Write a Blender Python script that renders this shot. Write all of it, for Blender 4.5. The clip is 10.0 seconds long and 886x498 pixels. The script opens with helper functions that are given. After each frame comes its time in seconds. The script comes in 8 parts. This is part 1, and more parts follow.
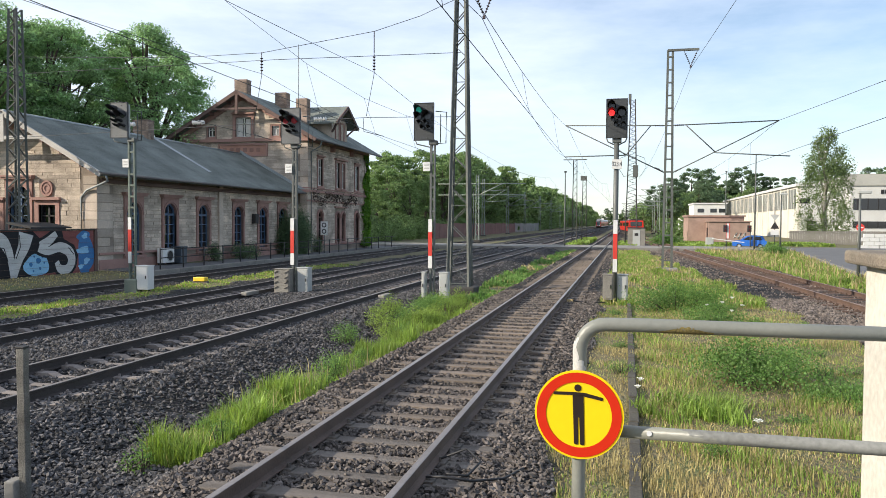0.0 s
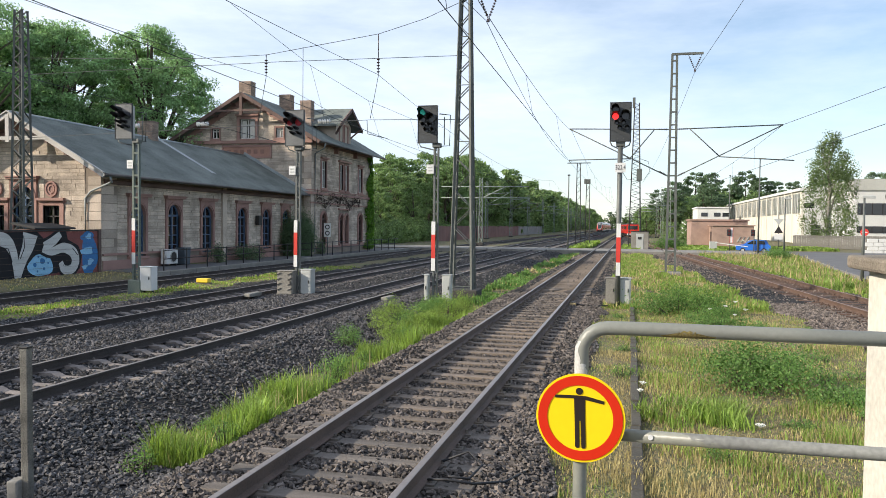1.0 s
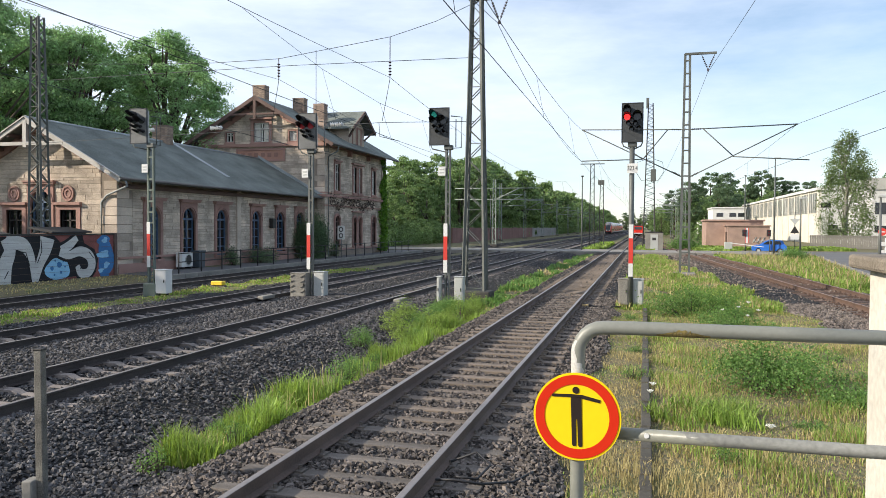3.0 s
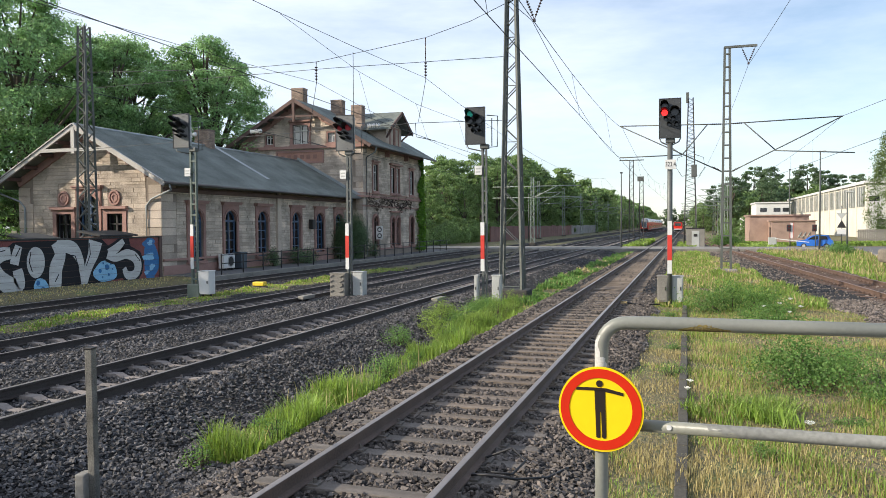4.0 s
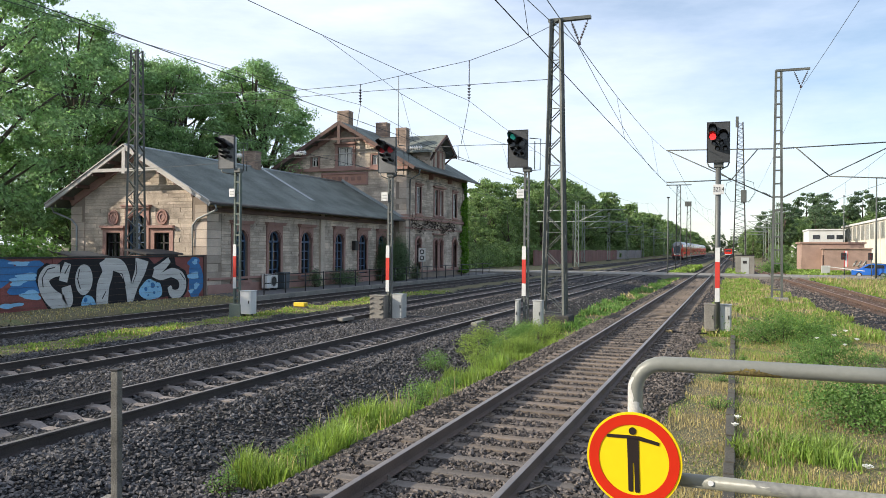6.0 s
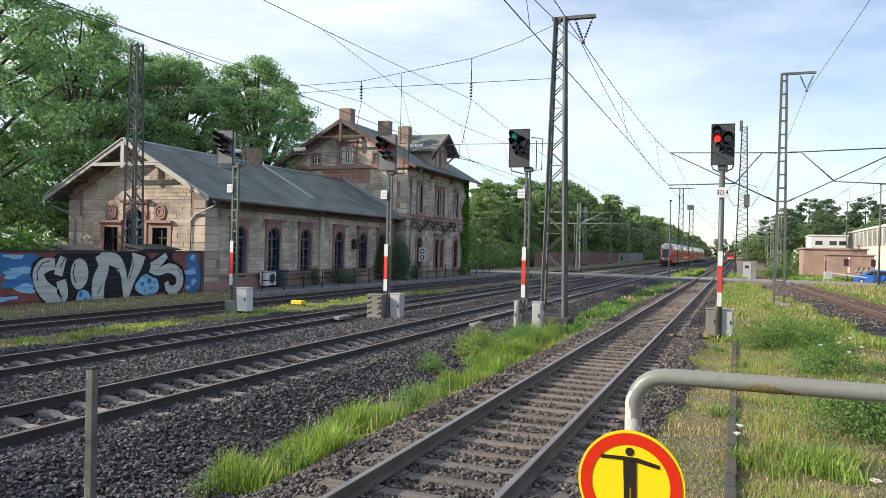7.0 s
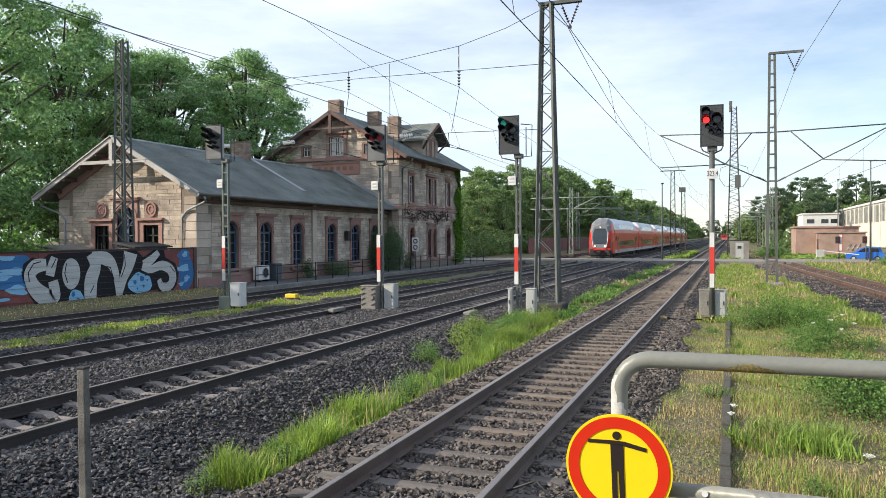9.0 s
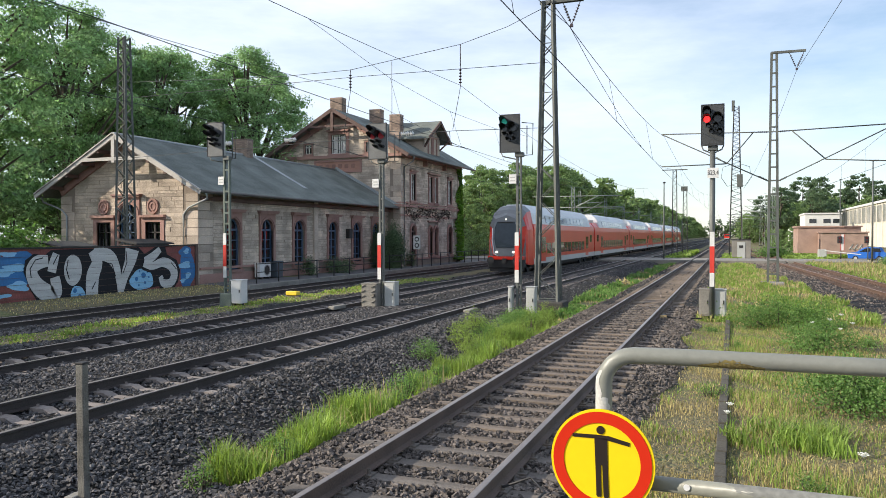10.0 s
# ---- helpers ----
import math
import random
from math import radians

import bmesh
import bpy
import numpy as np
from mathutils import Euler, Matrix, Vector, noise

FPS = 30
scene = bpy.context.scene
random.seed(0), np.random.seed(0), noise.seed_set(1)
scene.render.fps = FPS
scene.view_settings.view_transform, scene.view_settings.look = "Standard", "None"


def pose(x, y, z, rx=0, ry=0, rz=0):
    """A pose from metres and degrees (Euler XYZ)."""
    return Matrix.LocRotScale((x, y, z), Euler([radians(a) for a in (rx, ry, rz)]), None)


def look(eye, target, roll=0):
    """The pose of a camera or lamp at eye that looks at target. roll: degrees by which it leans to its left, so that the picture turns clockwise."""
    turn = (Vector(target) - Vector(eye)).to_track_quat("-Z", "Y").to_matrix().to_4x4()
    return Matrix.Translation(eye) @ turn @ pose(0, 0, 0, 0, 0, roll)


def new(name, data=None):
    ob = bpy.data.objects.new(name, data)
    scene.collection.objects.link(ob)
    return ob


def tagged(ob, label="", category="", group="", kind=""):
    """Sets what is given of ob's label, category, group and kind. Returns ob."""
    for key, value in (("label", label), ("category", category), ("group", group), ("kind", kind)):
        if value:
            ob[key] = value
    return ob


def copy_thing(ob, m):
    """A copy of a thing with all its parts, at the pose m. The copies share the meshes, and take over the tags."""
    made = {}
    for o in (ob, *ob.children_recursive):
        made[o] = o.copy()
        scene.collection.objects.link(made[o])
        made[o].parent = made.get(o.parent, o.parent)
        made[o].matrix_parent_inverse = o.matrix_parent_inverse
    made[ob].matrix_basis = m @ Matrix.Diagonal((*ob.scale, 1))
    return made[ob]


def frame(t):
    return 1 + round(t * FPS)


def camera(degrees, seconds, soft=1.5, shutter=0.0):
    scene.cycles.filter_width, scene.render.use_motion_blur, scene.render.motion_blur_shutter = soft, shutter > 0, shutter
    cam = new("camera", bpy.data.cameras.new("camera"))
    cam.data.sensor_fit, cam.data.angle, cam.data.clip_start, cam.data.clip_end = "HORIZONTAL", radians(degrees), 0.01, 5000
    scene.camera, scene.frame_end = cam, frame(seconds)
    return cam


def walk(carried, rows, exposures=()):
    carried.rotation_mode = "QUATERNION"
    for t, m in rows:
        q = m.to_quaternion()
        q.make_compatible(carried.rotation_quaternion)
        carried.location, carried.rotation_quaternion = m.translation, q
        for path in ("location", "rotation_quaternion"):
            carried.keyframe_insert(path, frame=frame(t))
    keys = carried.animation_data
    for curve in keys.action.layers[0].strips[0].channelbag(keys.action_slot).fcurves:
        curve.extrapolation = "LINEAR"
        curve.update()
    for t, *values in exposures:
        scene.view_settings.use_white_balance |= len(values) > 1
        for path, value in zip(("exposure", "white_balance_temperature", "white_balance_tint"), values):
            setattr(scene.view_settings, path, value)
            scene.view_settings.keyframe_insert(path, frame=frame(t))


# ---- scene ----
# the camera, held by hand at the end of a platform
cam = camera(60.2, 10.0, 0.4)
walk(cam, [
    (0, pose(-0.183, 0.140, 2.392, 87.990, -0.363, 13.469)),
    (0.5, pose(-0.179, 0.126, 2.399, 88.077, -0.549, 13.555)),
    (1, pose(-0.178, 0.133, 2.393, 88.182, -0.669, 13.717)),
    (1.5, pose(-0.173, 0.130, 2.390, 88.293, -0.733, 13.934)),
    (2, pose(-0.170, 0.124, 2.389, 88.321, -0.679, 14.222)),
    (3.5, pose(-0.041, 0.053, 2.394, 88.260, 0.117, 15.658)),
    (4, pose(-0.005, -0.011, 2.397, 88.241, 0.360, 17.660)),
    (4.5, pose(-0.000, 0.000, 2.421, 88.618, 0.600, 19.331)),
    (5, pose(-0.006, -0.001, 2.436, 89.287, 0.505, 20.323)),
    (5.5, pose(0.023, 0.093, 2.428, 89.743, 0.128, 20.706)),
    (7, pose(-0.029, 0.639, 2.400, 89.933, -1.328, 21.068)),
    (7.5, pose(-0.016, 0.677, 2.394, 89.672, -0.452, 20.800)),
    (8, pose(-0.004, 0.678, 2.394, 89.343, 0.247, 20.570)),
    (8.5, pose(-0.003, 0.670, 2.397, 89.201, 0.369, 20.620)),
    (9, pose(0.007, 0.676, 2.398, 89.128, 0.334, 20.587)),
    (9.5, pose(0.047, 0.683, 2.394, 89.018, 0.374, 20.496)),
    (10, pose(0.072, 0.653, 2.393, 88.993, 0.086, 20.743)),
])

# ---- sky and sun ----
SUN_AZ, SUN_EL = -119.0, 25.0          # degrees; azimuth clockwise from +y, so the sun stands behind on the left
world = bpy.data.worlds.new("sky")
scene.world = world
world.use_nodes = True
wn, wl = world.node_tree.nodes, world.node_tree.links
wn.clear()
sky = wn.new("ShaderNodeTexSky")
sky.sky_type, sky.sun_disc = "NISHITA", False
sky.sun_elevation, sky.sun_rotation = radians(SUN_EL), radians(SUN_AZ)
sky.air_density, sky.dust_density, sky.ozone_density = 1.05, 0.25, 2.5
geo = wn.new("ShaderNodeTexCoord")
mapping = wn.new("ShaderNodeMapping")
mapping.inputs["Scale"].default_value = (1.0, 1.0, 4.0)
veil = wn.new("ShaderNodeTexNoise")
veil.inputs["Scale"].default_value, veil.inputs["Detail"].default_value, veil.inputs["Roughness"].default_value = 1.6, 7, 0.6
ramp = wn.new("ShaderNodeValToRGB")
ramp.color_ramp.elements[0].position, ramp.color_ramp.elements[0].color = 0.42, (0.04, 0.04, 0.04, 1)
ramp.color_ramp.elements[1].position, ramp.color_ramp.elements[1].color = 0.72, (0.6, 0.6, 0.6, 1)
mix = wn.new("ShaderNodeMix")
mix.data_type = "RGBA"
mix.inputs["B"].default_value = (6.9, 7.5, 8.75, 1)
bg = wn.new("ShaderNodeBackground")
bg.inputs["Strength"].default_value = 0.125
out = wn.new("ShaderNodeOutputWorld")
wl.new(geo.outputs["Generated"], mapping.inputs["Vector"])
wl.new(mapping.outputs["Vector"], veil.inputs["Vector"])
wl.new(veil.outputs["Fac"], ramp.inputs["Fac"])
# haze thickens evenly towards the sun's side of the sky
toward = wn.new("ShaderNodeVectorMath")
toward.operation = "DOT_PRODUCT"
toward.inputs[1].default_value = (math.sin(radians(SUN_AZ)), math.cos(radians(SUN_AZ)), 0.0)
haze = wn.new("ShaderNodeMapRange")
haze.interpolation_type = "SMOOTHSTEP"
haze.inputs["From Min"].default_value, haze.inputs["From Max"].default_value = -0.75, 0.35
haze.inputs["To Max"].default_value = 0.52
both = wn.new("ShaderNodeMath")
both.operation, both.use_clamp = "ADD", True
wl.new(geo.outputs["Generated"], toward.inputs[0])
wl.new(toward.outputs["Value"], haze.inputs["Value"])
wl.new(ramp.outputs["Color"], both.inputs[0])
wl.new(haze.outputs["Result"], both.inputs[1])
wl.new(both.outputs["Value"], mix.inputs["Factor"])
wl.new(sky.outputs["Color"], mix.inputs["A"])
wl.new(mix.outputs["Result"], bg.inputs["Color"])
wl.new(bg.outputs["Background"], out.inputs["Surface"])
sun = new("sun", bpy.data.lights.new("sun", "SUN"))
sun.data.energy, sun.data.angle, sun.data.color = 5.0, radians(0.6), (1.0, 0.89, 0.74)
_a, _e = radians(SUN_AZ), radians(SUN_EL)
sun.matrix_world = look((math.sin(_a) * math.cos(_e) * 100, math.cos(_a) * math.cos(_e) * 100, math.sin(_e) * 100), (0, 0, 0))
scene.view_settings.exposure = 0.4

# ---- materials ----
MATS = {}


def mat(name, col, rough=0.8, var=0.25, scale=6.0, bump=0.2, metal=0.0, col2=None, island=False, obrand=0.0, fine=8.0, spec=0.5, stretch=None):
    """A procedural surface: two scales of colour change, grain and relief; metres."""
    if name in MATS:
        return MATS[name]
    m = bpy.data.materials.new(name)
    m.use_nodes = True
    n, l = m.node_tree.nodes, m.node_tree.links
    b = n["Principled BSDF"]
    b.inputs["Roughness"].default_value, b.inputs["Metallic"].default_value = rough, metal
    b.inputs["Specular IOR Level"].default_value = spec
    tc = n.new("ShaderNodeTexCoord")
    vec = tc.outputs["Object"]
    if stretch:
        mp = n.new("ShaderNodeMapping")
        mp.inputs["Scale"].default_value = stretch
        l.new(vec, mp.inputs["Vector"])
        vec = mp.outputs["Vector"]
    big, small = n.new("ShaderNodeTexNoise"), n.new("ShaderNodeTexNoise")
    for node, s, d in ((big, scale * 0.35, 4), (small, scale * fine, 5)):
        node.inputs["Scale"].default_value, node.inputs["Detail"].default_value = s, d
        l.new(vec, node.inputs["Vector"])
    c2 = col2 or tuple(max(0.0, c * (1 - 1.2 * var)) for c in col)
    c1 = tuple(min(1.0, c * (1 + 0.5 * var)) for c in col)
    mx = n.new("ShaderNodeMix")
    mx.data_type = "RGBA"
    mx.inputs["A"].default_value, mx.inputs["B"].default_value = (*c2, 1), (*c1, 1)
    mr = n.new("ShaderNodeMapRange")
    mr.inputs["From Min"].default_value, mr.inputs["From Max"].default_value = 0.3, 0.7
    ad = n.new("ShaderNodeMath")
    ad.operation = "MULTIPLY_ADD"
    ad.inputs[1].default_value = 0.55
    hf = n.new("ShaderNodeMath")
    hf.operation = "MULTIPLY"
    hf.inputs[1].default_value = 0.45
    l.new(small.outputs["Fac"], hf.inputs[0])
    l.new(big.outputs["Fac"], ad.inputs[0])
    l.new(hf.outputs["Value"], ad.inputs[2])
    l.new(ad.outputs["Value"], mr.inputs["Value"])
    l.new(mr.outputs["Result"], mx.inputs["Factor"])
    last = mx.outputs["Result"]
    if island or obrand:
        if island:
            rnd = n.new("ShaderNodeNewGeometry").outputs["Random Per Island"]
            amp = 0.45 if island is True else island
            lo, hi = 1 - amp, 1 + amp
        else:
            rnd = n.new("ShaderNodeObjectInfo").outputs["Random"]
            lo, hi = 1 - obrand, 1 + obrand
        rr = n.new("ShaderNodeMapRange")
        rr.inputs["To Min"].default_value, rr.inputs["To Max"].default_value = lo, hi
        l.new(rnd, rr.inputs["Value"])
        hs = n.new("ShaderNodeHueSaturation")
        l.new(rr.outputs["Result"], hs.inputs["Value"])
        l.new(last, hs.inputs["Color"])
        last = hs.outputs["Color"]
    l.new(last, b.inputs["Base Color"])
    if bump:
        bp = n.new("ShaderNodeBump")
        bp.inputs["Strength"].default_value, bp.inputs["Distance"].default_value = bump, 0.02
        l.new(small.outputs["Fac"], bp.inputs["Height"])
        l.new(bp.outputs["Normal"], b.inputs["Normal"])
    MATS[name] = m
    return m


def leaf_mat(name, col, var=0.5):
    """Leaves: colour by piece, some light through them."""
    m = mat(name, col, 0.5, 0.35, 3.0, 0.0, island=True, spec=0.22)
    n, l = m.node_tree.nodes, m.node_tree.links
    b = n["Principled BSDF"]
    tr = n.new("ShaderNodeBsdfTranslucent")
    src = b.inputs["Base Color"].links[0].from_socket
    hs = n.new("ShaderNodeHueSaturation")
    hs.inputs["Saturation"].default_value, hs.inputs["Value"].default_value = 1.15, 1.5
    l.new(src, hs.inputs["Color"])
    l.new(hs.outputs["Color"], tr.inputs["Color"])
    ms = n.new("ShaderNodeMixShader")
    ms.inputs["Fac"].default_value = 0.4
    l.new(b.outputs["BSDF"], ms.inputs[1])
    l.new(tr.outputs["BSDF"], ms.inputs[2])
    l.new(ms.outputs["Shader"], n["Material Output"].inputs["Surface"])
    return m


def glow_mat(name, col, strength):
    m = bpy.data.materials.new(name)
    m.use_nodes = True
    b = m.node_tree.nodes["Principled BSDF"]
    b.inputs["Base Color"].default_value = (*col, 1)
    b.inputs["Emission Color"].default_value, b.inputs["Emission Strength"].default_value = (*col, 1), strength
    return m


M_BALLAST = mat("ballast_stone", (0.101, 0.096, 0.096), 0.85, 0.5, 8, 0.4, island=0.7, col2=(0.034, 0.032, 0.032))
M_BALLASTBROWN = mat("rust_dusted_ballast", (0.185, 0.155, 0.135), 0.9, 0.5, 8, 0.4, island=0.5, col2=(0.07, 0.058, 0.05))
M_RAIL = mat("rail_side_rust", (0.05, 0.038, 0.033), 0.7, 0.4, 5, 0.3)
M_RAILBROWN = mat("rail_side_brown_rust", (0.13, 0.09, 0.07), 0.75, 0.4, 5, 0.3)
M_DUSTBALLAST = mat("dust_brown_ballast", (0.135, 0.115, 0.101), 0.9, 0.5, 8, 0.4, island=0.6, col2=(0.046, 0.04, 0.036))
M_RAILTOP = mat("rail_head_steel", (0.30, 0.26, 0.235), 0.4, 0.25, 3, 0.05, metal=0.6)
M_RUSTRAIL = mat("rusty_rail", (0.115, 0.07, 0.05), 0.85, 0.4, 5, 0.4)
M_RUSTTOP = mat("worn_rusty_rail_head", (0.26, 0.18, 0.14), 0.55, 0.35, 4, 0.1, metal=0.3)
M_SLEEPER = mat("weathered_timber", (0.15, 0.13, 0.112), 0.9, 0.5, 3, 0.6, obrand=0.25, stretch=(0.6, 6, 3))
M_DUSTSLEEPER = mat("rust_dusted_timber", (0.20, 0.16, 0.125), 0.9, 0.5, 3, 0.6, obrand=0.25, stretch=(0.6, 6, 3))
M_CSLEEPER = mat("sleeper_concrete", (0.215, 0.185, 0.165), 0.9, 0.4, 3, 0.4, obrand=0.2)
M_RSLEEPER = mat("brown_timber", (0.125, 0.08, 0.06), 0.9, 0.5, 3, 0.6, obrand=0.25)
M_CONC = mat("old_concrete", (0.25, 0.235, 0.205), 0.9, 0.4, 2.5, 0.4)
M_GALV = mat("galvanised_steel", (0.13, 0.138, 0.13), 0.55, 0.3, 4, 0.15, metal=0.3)
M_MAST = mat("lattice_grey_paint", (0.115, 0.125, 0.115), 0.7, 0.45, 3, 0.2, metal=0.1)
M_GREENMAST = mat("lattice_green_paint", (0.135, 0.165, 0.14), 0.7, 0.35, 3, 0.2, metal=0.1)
# lighter copy of the green mast colour for the distant masts
M_FARMAST = mat("pale_green_mast", (0.26, 0.30, 0.265), 0.7, 0.3, 3, 0.1)
M_WIRE = mat("copper_wire", (0.05, 0.055, 0.06), 0.6, 0.2, 2, 0, metal=0.3)
M_INSUL = mat("brown_insulator", (0.05, 0.03, 0.028), 0.3, 0.2, 4, 0)
M_BLACK = mat("matt_black", (0.018, 0.018, 0.02), 0.6, 0.3, 5, 0.1)
M_SIGNALBACK = mat("signal_screen", (0.045, 0.05, 0.054), 0.7, 0.25, 4, 0.1)
# paler grey screen for the two left signal heads
M_SCREENPALE = mat("pale_signal_screen", (0.15, 0.155, 0.155), 0.75, 0.35, 4, 0.1)
M_WHITE = mat("white_enamel", (0.66, 0.66, 0.64), 0.5, 0.12, 3, 0.05)
M_RED = mat("signal_red_paint", (0.62, 0.045, 0.03), 0.5, 0.18, 3, 0.05)
M_GREYBOX = mat("light_grey_cabinet", (0.42, 0.43, 0.41), 0.6, 0.2, 3, 0.1)
M_YELLOW = mat("yellow_paint", (0.80, 0.56, 0.03), 0.55, 0.2, 5, 0.05)
M_STONE = mat("sandstone_wall", (0.52, 0.435, 0.355), 0.92, 0.4, 2.2, 0.5, obrand=0.2)
M_STONEJ = mat("sandstone_courses", (0.58, 0.485, 0.39), 0.92, 0.6, 3.0, 0.4, island=0.2)
M_MORTAR = mat("stone_joint", (0.28, 0.23, 0.185), 0.95, 0.35, 2.5, 0.5)
M_REDSTONE = mat("red_sandstone", (0.36, 0.215, 0.18), 0.9, 0.35, 2.5, 0.4)
M_BRICK = mat("red_brick", (0.33, 0.25, 0.20), 0.9, 0.55, 5, 0.4, obrand=0.3)
M_SLATE = mat("slate_roof", (0.172, 0.192, 0.175), 0.85, 0.5, 1.8, 0.4, obrand=0.06, spec=0.25)
M_ZINC = mat("zinc_flashing", (0.33, 0.36, 0.37), 0.45, 0.3, 2, 0.1, metal=0.4)
M_BARGE = mat("white_bargeboard", (0.45, 0.43, 0.40), 0.7, 0.3, 3, 0.2)
M_BROWNWOOD = mat("brown_eaves_wood", (0.135, 0.085, 0.072), 0.8, 0.4, 3, 0.3)
M_BLUEWIN = mat("blue_window_paint", (0.06, 0.11, 0.19), 0.5, 0.25, 4, 0.1)
M_WHITEWIN = mat("white_window_paint", (0.70, 0.69, 0.65), 0.5, 0.15, 4, 0.1)
M_GLASS = mat("dark_window_glass", (0.012, 0.014, 0.016), 0.06, 0.2, 0.6, 0.02, spec=0.8)
M_CURTAIN = mat("curtain", (0.6, 0.58, 0.54), 0.9, 0.2, 5, 0.2)
M_IRON = mat("dark_iron", (0.035, 0.033, 0.032), 0.6, 0.3, 5, 0.1, metal=0.3)
M_TRAINRED = mat("train_red", (0.62, 0.028, 0.014), 0.3, 0.12, 1, 0.0, spec=0.4)
M_TRAINWHITE = mat("train_roof_white", (0.66, 0.68, 0.70), 0.45, 0.15, 1, 0.02)
M_TRAINGREY = mat("train_light_grey", (0.50, 0.50, 0.50), 0.45, 0.15, 1, 0.02)
M_TRAINDARK = mat("train_underframe", (0.035, 0.034, 0.034), 0.8, 0.4, 2, 0.1)
M_TRAINGLASS = mat("train_window_glass", (0.02, 0.024, 0.028), 0.05, 0.2, 0.5, 0.0, spec=0.9)
# blue in this glass stands in for the sky reflected by the upper windows
M_SKYGLASS = mat("train_upper_glass_sky_tint", (0.06, 0.10, 0.17), 0.08, 0.2, 0.5, 0.0, spec=1.0)
M_BARK = mat("tree_bark", (0.10, 0.08, 0.06), 0.95, 0.5, 3, 0.8)
M_BIRCHBARK = mat("birch_bark", (0.34, 0.32, 0.28), 0.9, 0.6, 3, 0.6)
L_OAK = leaf_mat("oak_leaf", (0.27, 0.41, 0.19))
L_WOOD = leaf_mat("wood_leaf", (0.19, 0.275, 0.11))
L_PINE = leaf_mat("pine_needle", (0.12, 0.18, 0.095))
L_BIRCH = leaf_mat("birch_leaf", (0.15, 0.205, 0.085))
L_IVY = leaf_mat("ivy_leaf", (0.13, 0.25, 0.045))
L_BUSH = leaf_mat("bush_leaf", (0.155, 0.265, 0.078))
L_GRASS = leaf_mat("fresh_grass", (0.25, 0.345, 0.085))
L_DRY = leaf_mat("dry_grass", (0.46, 0.385, 0.19))
M_ASPHALT = mat("worn_asphalt", (0.13, 0.13, 0.13), 0.9, 0.3, 1.5, 0.4)
M_CARBLUE = mat("car_blue", (0.03, 0.15, 0.55), 0.25, 0.1, 1, 0)
M_HUT = mat("hut_rough_brick", (0.36, 0.245, 0.195), 0.9, 0.3, 3, 0.3)
M_HALL = mat("hall_cream_render", (0.62, 0.59, 0.51), 0.85, 0.15, 1, 0.1)
M_WHITEWALL = mat("white_render", (0.60, 0.60, 0.57), 0.85, 0.15, 1, 0.1)
M_HALLGLASS = mat("hall_dusty_glass", (0.16, 0.17, 0.155), 0.3, 0.3, 1, 0.05)
M_GRAFBLUE = mat("spray_blue", (0.03, 0.17, 0.42), 0.6, 0.3, 2, 0.1)
M_GRAFLIGHT = mat("spray_sky_blue", (0.25, 0.52, 0.75), 0.6, 0.2, 2, 0.1)
M_GRAFSILVER = mat("spray_silver", (0.56, 0.56, 0.55), 0.5, 0.3, 2, 0.1, metal=0.1, stretch=(1, 1, 8))
M_GRAFBLACK = mat("spray_black", (0.012, 0.012, 0.015), 0.9, 0.2, 2, 0.1)
M_GRAFWALL = mat("painted_board_wall", (0.27, 0.085, 0.075), 0.8, 0.45, 2, 0.2)
M_GUTTER = mat("tarnished_gutter", (0.15, 0.14, 0.135), 0.6, 0.4, 2, 0.1, metal=0.2)
M_PILLAR = mat("peeling_white_paint", (0.60, 0.57, 0.50), 0.85, 0.25, 3, 0.4)
M_PIPE = mat("grey_pipe_paint", (0.205, 0.21, 0.18), 0.42, 0.14, 6, 0.1)

# ---- building helpers ----


def thing(name, label, category, m=None, group="", kind=""):
    ob = new(name)
    ob.empty_display_size = 0.2
    if m is not None:
        ob.matrix_world = m
    return tagged(ob, label, category, group, kind)


def finish(ob, mats, parent=None, label=""):
    for m in mats if isinstance(mats, (list, tuple)) else [mats]:
        ob.data.materials.append(m)
    if parent is not None:
        ob.parent = parent
    if label:
        tagged(ob, label)
    return ob


def part(name, bm, material, parent, label="", smooth=False):
    """One mesh under a thing or a part (coordinates in the parent's space)."""
    me = bpy.data.meshes.new(name)
    if smooth:
        for f in bm.faces:
            f.smooth = True
    bm.to_mesh(me)
    bm.free()
    return finish(new(name, me), material, parent, label)


def share(name, mesh, parent, m):
    ob = new(name, mesh)
    ob.parent = parent
    ob.matrix_basis = m
    return ob


def box(x0, x1, y0, y1, z0, z1, bm=None, bev=0.0):
    bm = bm or bmesh.new()
    r = bmesh.ops.create_cube(bm, size=1.0)
    bmesh.ops.scale(bm, verts=r["verts"], vec=(abs(x1 - x0), abs(y1 - y0), abs(z1 - z0)))
    bmesh.ops.translate(bm, verts=r["verts"], vec=((x0 + x1) / 2, (y0 + y1) / 2, (z0 + z1) / 2))
    if bev:
        ed = {e for v in r["verts"] for e in v.link_edges}
        bmesh.ops.bevel(bm, geom=list(ed), offset=bev, segments=2, affect="EDGES", profile=0.5)
    return bm


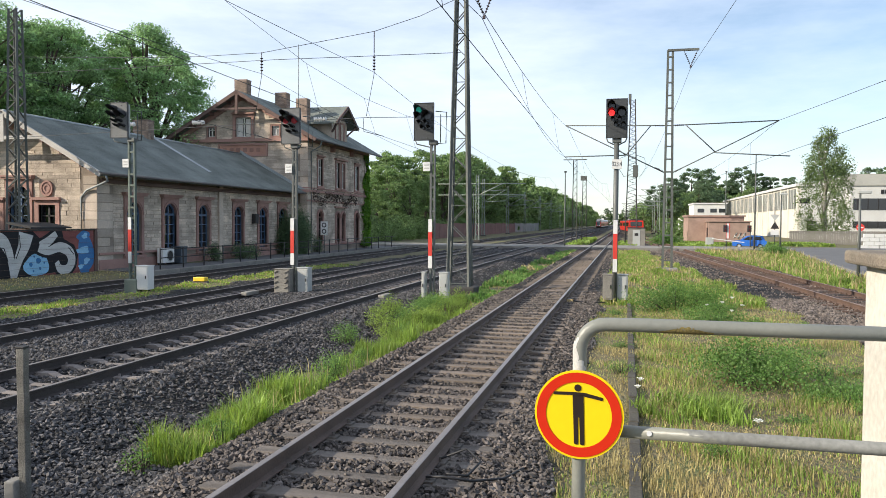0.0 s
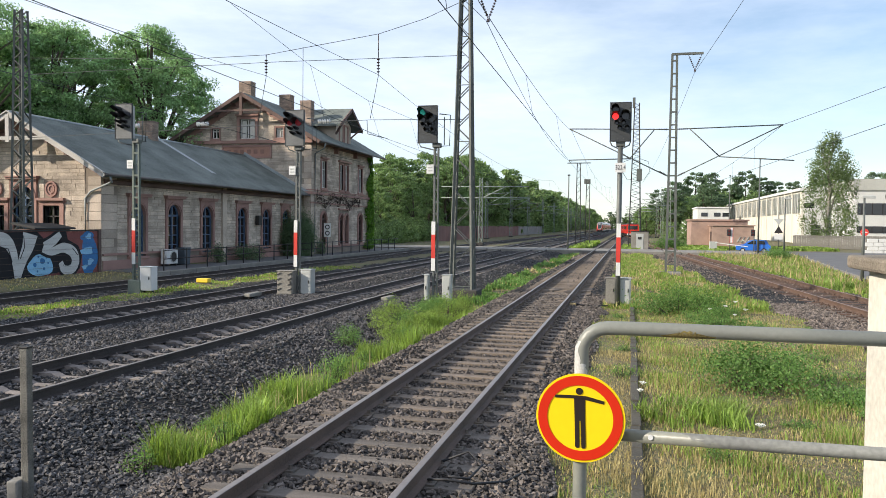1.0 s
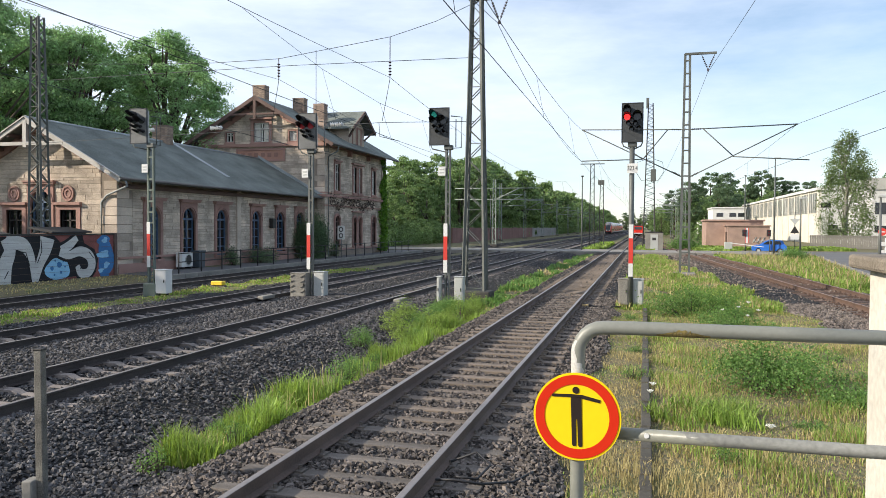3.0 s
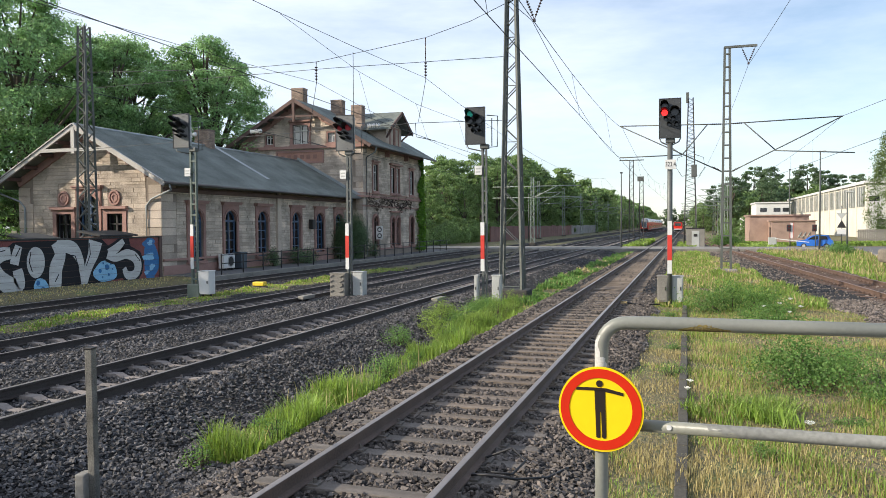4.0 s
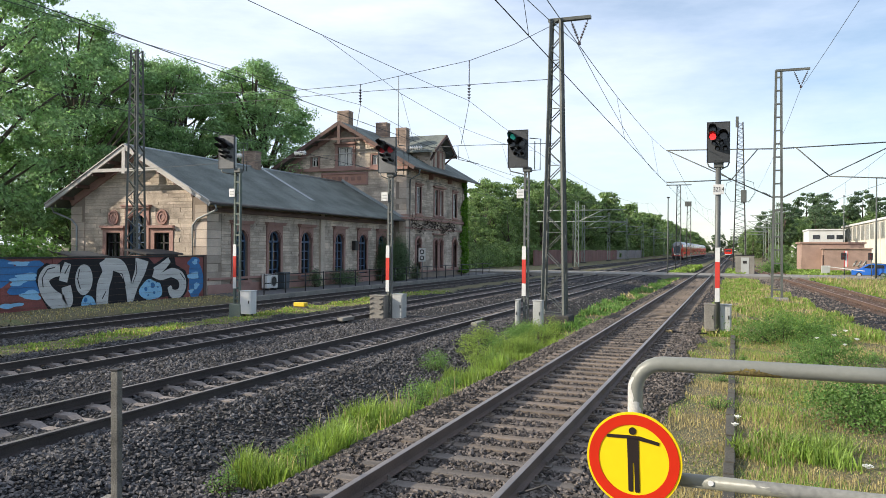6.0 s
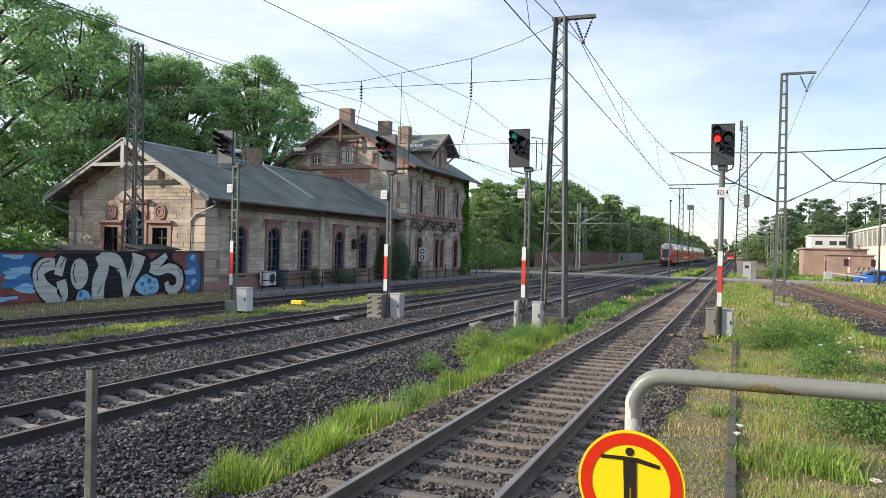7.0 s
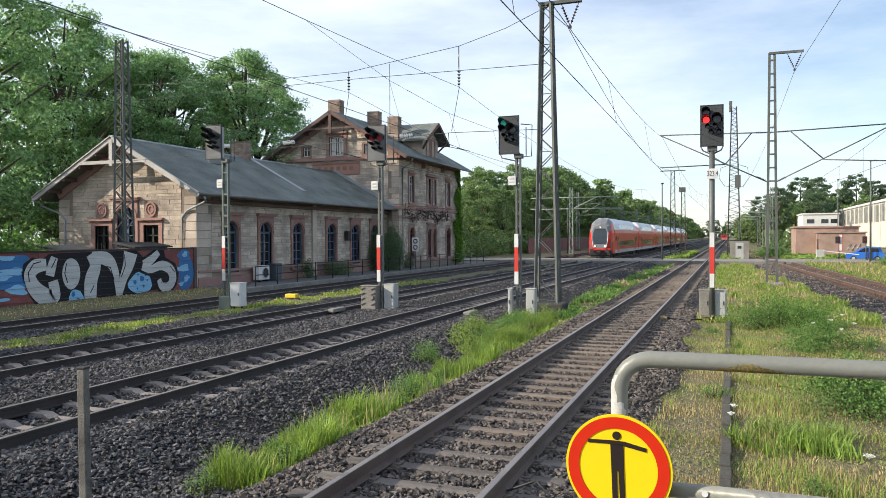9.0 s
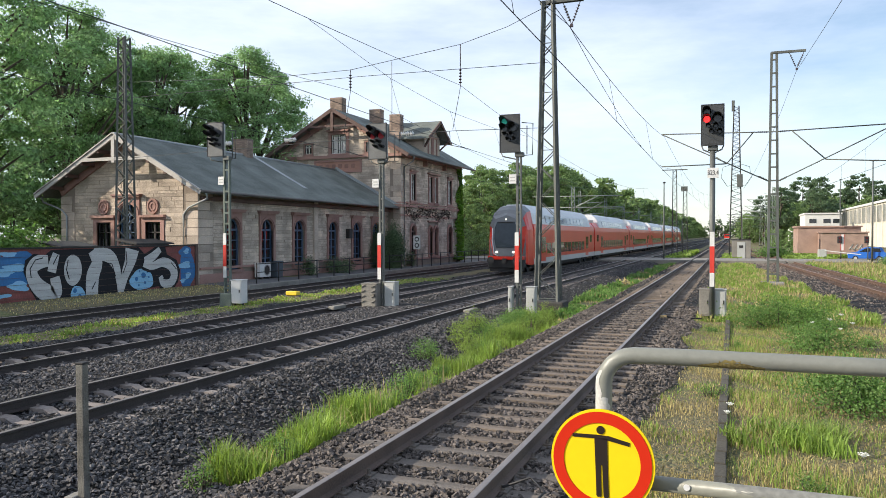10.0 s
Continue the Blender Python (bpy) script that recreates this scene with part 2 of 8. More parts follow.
def beam(a, b, w, h=None, bm=None, round_=0):
    """A straight bar from a to b, w wide and h deep; round_ sides for a rod."""
    bm = bm or bmesh.new()
    a, b = Vector(a), Vector(b)
    d = b - a
    ln = d.length
    q = d.to_track_quat("Z", "Y") if abs(d.normalized().z) < 0.999999 else Euler((0 if d.z > 0 else math.pi, 0, 0)).to_quaternion()
    m = Matrix.Translation((a + b) / 2) @ q.to_matrix().to_4x4()
    if round_:
        bmesh.ops.create_cone(bm, cap_ends=True, segments=round_, radius1=w / 2, radius2=(h or w) / 2, depth=ln, matrix=m)
    else:
        bmesh.ops.create_cube(bm, size=1.0, matrix=m @ Matrix.Diagonal((w, h or w, ln, 1)))
    return bm


def tube(pts, r, bm=None, sides=8, caps=True):
    """A round pipe through points."""
    bm = bm or bmesh.new()
    pts = [Vector(p) for p in pts]
    rings = []
    for i, p in enumerate(pts):
        t = (pts[min(i + 1, len(pts) - 1)] - pts[max(i - 1, 0)]).normalized()
        u = t.cross(Vector((0, 0, 1)))
        if u.length < 0.05:
            u = Vector((0, -1, 0))
        u.normalize()
        v = t.cross(u)
        rr = r[i] if isinstance(r, (list, tuple)) else r
        rings.append([bm.verts.new(p + (u * math.cos(2 * math.pi * k / sides) + v * math.sin(2 * math.pi * k / sides)) * rr) for k in range(sides)])
    for a, b in zip(rings, rings[1:]):
        for k in range(sides):
            bm.faces.new((a[k], a[(k + 1) % sides], b[(k + 1) % sides], b[k])).smooth = True
    if caps:
        bm.faces.new(rings[0][::-1])
        bm.faces.new(rings[-1])
    return bm


def prism(outline, axis, lo, hi, bm=None):
    """Extrudes a flat outline of (u, v) along an axis: x: (y, z), y: (x, z), z: (x, y)."""
    bm = bm or bmesh.new()

    def at(u, v, w):
        return {"x": (w, u, v), "y": (u, w, v), "z": (u, v, w)}[axis]
    a = [bm.verts.new(at(u, v, lo)) for u, v in outline]
    b = [bm.verts.new(at(u, v, hi)) for u, v in outline]
    n = len(outline)
    fs = [bm.faces.new(a), bm.faces.new(b[::-1])]
    for i in range(n):
        fs.append(bm.faces.new((a[i], b[i], b[(i + 1) % n], a[(i + 1) % n])))
    bmesh.ops.recalc_face_normals(bm, faces=fs)
    return bm


def mesh_np(name, verts, faces, material, parent=None, label="", smooth=False):
    """A large mesh from numpy arrays with equal-sided faces."""
    verts, faces = np.asarray(verts, np.float32), np.asarray(faces, np.int32)
    me = bpy.data.meshes.new(name)
    k = faces.shape[1]
    me.vertices.add(len(verts))
    me.vertices.foreach_set("co", verts.ravel())
    me.loops.add(faces.size)
    me.loops.foreach_set("vertex_index", faces.ravel())
    me.polygons.add(len(faces))
    me.polygons.foreach_set("loop_start", np.arange(0, faces.size, k, dtype=np.int32))
    me.polygons.foreach_set("use_smooth", np.full(len(faces), smooth))
    me.update(calc_edges=True)
    return finish(new(name, me), material, parent, label)


RNG = np.random.default_rng(7)


def boards(c, a, b):
    """Quads from centres and two half-axes, folded a little: leaves and clumps."""
    n = len(c)
    nrm = np.cross(a, b)
    nrm /= np.linalg.norm(nrm, axis=1, keepdims=True) + 1e-9
    fold = nrm * np.linalg.norm(a, axis=1, keepdims=True) * 0.35
    v = np.stack([c - a + fold, c - b, c + a + fold, c + b], 1).reshape(-1, 3)
    f = (np.arange(n)[:, None] * 4 + np.array([[0, 1, 2, 3]]))
    f = np.concatenate([f[:, [0, 1, 3]], f[:, [1, 2, 3]]], 1).reshape(-1, 3)
    return v, f


def leaves(c, size, flat=0.0, out=None, loose=0.42):
    """Leaf boards at centres, turned at random or roughly facing out; size: the length of each."""
    n = len(c)
    if out is None:
        a = RNG.normal(size=(n, 3))
        a[:, 2] *= 1 - flat
        a /= np.linalg.norm(a, axis=1, keepdims=True)
        b = np.cross(a, RNG.normal(size=(n, 3)))
    else:
        q = out + RNG.normal(size=(n, 3)) * loose
        a = np.cross(q, RNG.normal(size=(n, 3)))
        a /= np.linalg.norm(a, axis=1, keepdims=True)
        b = np.cross(q, a)
    b /= np.linalg.norm(b, axis=1, keepdims=True)
    s = (np.asarray(size) * RNG.uniform(0.6, 1.3, n))[:, None] * 0.5
    return boards(c, a * s, b * s * 0.62)


def blades(x, y, z, h, lean=0.35, w=0.012):
    """Grass blades: bent strips of three triangles."""
    n = len(x)
    az, la = RNG.uniform(0, 2 * np.pi, n), RNG.normal(0, lean, n)
    d = np.stack([np.cos(az), np.sin(az), np.zeros(n)], 1)
    s = np.stack([-np.sin(az), np.cos(az), np.zeros(n)], 1) * (w * RNG.uniform(0.6, 1.4, n))[:, None]
    p = np.stack([x, y, z], 1)
    up = np.array([[0, 0, 1.0]])
    mid = p + up * (h * 0.6)[:, None] + d * (h * la * 0.4)[:, None]
    tip = p + up * (h * 0.95)[:, None] + d * (h * la * 1.1)[:, None]
    v = np.stack([p - s, p + s, mid - s * 0.8, mid + s * 0.8, tip], 1).reshape(-1, 3)
    f = np.arange(n)[:, None, None] * 5 + np.array([[[0, 1, 3], [0, 3, 2], [2, 3, 4]]])
    return v, f.reshape(-1, 3)


def joined(pieces):
    vs, fs, o = [], [], 0
    for v, f in pieces:
        vs.append(v)
        fs.append(f + o)
        o += len(v)
    return np.concatenate(vs), np.concatenate(fs)

# ---- ground: one sheet to the horizon, with track beds, ditches and verges ----
TRACKS = [(-2.91, 0.0), (-9.19, -0.05), (-13.89, -0.12), (-20.89, -0.20)]      # centre x and height of the rail heads
SIDING = [(-12, 9.75), (27, 7.5), (50, 6.2), (73, 4.85), (115, 3.3), (155, 2.0), (200, 0.2), (245, -1.9), (285, -2.91)]
SIDING_Z = -0.06


def siding_x(y):
    return np.interp(y, [p[0] for p in SIDING], [p[1] for p in SIDING])


def ground_z(x, y):
    x, y = np.asarray(x, float), np.asarray(y, float)
    xs = [-400, -60, -27, -23.2, -22.9, -18.9, -18.2, -17.2, -16.2, -15.4, -14.8, -14.7, -13.1, -13.0, -10.1, -10.0, -8.4, -8.3, -7.5, -6.3, -5.2, -4.6, -3.7, -3.6, -2.2, -2.1, -1.2, -0.7, 0.5, 40, 400]
    zs = [0.4, 0.1, -0.12, -0.2, -0.40, -0.40, -0.36, -0.34, -0.42, -0.33, -0.30, -0.345, -0.345, -0.30, -0.225, -0.275, -0.275, -0.22, -0.215, -0.50, -0.48, -0.225, -0.225, -0.228, -0.228, -0.225, -0.225, -0.32, -0.30, -0.20, 0.2]
    z = np.interp(x, xs, zs)
    d = np.abs(x - siding_x(y))
    z = np.where(y < 230, np.maximum(z, np.interp(d, [0, 1.5, 2.3], [-0.27, -0.27, -0.5])), z)
    bump = np.sin(x * 3.1 + 1.3 * np.sin(y * 0.7)) * np.sin(y * 2.3 + x) * 0.5 + np.sin(x * 0.9 + y * 0.43) * 0.5
    return z + bump * 0.022


def gravel_zone(x, y):
    x, y = np.asarray(x, float), np.asarray(y, float)
    wob = 0.25 * np.sin(y * 0.9 + 2 * np.sin(y * 0.23)) + 0.12 * np.sin(y * 2.7 + x)
    g = ((x > -17.0 + wob) & (x < -5.4 - 0.04 * np.minimum(y, 27) + wob * 0.5)) | ((x > -4.88 + wob * 0.4) & (x < -0.95 + wob * 0.5)) | ((x > -23.0) & (x < -19.0 + wob))
    s = x - siding_x(y)
    g |= (y < 7.9 + wob) & (x < -1.0) & (x > -17.0)
    return g | ((s > -3.1 + wob) & (s < 1.7 + wob * 0.5) & (y < 235))


def build_ground():
    xs = np.concatenate([[-1600, -700, -300, -150, -90, -60], np.arange(-45, -30, 1.5), np.arange(-30, 12, 0.24), np.arange(12, 40, 1.5), [50, 80, 150, 300, 700, 1600]])
    ys = np.concatenate([[-400, -120, -50, -20], np.arange(-8, 46, 0.3), np.arange(46, 130, 1.2), np.arange(130, 420, 8), [500, 700, 1000, 1500, 2500, 4000]])
    gx, gy = np.meshgrid(xs, ys)
    z = ground_z(gx, gy)
    v = np.stack([gx, gy, z], -1).reshape(-1, 3)
    nx, ny = len(xs), len(ys)
    i = (np.arange(ny - 1)[:, None] * nx + np.arange(nx - 1)).ravel()
    ob = mesh_np("ground", v, np.stack([i, i + 1, i + nx + 1, i + nx], 1), ground_material(), smooth=True)
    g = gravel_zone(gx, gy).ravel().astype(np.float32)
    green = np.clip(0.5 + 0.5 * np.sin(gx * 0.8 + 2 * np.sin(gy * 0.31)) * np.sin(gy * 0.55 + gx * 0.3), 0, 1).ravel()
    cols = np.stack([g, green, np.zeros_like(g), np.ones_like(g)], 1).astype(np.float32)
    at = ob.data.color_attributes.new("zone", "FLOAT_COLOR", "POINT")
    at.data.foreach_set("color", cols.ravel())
    return tagged(ob, "ballast bed darkened for gap shade and dry grassy ground between the tracks", "ground", kind="structure")


def ground_material():
    m = bpy.data.materials.new("ground_earth_gravel_grass")
    m.use_nodes = True
    n, l = m.node_tree.nodes, m.node_tree.links
    b = n["Principled BSDF"]
    b.inputs["Roughness"].default_value = 0.95
    tc = n.new("ShaderNodeTexCoord")
    vo = n.new("ShaderNodeTexVoronoi")
    vo.inputs["Scale"].default_value = 17
    ns, ns2 = n.new("ShaderNodeTexNoise"), n.new("ShaderNodeTexNoise")
    ns.inputs["Scale"].default_value, ns.inputs["Detail"].default_value = 0.9, 6
    ns2.inputs["Scale"].default_value, ns2.inputs["Detail"].default_value = 14, 6
    for t in (vo, ns, ns2):
        l.new(tc.outputs["Object"], t.inputs["Vector"])
    at = n.new("ShaderNodeVertexColor")
    at.layer_name = "zone"
    sep = n.new("ShaderNodeSeparateColor")
    l.new(at.outputs["Color"], sep.inputs["Color"])
    # near-black gravel ramp: the shade in gaps between stones, put into the colour
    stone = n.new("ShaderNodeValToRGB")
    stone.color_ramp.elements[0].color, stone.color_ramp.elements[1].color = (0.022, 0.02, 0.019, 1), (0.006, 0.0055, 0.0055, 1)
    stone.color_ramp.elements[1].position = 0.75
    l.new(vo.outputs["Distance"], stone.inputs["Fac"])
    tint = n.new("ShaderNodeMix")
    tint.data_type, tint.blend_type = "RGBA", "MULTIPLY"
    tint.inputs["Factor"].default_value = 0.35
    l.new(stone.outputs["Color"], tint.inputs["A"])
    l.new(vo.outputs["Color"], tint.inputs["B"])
    grass = n.new("ShaderNodeValToRGB")
    e = grass.color_ramp.elements
    e[0].position, e[0].color = 0.3, (0.085, 0.095, 0.042, 1)
    e[1].position, e[1].color = 0.7, (0.19, 0.145, 0.07, 1)
    mid = e.new(0.5)
    mid.color = (0.145, 0.125, 0.066, 1)
    l.new(ns2.outputs["Fac"], grass.inputs["Fac"])
    g2 = n.new("ShaderNodeMix")
    g2.data_type = "RGBA"
    g2.inputs["B"].default_value = (0.105, 0.155, 0.04, 1)
    mr = n.new("ShaderNodeMapRange")
    mr.inputs["From Min"].default_value, mr.inputs["From Max"].default_value = 0.52, 0.75
    l.new(ns.outputs["Fac"], mr.inputs["Value"])
    l.new(mr.outputs["Result"], g2.inputs["Factor"])
    l.new(grass.outputs["Color"], g2.inputs["A"])
    mx = n.new("ShaderNodeMix")
    mx.data_type = "RGBA"
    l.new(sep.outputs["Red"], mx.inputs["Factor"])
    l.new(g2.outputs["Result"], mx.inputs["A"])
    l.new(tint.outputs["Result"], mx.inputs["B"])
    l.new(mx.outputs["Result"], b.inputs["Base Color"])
    bp = n.new("ShaderNodeBump")
    bp.inputs["Strength"].default_value, bp.inputs["Distance"].default_value = 0.9, 0.04
    bp.invert = True
    l.new(vo.outputs["Distance"], bp.inputs["Height"])
    l.new(bp.outputs["Normal"], b.inputs["Normal"])
    return m


build_ground()


def build_stones():
    """Loose ballast stones: jittered blocks, dense close to the platform."""
    bands = ((2.5, 12.0, 60000), (12.0, 30.0, 135000), (30.0, 80.0, 66000))
    r = np.concatenate([np.sqrt(RNG.uniform(a * a, b * b, n)) for a, b, n in bands])
    a = np.radians(RNG.uniform(-16, 58, len(r)))
    x, y = -np.sin(a) * r, np.cos(a) * r
    keep = gravel_zone(x, y)
    for c, zr in TRACKS[:1]:
        on = (np.abs(x - c) < 1.28) & (np.abs((y - 0.1 + 0.305) % 0.61 - 0.305) < 0.095)
        keep &= ~on | (RNG.uniform(size=len(x)) < 0.03)
    for (c, zr), y0 in zip(TRACKS[1:3], (2.0, 3.0)):
        on = (np.abs(x - c) < 0.72) & (np.abs((y - y0 + 0.305) % 0.61 - 0.305) < 0.12)
        keep &= ~on
    keep &= (np.abs(x - siding_x(y)) > 1.4) | (RNG.uniform(size=len(x)) < 0.3)
    x, y, r = x[keep], y[keep], r[keep]
    n = len(x)
    s = np.interp(r, [0, 12, 13, 30, 80], [0.023, 0.024, 0.029, 0.036, 0.06]) * RNG.uniform(0.65, 1.35, n)
    q = RNG.normal(size=(n, 4))
    q /= np.linalg.norm(q, axis=1, keepdims=True)
    w, i, j, k = q.T
    rot = np.stack([1 - 2 * (j * j + k * k), 2 * (i * j - k * w), 2 * (i * k + j * w), 2 * (i * j + k * w), 1 - 2 * (i * i + k * k), 2 * (j * k - i * w),
                    2 * (i * k - j * w), 2 * (j * k + i * w), 1 - 2 * (i * i + j * j)], 1).reshape(n, 3, 3)
    at = np.stack([x, y, ground_z(x, y) + s * 0.3 + RNG.uniform(-0.02, 0.024, n)], 1)
    cube = np.array([[-1, -1, -1], [1, -1, -1], [1, 1, -1], [-1, 1, -1], [-1, -1, 1], [1, -1, 1], [1, 1, 1], [-1, 1, 1]], float) * 0.85
    octa = np.array([[1, 0.2, 0], [-1, -0.2, 0], [0.2, 1, 0.1], [-0.2, -1, -0.1], [0.1, 0, 1], [-0.1, 0, -1]], float) * 1.25
    box_f = np.array([[0, 3, 2], [0, 2, 1], [4, 5, 6], [4, 6, 7], [0, 1, 5], [0, 5, 4], [1, 2, 6], [1, 6, 5], [2, 3, 7], [2, 7, 6], [3, 0, 4], [3, 4, 7]])
    oct_f = np.array([[0, 2, 4], [2, 1, 4], [1, 3, 4], [3, 0, 4], [2, 0, 5], [1, 2, 5], [3, 1, 5], [0, 3, 5]])
    near, side, bed = r < 12, x > 1.5, np.abs(x + 2.9) < 2.0
    heaps = {}
    for pick, shape, faces, heap in ((near & ~bed, cube, box_f, 0), (near & bed, cube, box_f, 2), (~near & ~side & ~bed, octa, oct_f, 0), (~near & bed, octa, oct_f, 2), (~near & side, octa, oct_f, 1)):
        m, p = int(pick.sum()), len(shape)
        v = shape[None] * RNG.uniform(0.5, 1.15, (m, p, 3)) * s[pick][:, None, None] * RNG.uniform(0.7, 1.4, (m, 1, 3)) * np.array([[[1.25, 0.95, 0.75]]])
        v = np.einsum("nij,nkj->nki", rot[pick], v) * np.array([[[1, 1, 0.8]]]) + at[pick][:, None]
        heaps.setdefault(heap, []).append((v.reshape(-1, 3), (np.arange(m)[:, None, None] * p + faces[None]).reshape(-1, 3)))
    for heap, material, label in ((0, M_BALLAST, "loose dark grey crushed stone track ballast"), (1, M_BALLASTBROWN, "rust-dusted brown crushed stone along the siding"),
                                  (2, M_DUSTBALLAST, "dusty brown-grey crushed stone between the sleepers")):
        v, f = joined(heaps[heap])
        tagged(mesh_np("ballast_stones", v, f, material), label, "ballast", kind="stuff")


# ---- railway tracks ----
RAIL = [(-0.07, -0.172), (0.07, -0.172), (0.07, -0.16), (0.012, -0.135), (0.012, -0.045), (0.036, -0.032), (0.036, -0.004), (0.03, 0), (-0.03, 0), (-0.036, -0.004),
        (-0.036, -0.032), (-0.012, -0.045), (-0.012, -0.135), (-0.07, -0.16)]


def rail(path, parent, side_mat, top_mat):
    """One rail swept along (y, x) stations at height z."""
    bm = bmesh.new()
    rings = [[bm.verts.new((x + u, y, z + v)) for u, v in RAIL] for y, x, z in path]
    n = len(RAIL)
    for a, b in zip(rings, rings[1:]):
        for i in range(n):
            f = bm.faces.new((a[i], a[(i + 1) % n], b[(i + 1) % n], b[i]))
            f.material_index = 1 if i in (6, 7, 8) else 0
    bm.faces.new(rings[0])
    bm.faces.new(rings[-1][::-1])
    bmesh.ops.recalc_face_normals(bm, faces=bm.faces[:])
    return part("rail", bm, [side_mat, top_mat], parent)


def sleeper_mesh(kind):
    bm = bmesh.new()
    if kind == "concrete":
        prof = [(-1.3, 0.0), (-1.25, 0.03), (-0.45, 0.03), (-0.3, -0.03), (0.3, -0.03), (0.45, 0.03), (1.25, 0.03), (1.3, 0.0), (1.3, -0.16), (-1.3, -0.16)]
        prism(prof, "y", -0.13, 0.13, bm)
        for v in bm.verts:
            if v.co.z > -0.1:
                v.co.y *= 0.72
    else:
        box(-1.3, 1.3, -0.105, 0.105, -0.15, 0.0, bm, 0.012)
    for x in (-0.752, 0.752):
        box(x - 0.17, x + 0.17, -0.07, 0.07, 0.0, 0.022, bm)
        for s in (-0.11, 0.11):
            bmesh.ops.create_cone(bm, cap_ends=True, segments=6, radius1=0.025, radius2=0.02, depth=0.05, matrix=Matrix.Translation((x + s, 0, 0.045)))
    me = bpy.data.meshes.new("sleeper")
    bm.to_mesh(me)
    bm.free()
    return me


def build_track(i, label, kind, smat, y0, near, far, side=M_RAIL, top=M_RAILTOP):
    c, z = TRACKS[i]
    tr = thing("railway_track", label, "railway track", kind="structure")
    ys = [-8, 20, 60, 120, 250, 500, 900]
    for s in (-0.752, 0.752):
        rail([(y, c + s, z) for y in ys], tr, side, top)
    me = sleeper_mesh(kind)
    me.materials.append(smat)
    dusty = me.copy()
    dusty.materials[0] = M_DUSTSLEEPER
    k = 0
    y = y0 - 0.61 * (13 if y0 < 1 else 16)
    rest = bmesh.new()
    while y < far:
        if y < near:
            share("sleeper", dusty if i == 0 and y > 10.5 + random.uniform(-1.5, 1.5) else me, tr, pose(c + random.uniform(-0.03, 0.03), y, z - 0.182 + random.uniform(-0.008, 0.006), random.uniform(-0.6, 0.6), 0, random.uniform(-0.7, 0.7)))
        else:
            box(c - 1.3, c + 1.3, y - 0.125, y + 0.125, z - 0.3, z - 0.18, rest)
        y += 0.61
    rs = part("sleepers_beyond", rest, smat, tr)
    tagged(rs, kind="stuff")
    return tr


def build_tracks():
    build_track(0, "single railway track with worn rails on weathered sleepers", "timber", M_SLEEPER, 0.1, 76, 150, M_RAILBROWN)
    build_track(1, "main line track on pale concrete sleepers", "concrete", M_CSLEEPER, 2.0, 76, 150)
    build_track(2, "main line track half sunk in dark ballast", "concrete", M_CSLEEPER, 3.0, 76, 150)
    build_track(3, "rusty track beside the station building", "timber", M_SLEEPER, 3.0, 76, 120)


def build_siding():
    tr = thing("railway_track", "rusty brown siding track curving towards the main line", "railway track", kind="structure")
    ys = [-8, 10, 27, 50, 73, 95, 115, 135, 155, 178, 200, 222, 245, 265]
    for s in (-0.752, 0.752):
        rail([(y, float(siding_x(y)) + s, SIDING_Z) for y in ys], tr, M_RUSTRAIL, M_RUSTTOP)
    me = sleeper_mesh("timber")
    me.materials.append(M_RSLEEPER)
    y = -7.64
    while y < 130:
        x = float(siding_x(y))
        turn = math.degrees(math.atan2(float(siding_x(y - 1)) - float(siding_x(y + 1)), 2.0))
        share("sleeper", me, tr, pose(x, y, SIDING_Z - 0.182, 0, 0, turn + random.uniform(-1, 1)))
        y += 0.63


def road_edge(y):
    """Where the road's near edge runs."""
    return np.interp(y, [-40, 42, 52, 65, 75, 84], [11.3, 11.5, 12.5, 14.0, 15.2, 16.0])


def build_crossing():
    """The level crossing's deck of slabs and the road along the line."""
    cr = thing("level_crossing", "grey level crossing deck laid flush with the rails", "level crossing", kind="structure")
    edges = [-31.0]
    for c, z in reversed(TRACKS):
        edges += [c - 0.84, c - 0.67, c + 0.67, c + 0.84]
    edges += [3.2, 3.35, 4.75, 4.9, 12.5]
    for a, b in zip(edges[::2], edges[1::2]):
        n = max(1, round((b - a) / 2.4))
        for k in range(n):
            x0, x1 = a + (b - a) * k / n, a + (b - a) * (k + 1) / n
            part("slab", box(x0 + 0.01, x1 - 0.01, 78.2, 86.5, -0.5, -0.03, bev=0.02), M_CONC, cr)
    road = bmesh.new()
    prism([(12.5, 86.5), (12.5, 80.5), (16.0, 84.0), (15.2, 75), (14.0, 65), (12.5, 52), (11.5, 42), (11.3, -40), (16.0, -40), (17.0, 42), (19.5, 73), (24, 84), (40, 88), (140, 96), (140, 104), (40, 96), (20, 92)], "z", -0.5, -0.16, road)
    ob = part("road", road, M_ASPHALT, None)
    tagged(ob, "grey asphalt road beside the railway", "road", kind="structure")
    kerb = thing("kerb", "pale concrete kerb along the asphalt road", "kerb", kind="structure")
    y = 5.0
    while y < 72:
        a, b = float(road_edge(y)), float(road_edge(y + 0.98))
        part("kerbstone", prism([(a - 0.2, y), (a - 0.02, y), (b - 0.02, y + 0.98), (b - 0.2, y + 0.98)], "z", -0.5, -0.06), M_CONC, kerb)
        y += 1.0
    pl = thing("platform", "concrete station platform end", "platform", kind="structure")
    part("body", box(-1.0, 6.0, -30, 2.6, -0.5, 0.66), M_CONC, pl)
    part("edge", box(-1.15, 6.15, -30, 2.75, 0.66, 0.76, bev=0.02), M_CONC, pl)


build_crossing()

# ---- station building ----
LOW_Y0, LOW_Y1 = 33.7, 57.4
LX0, LX1 = -35.6, -26.2          # low wing across
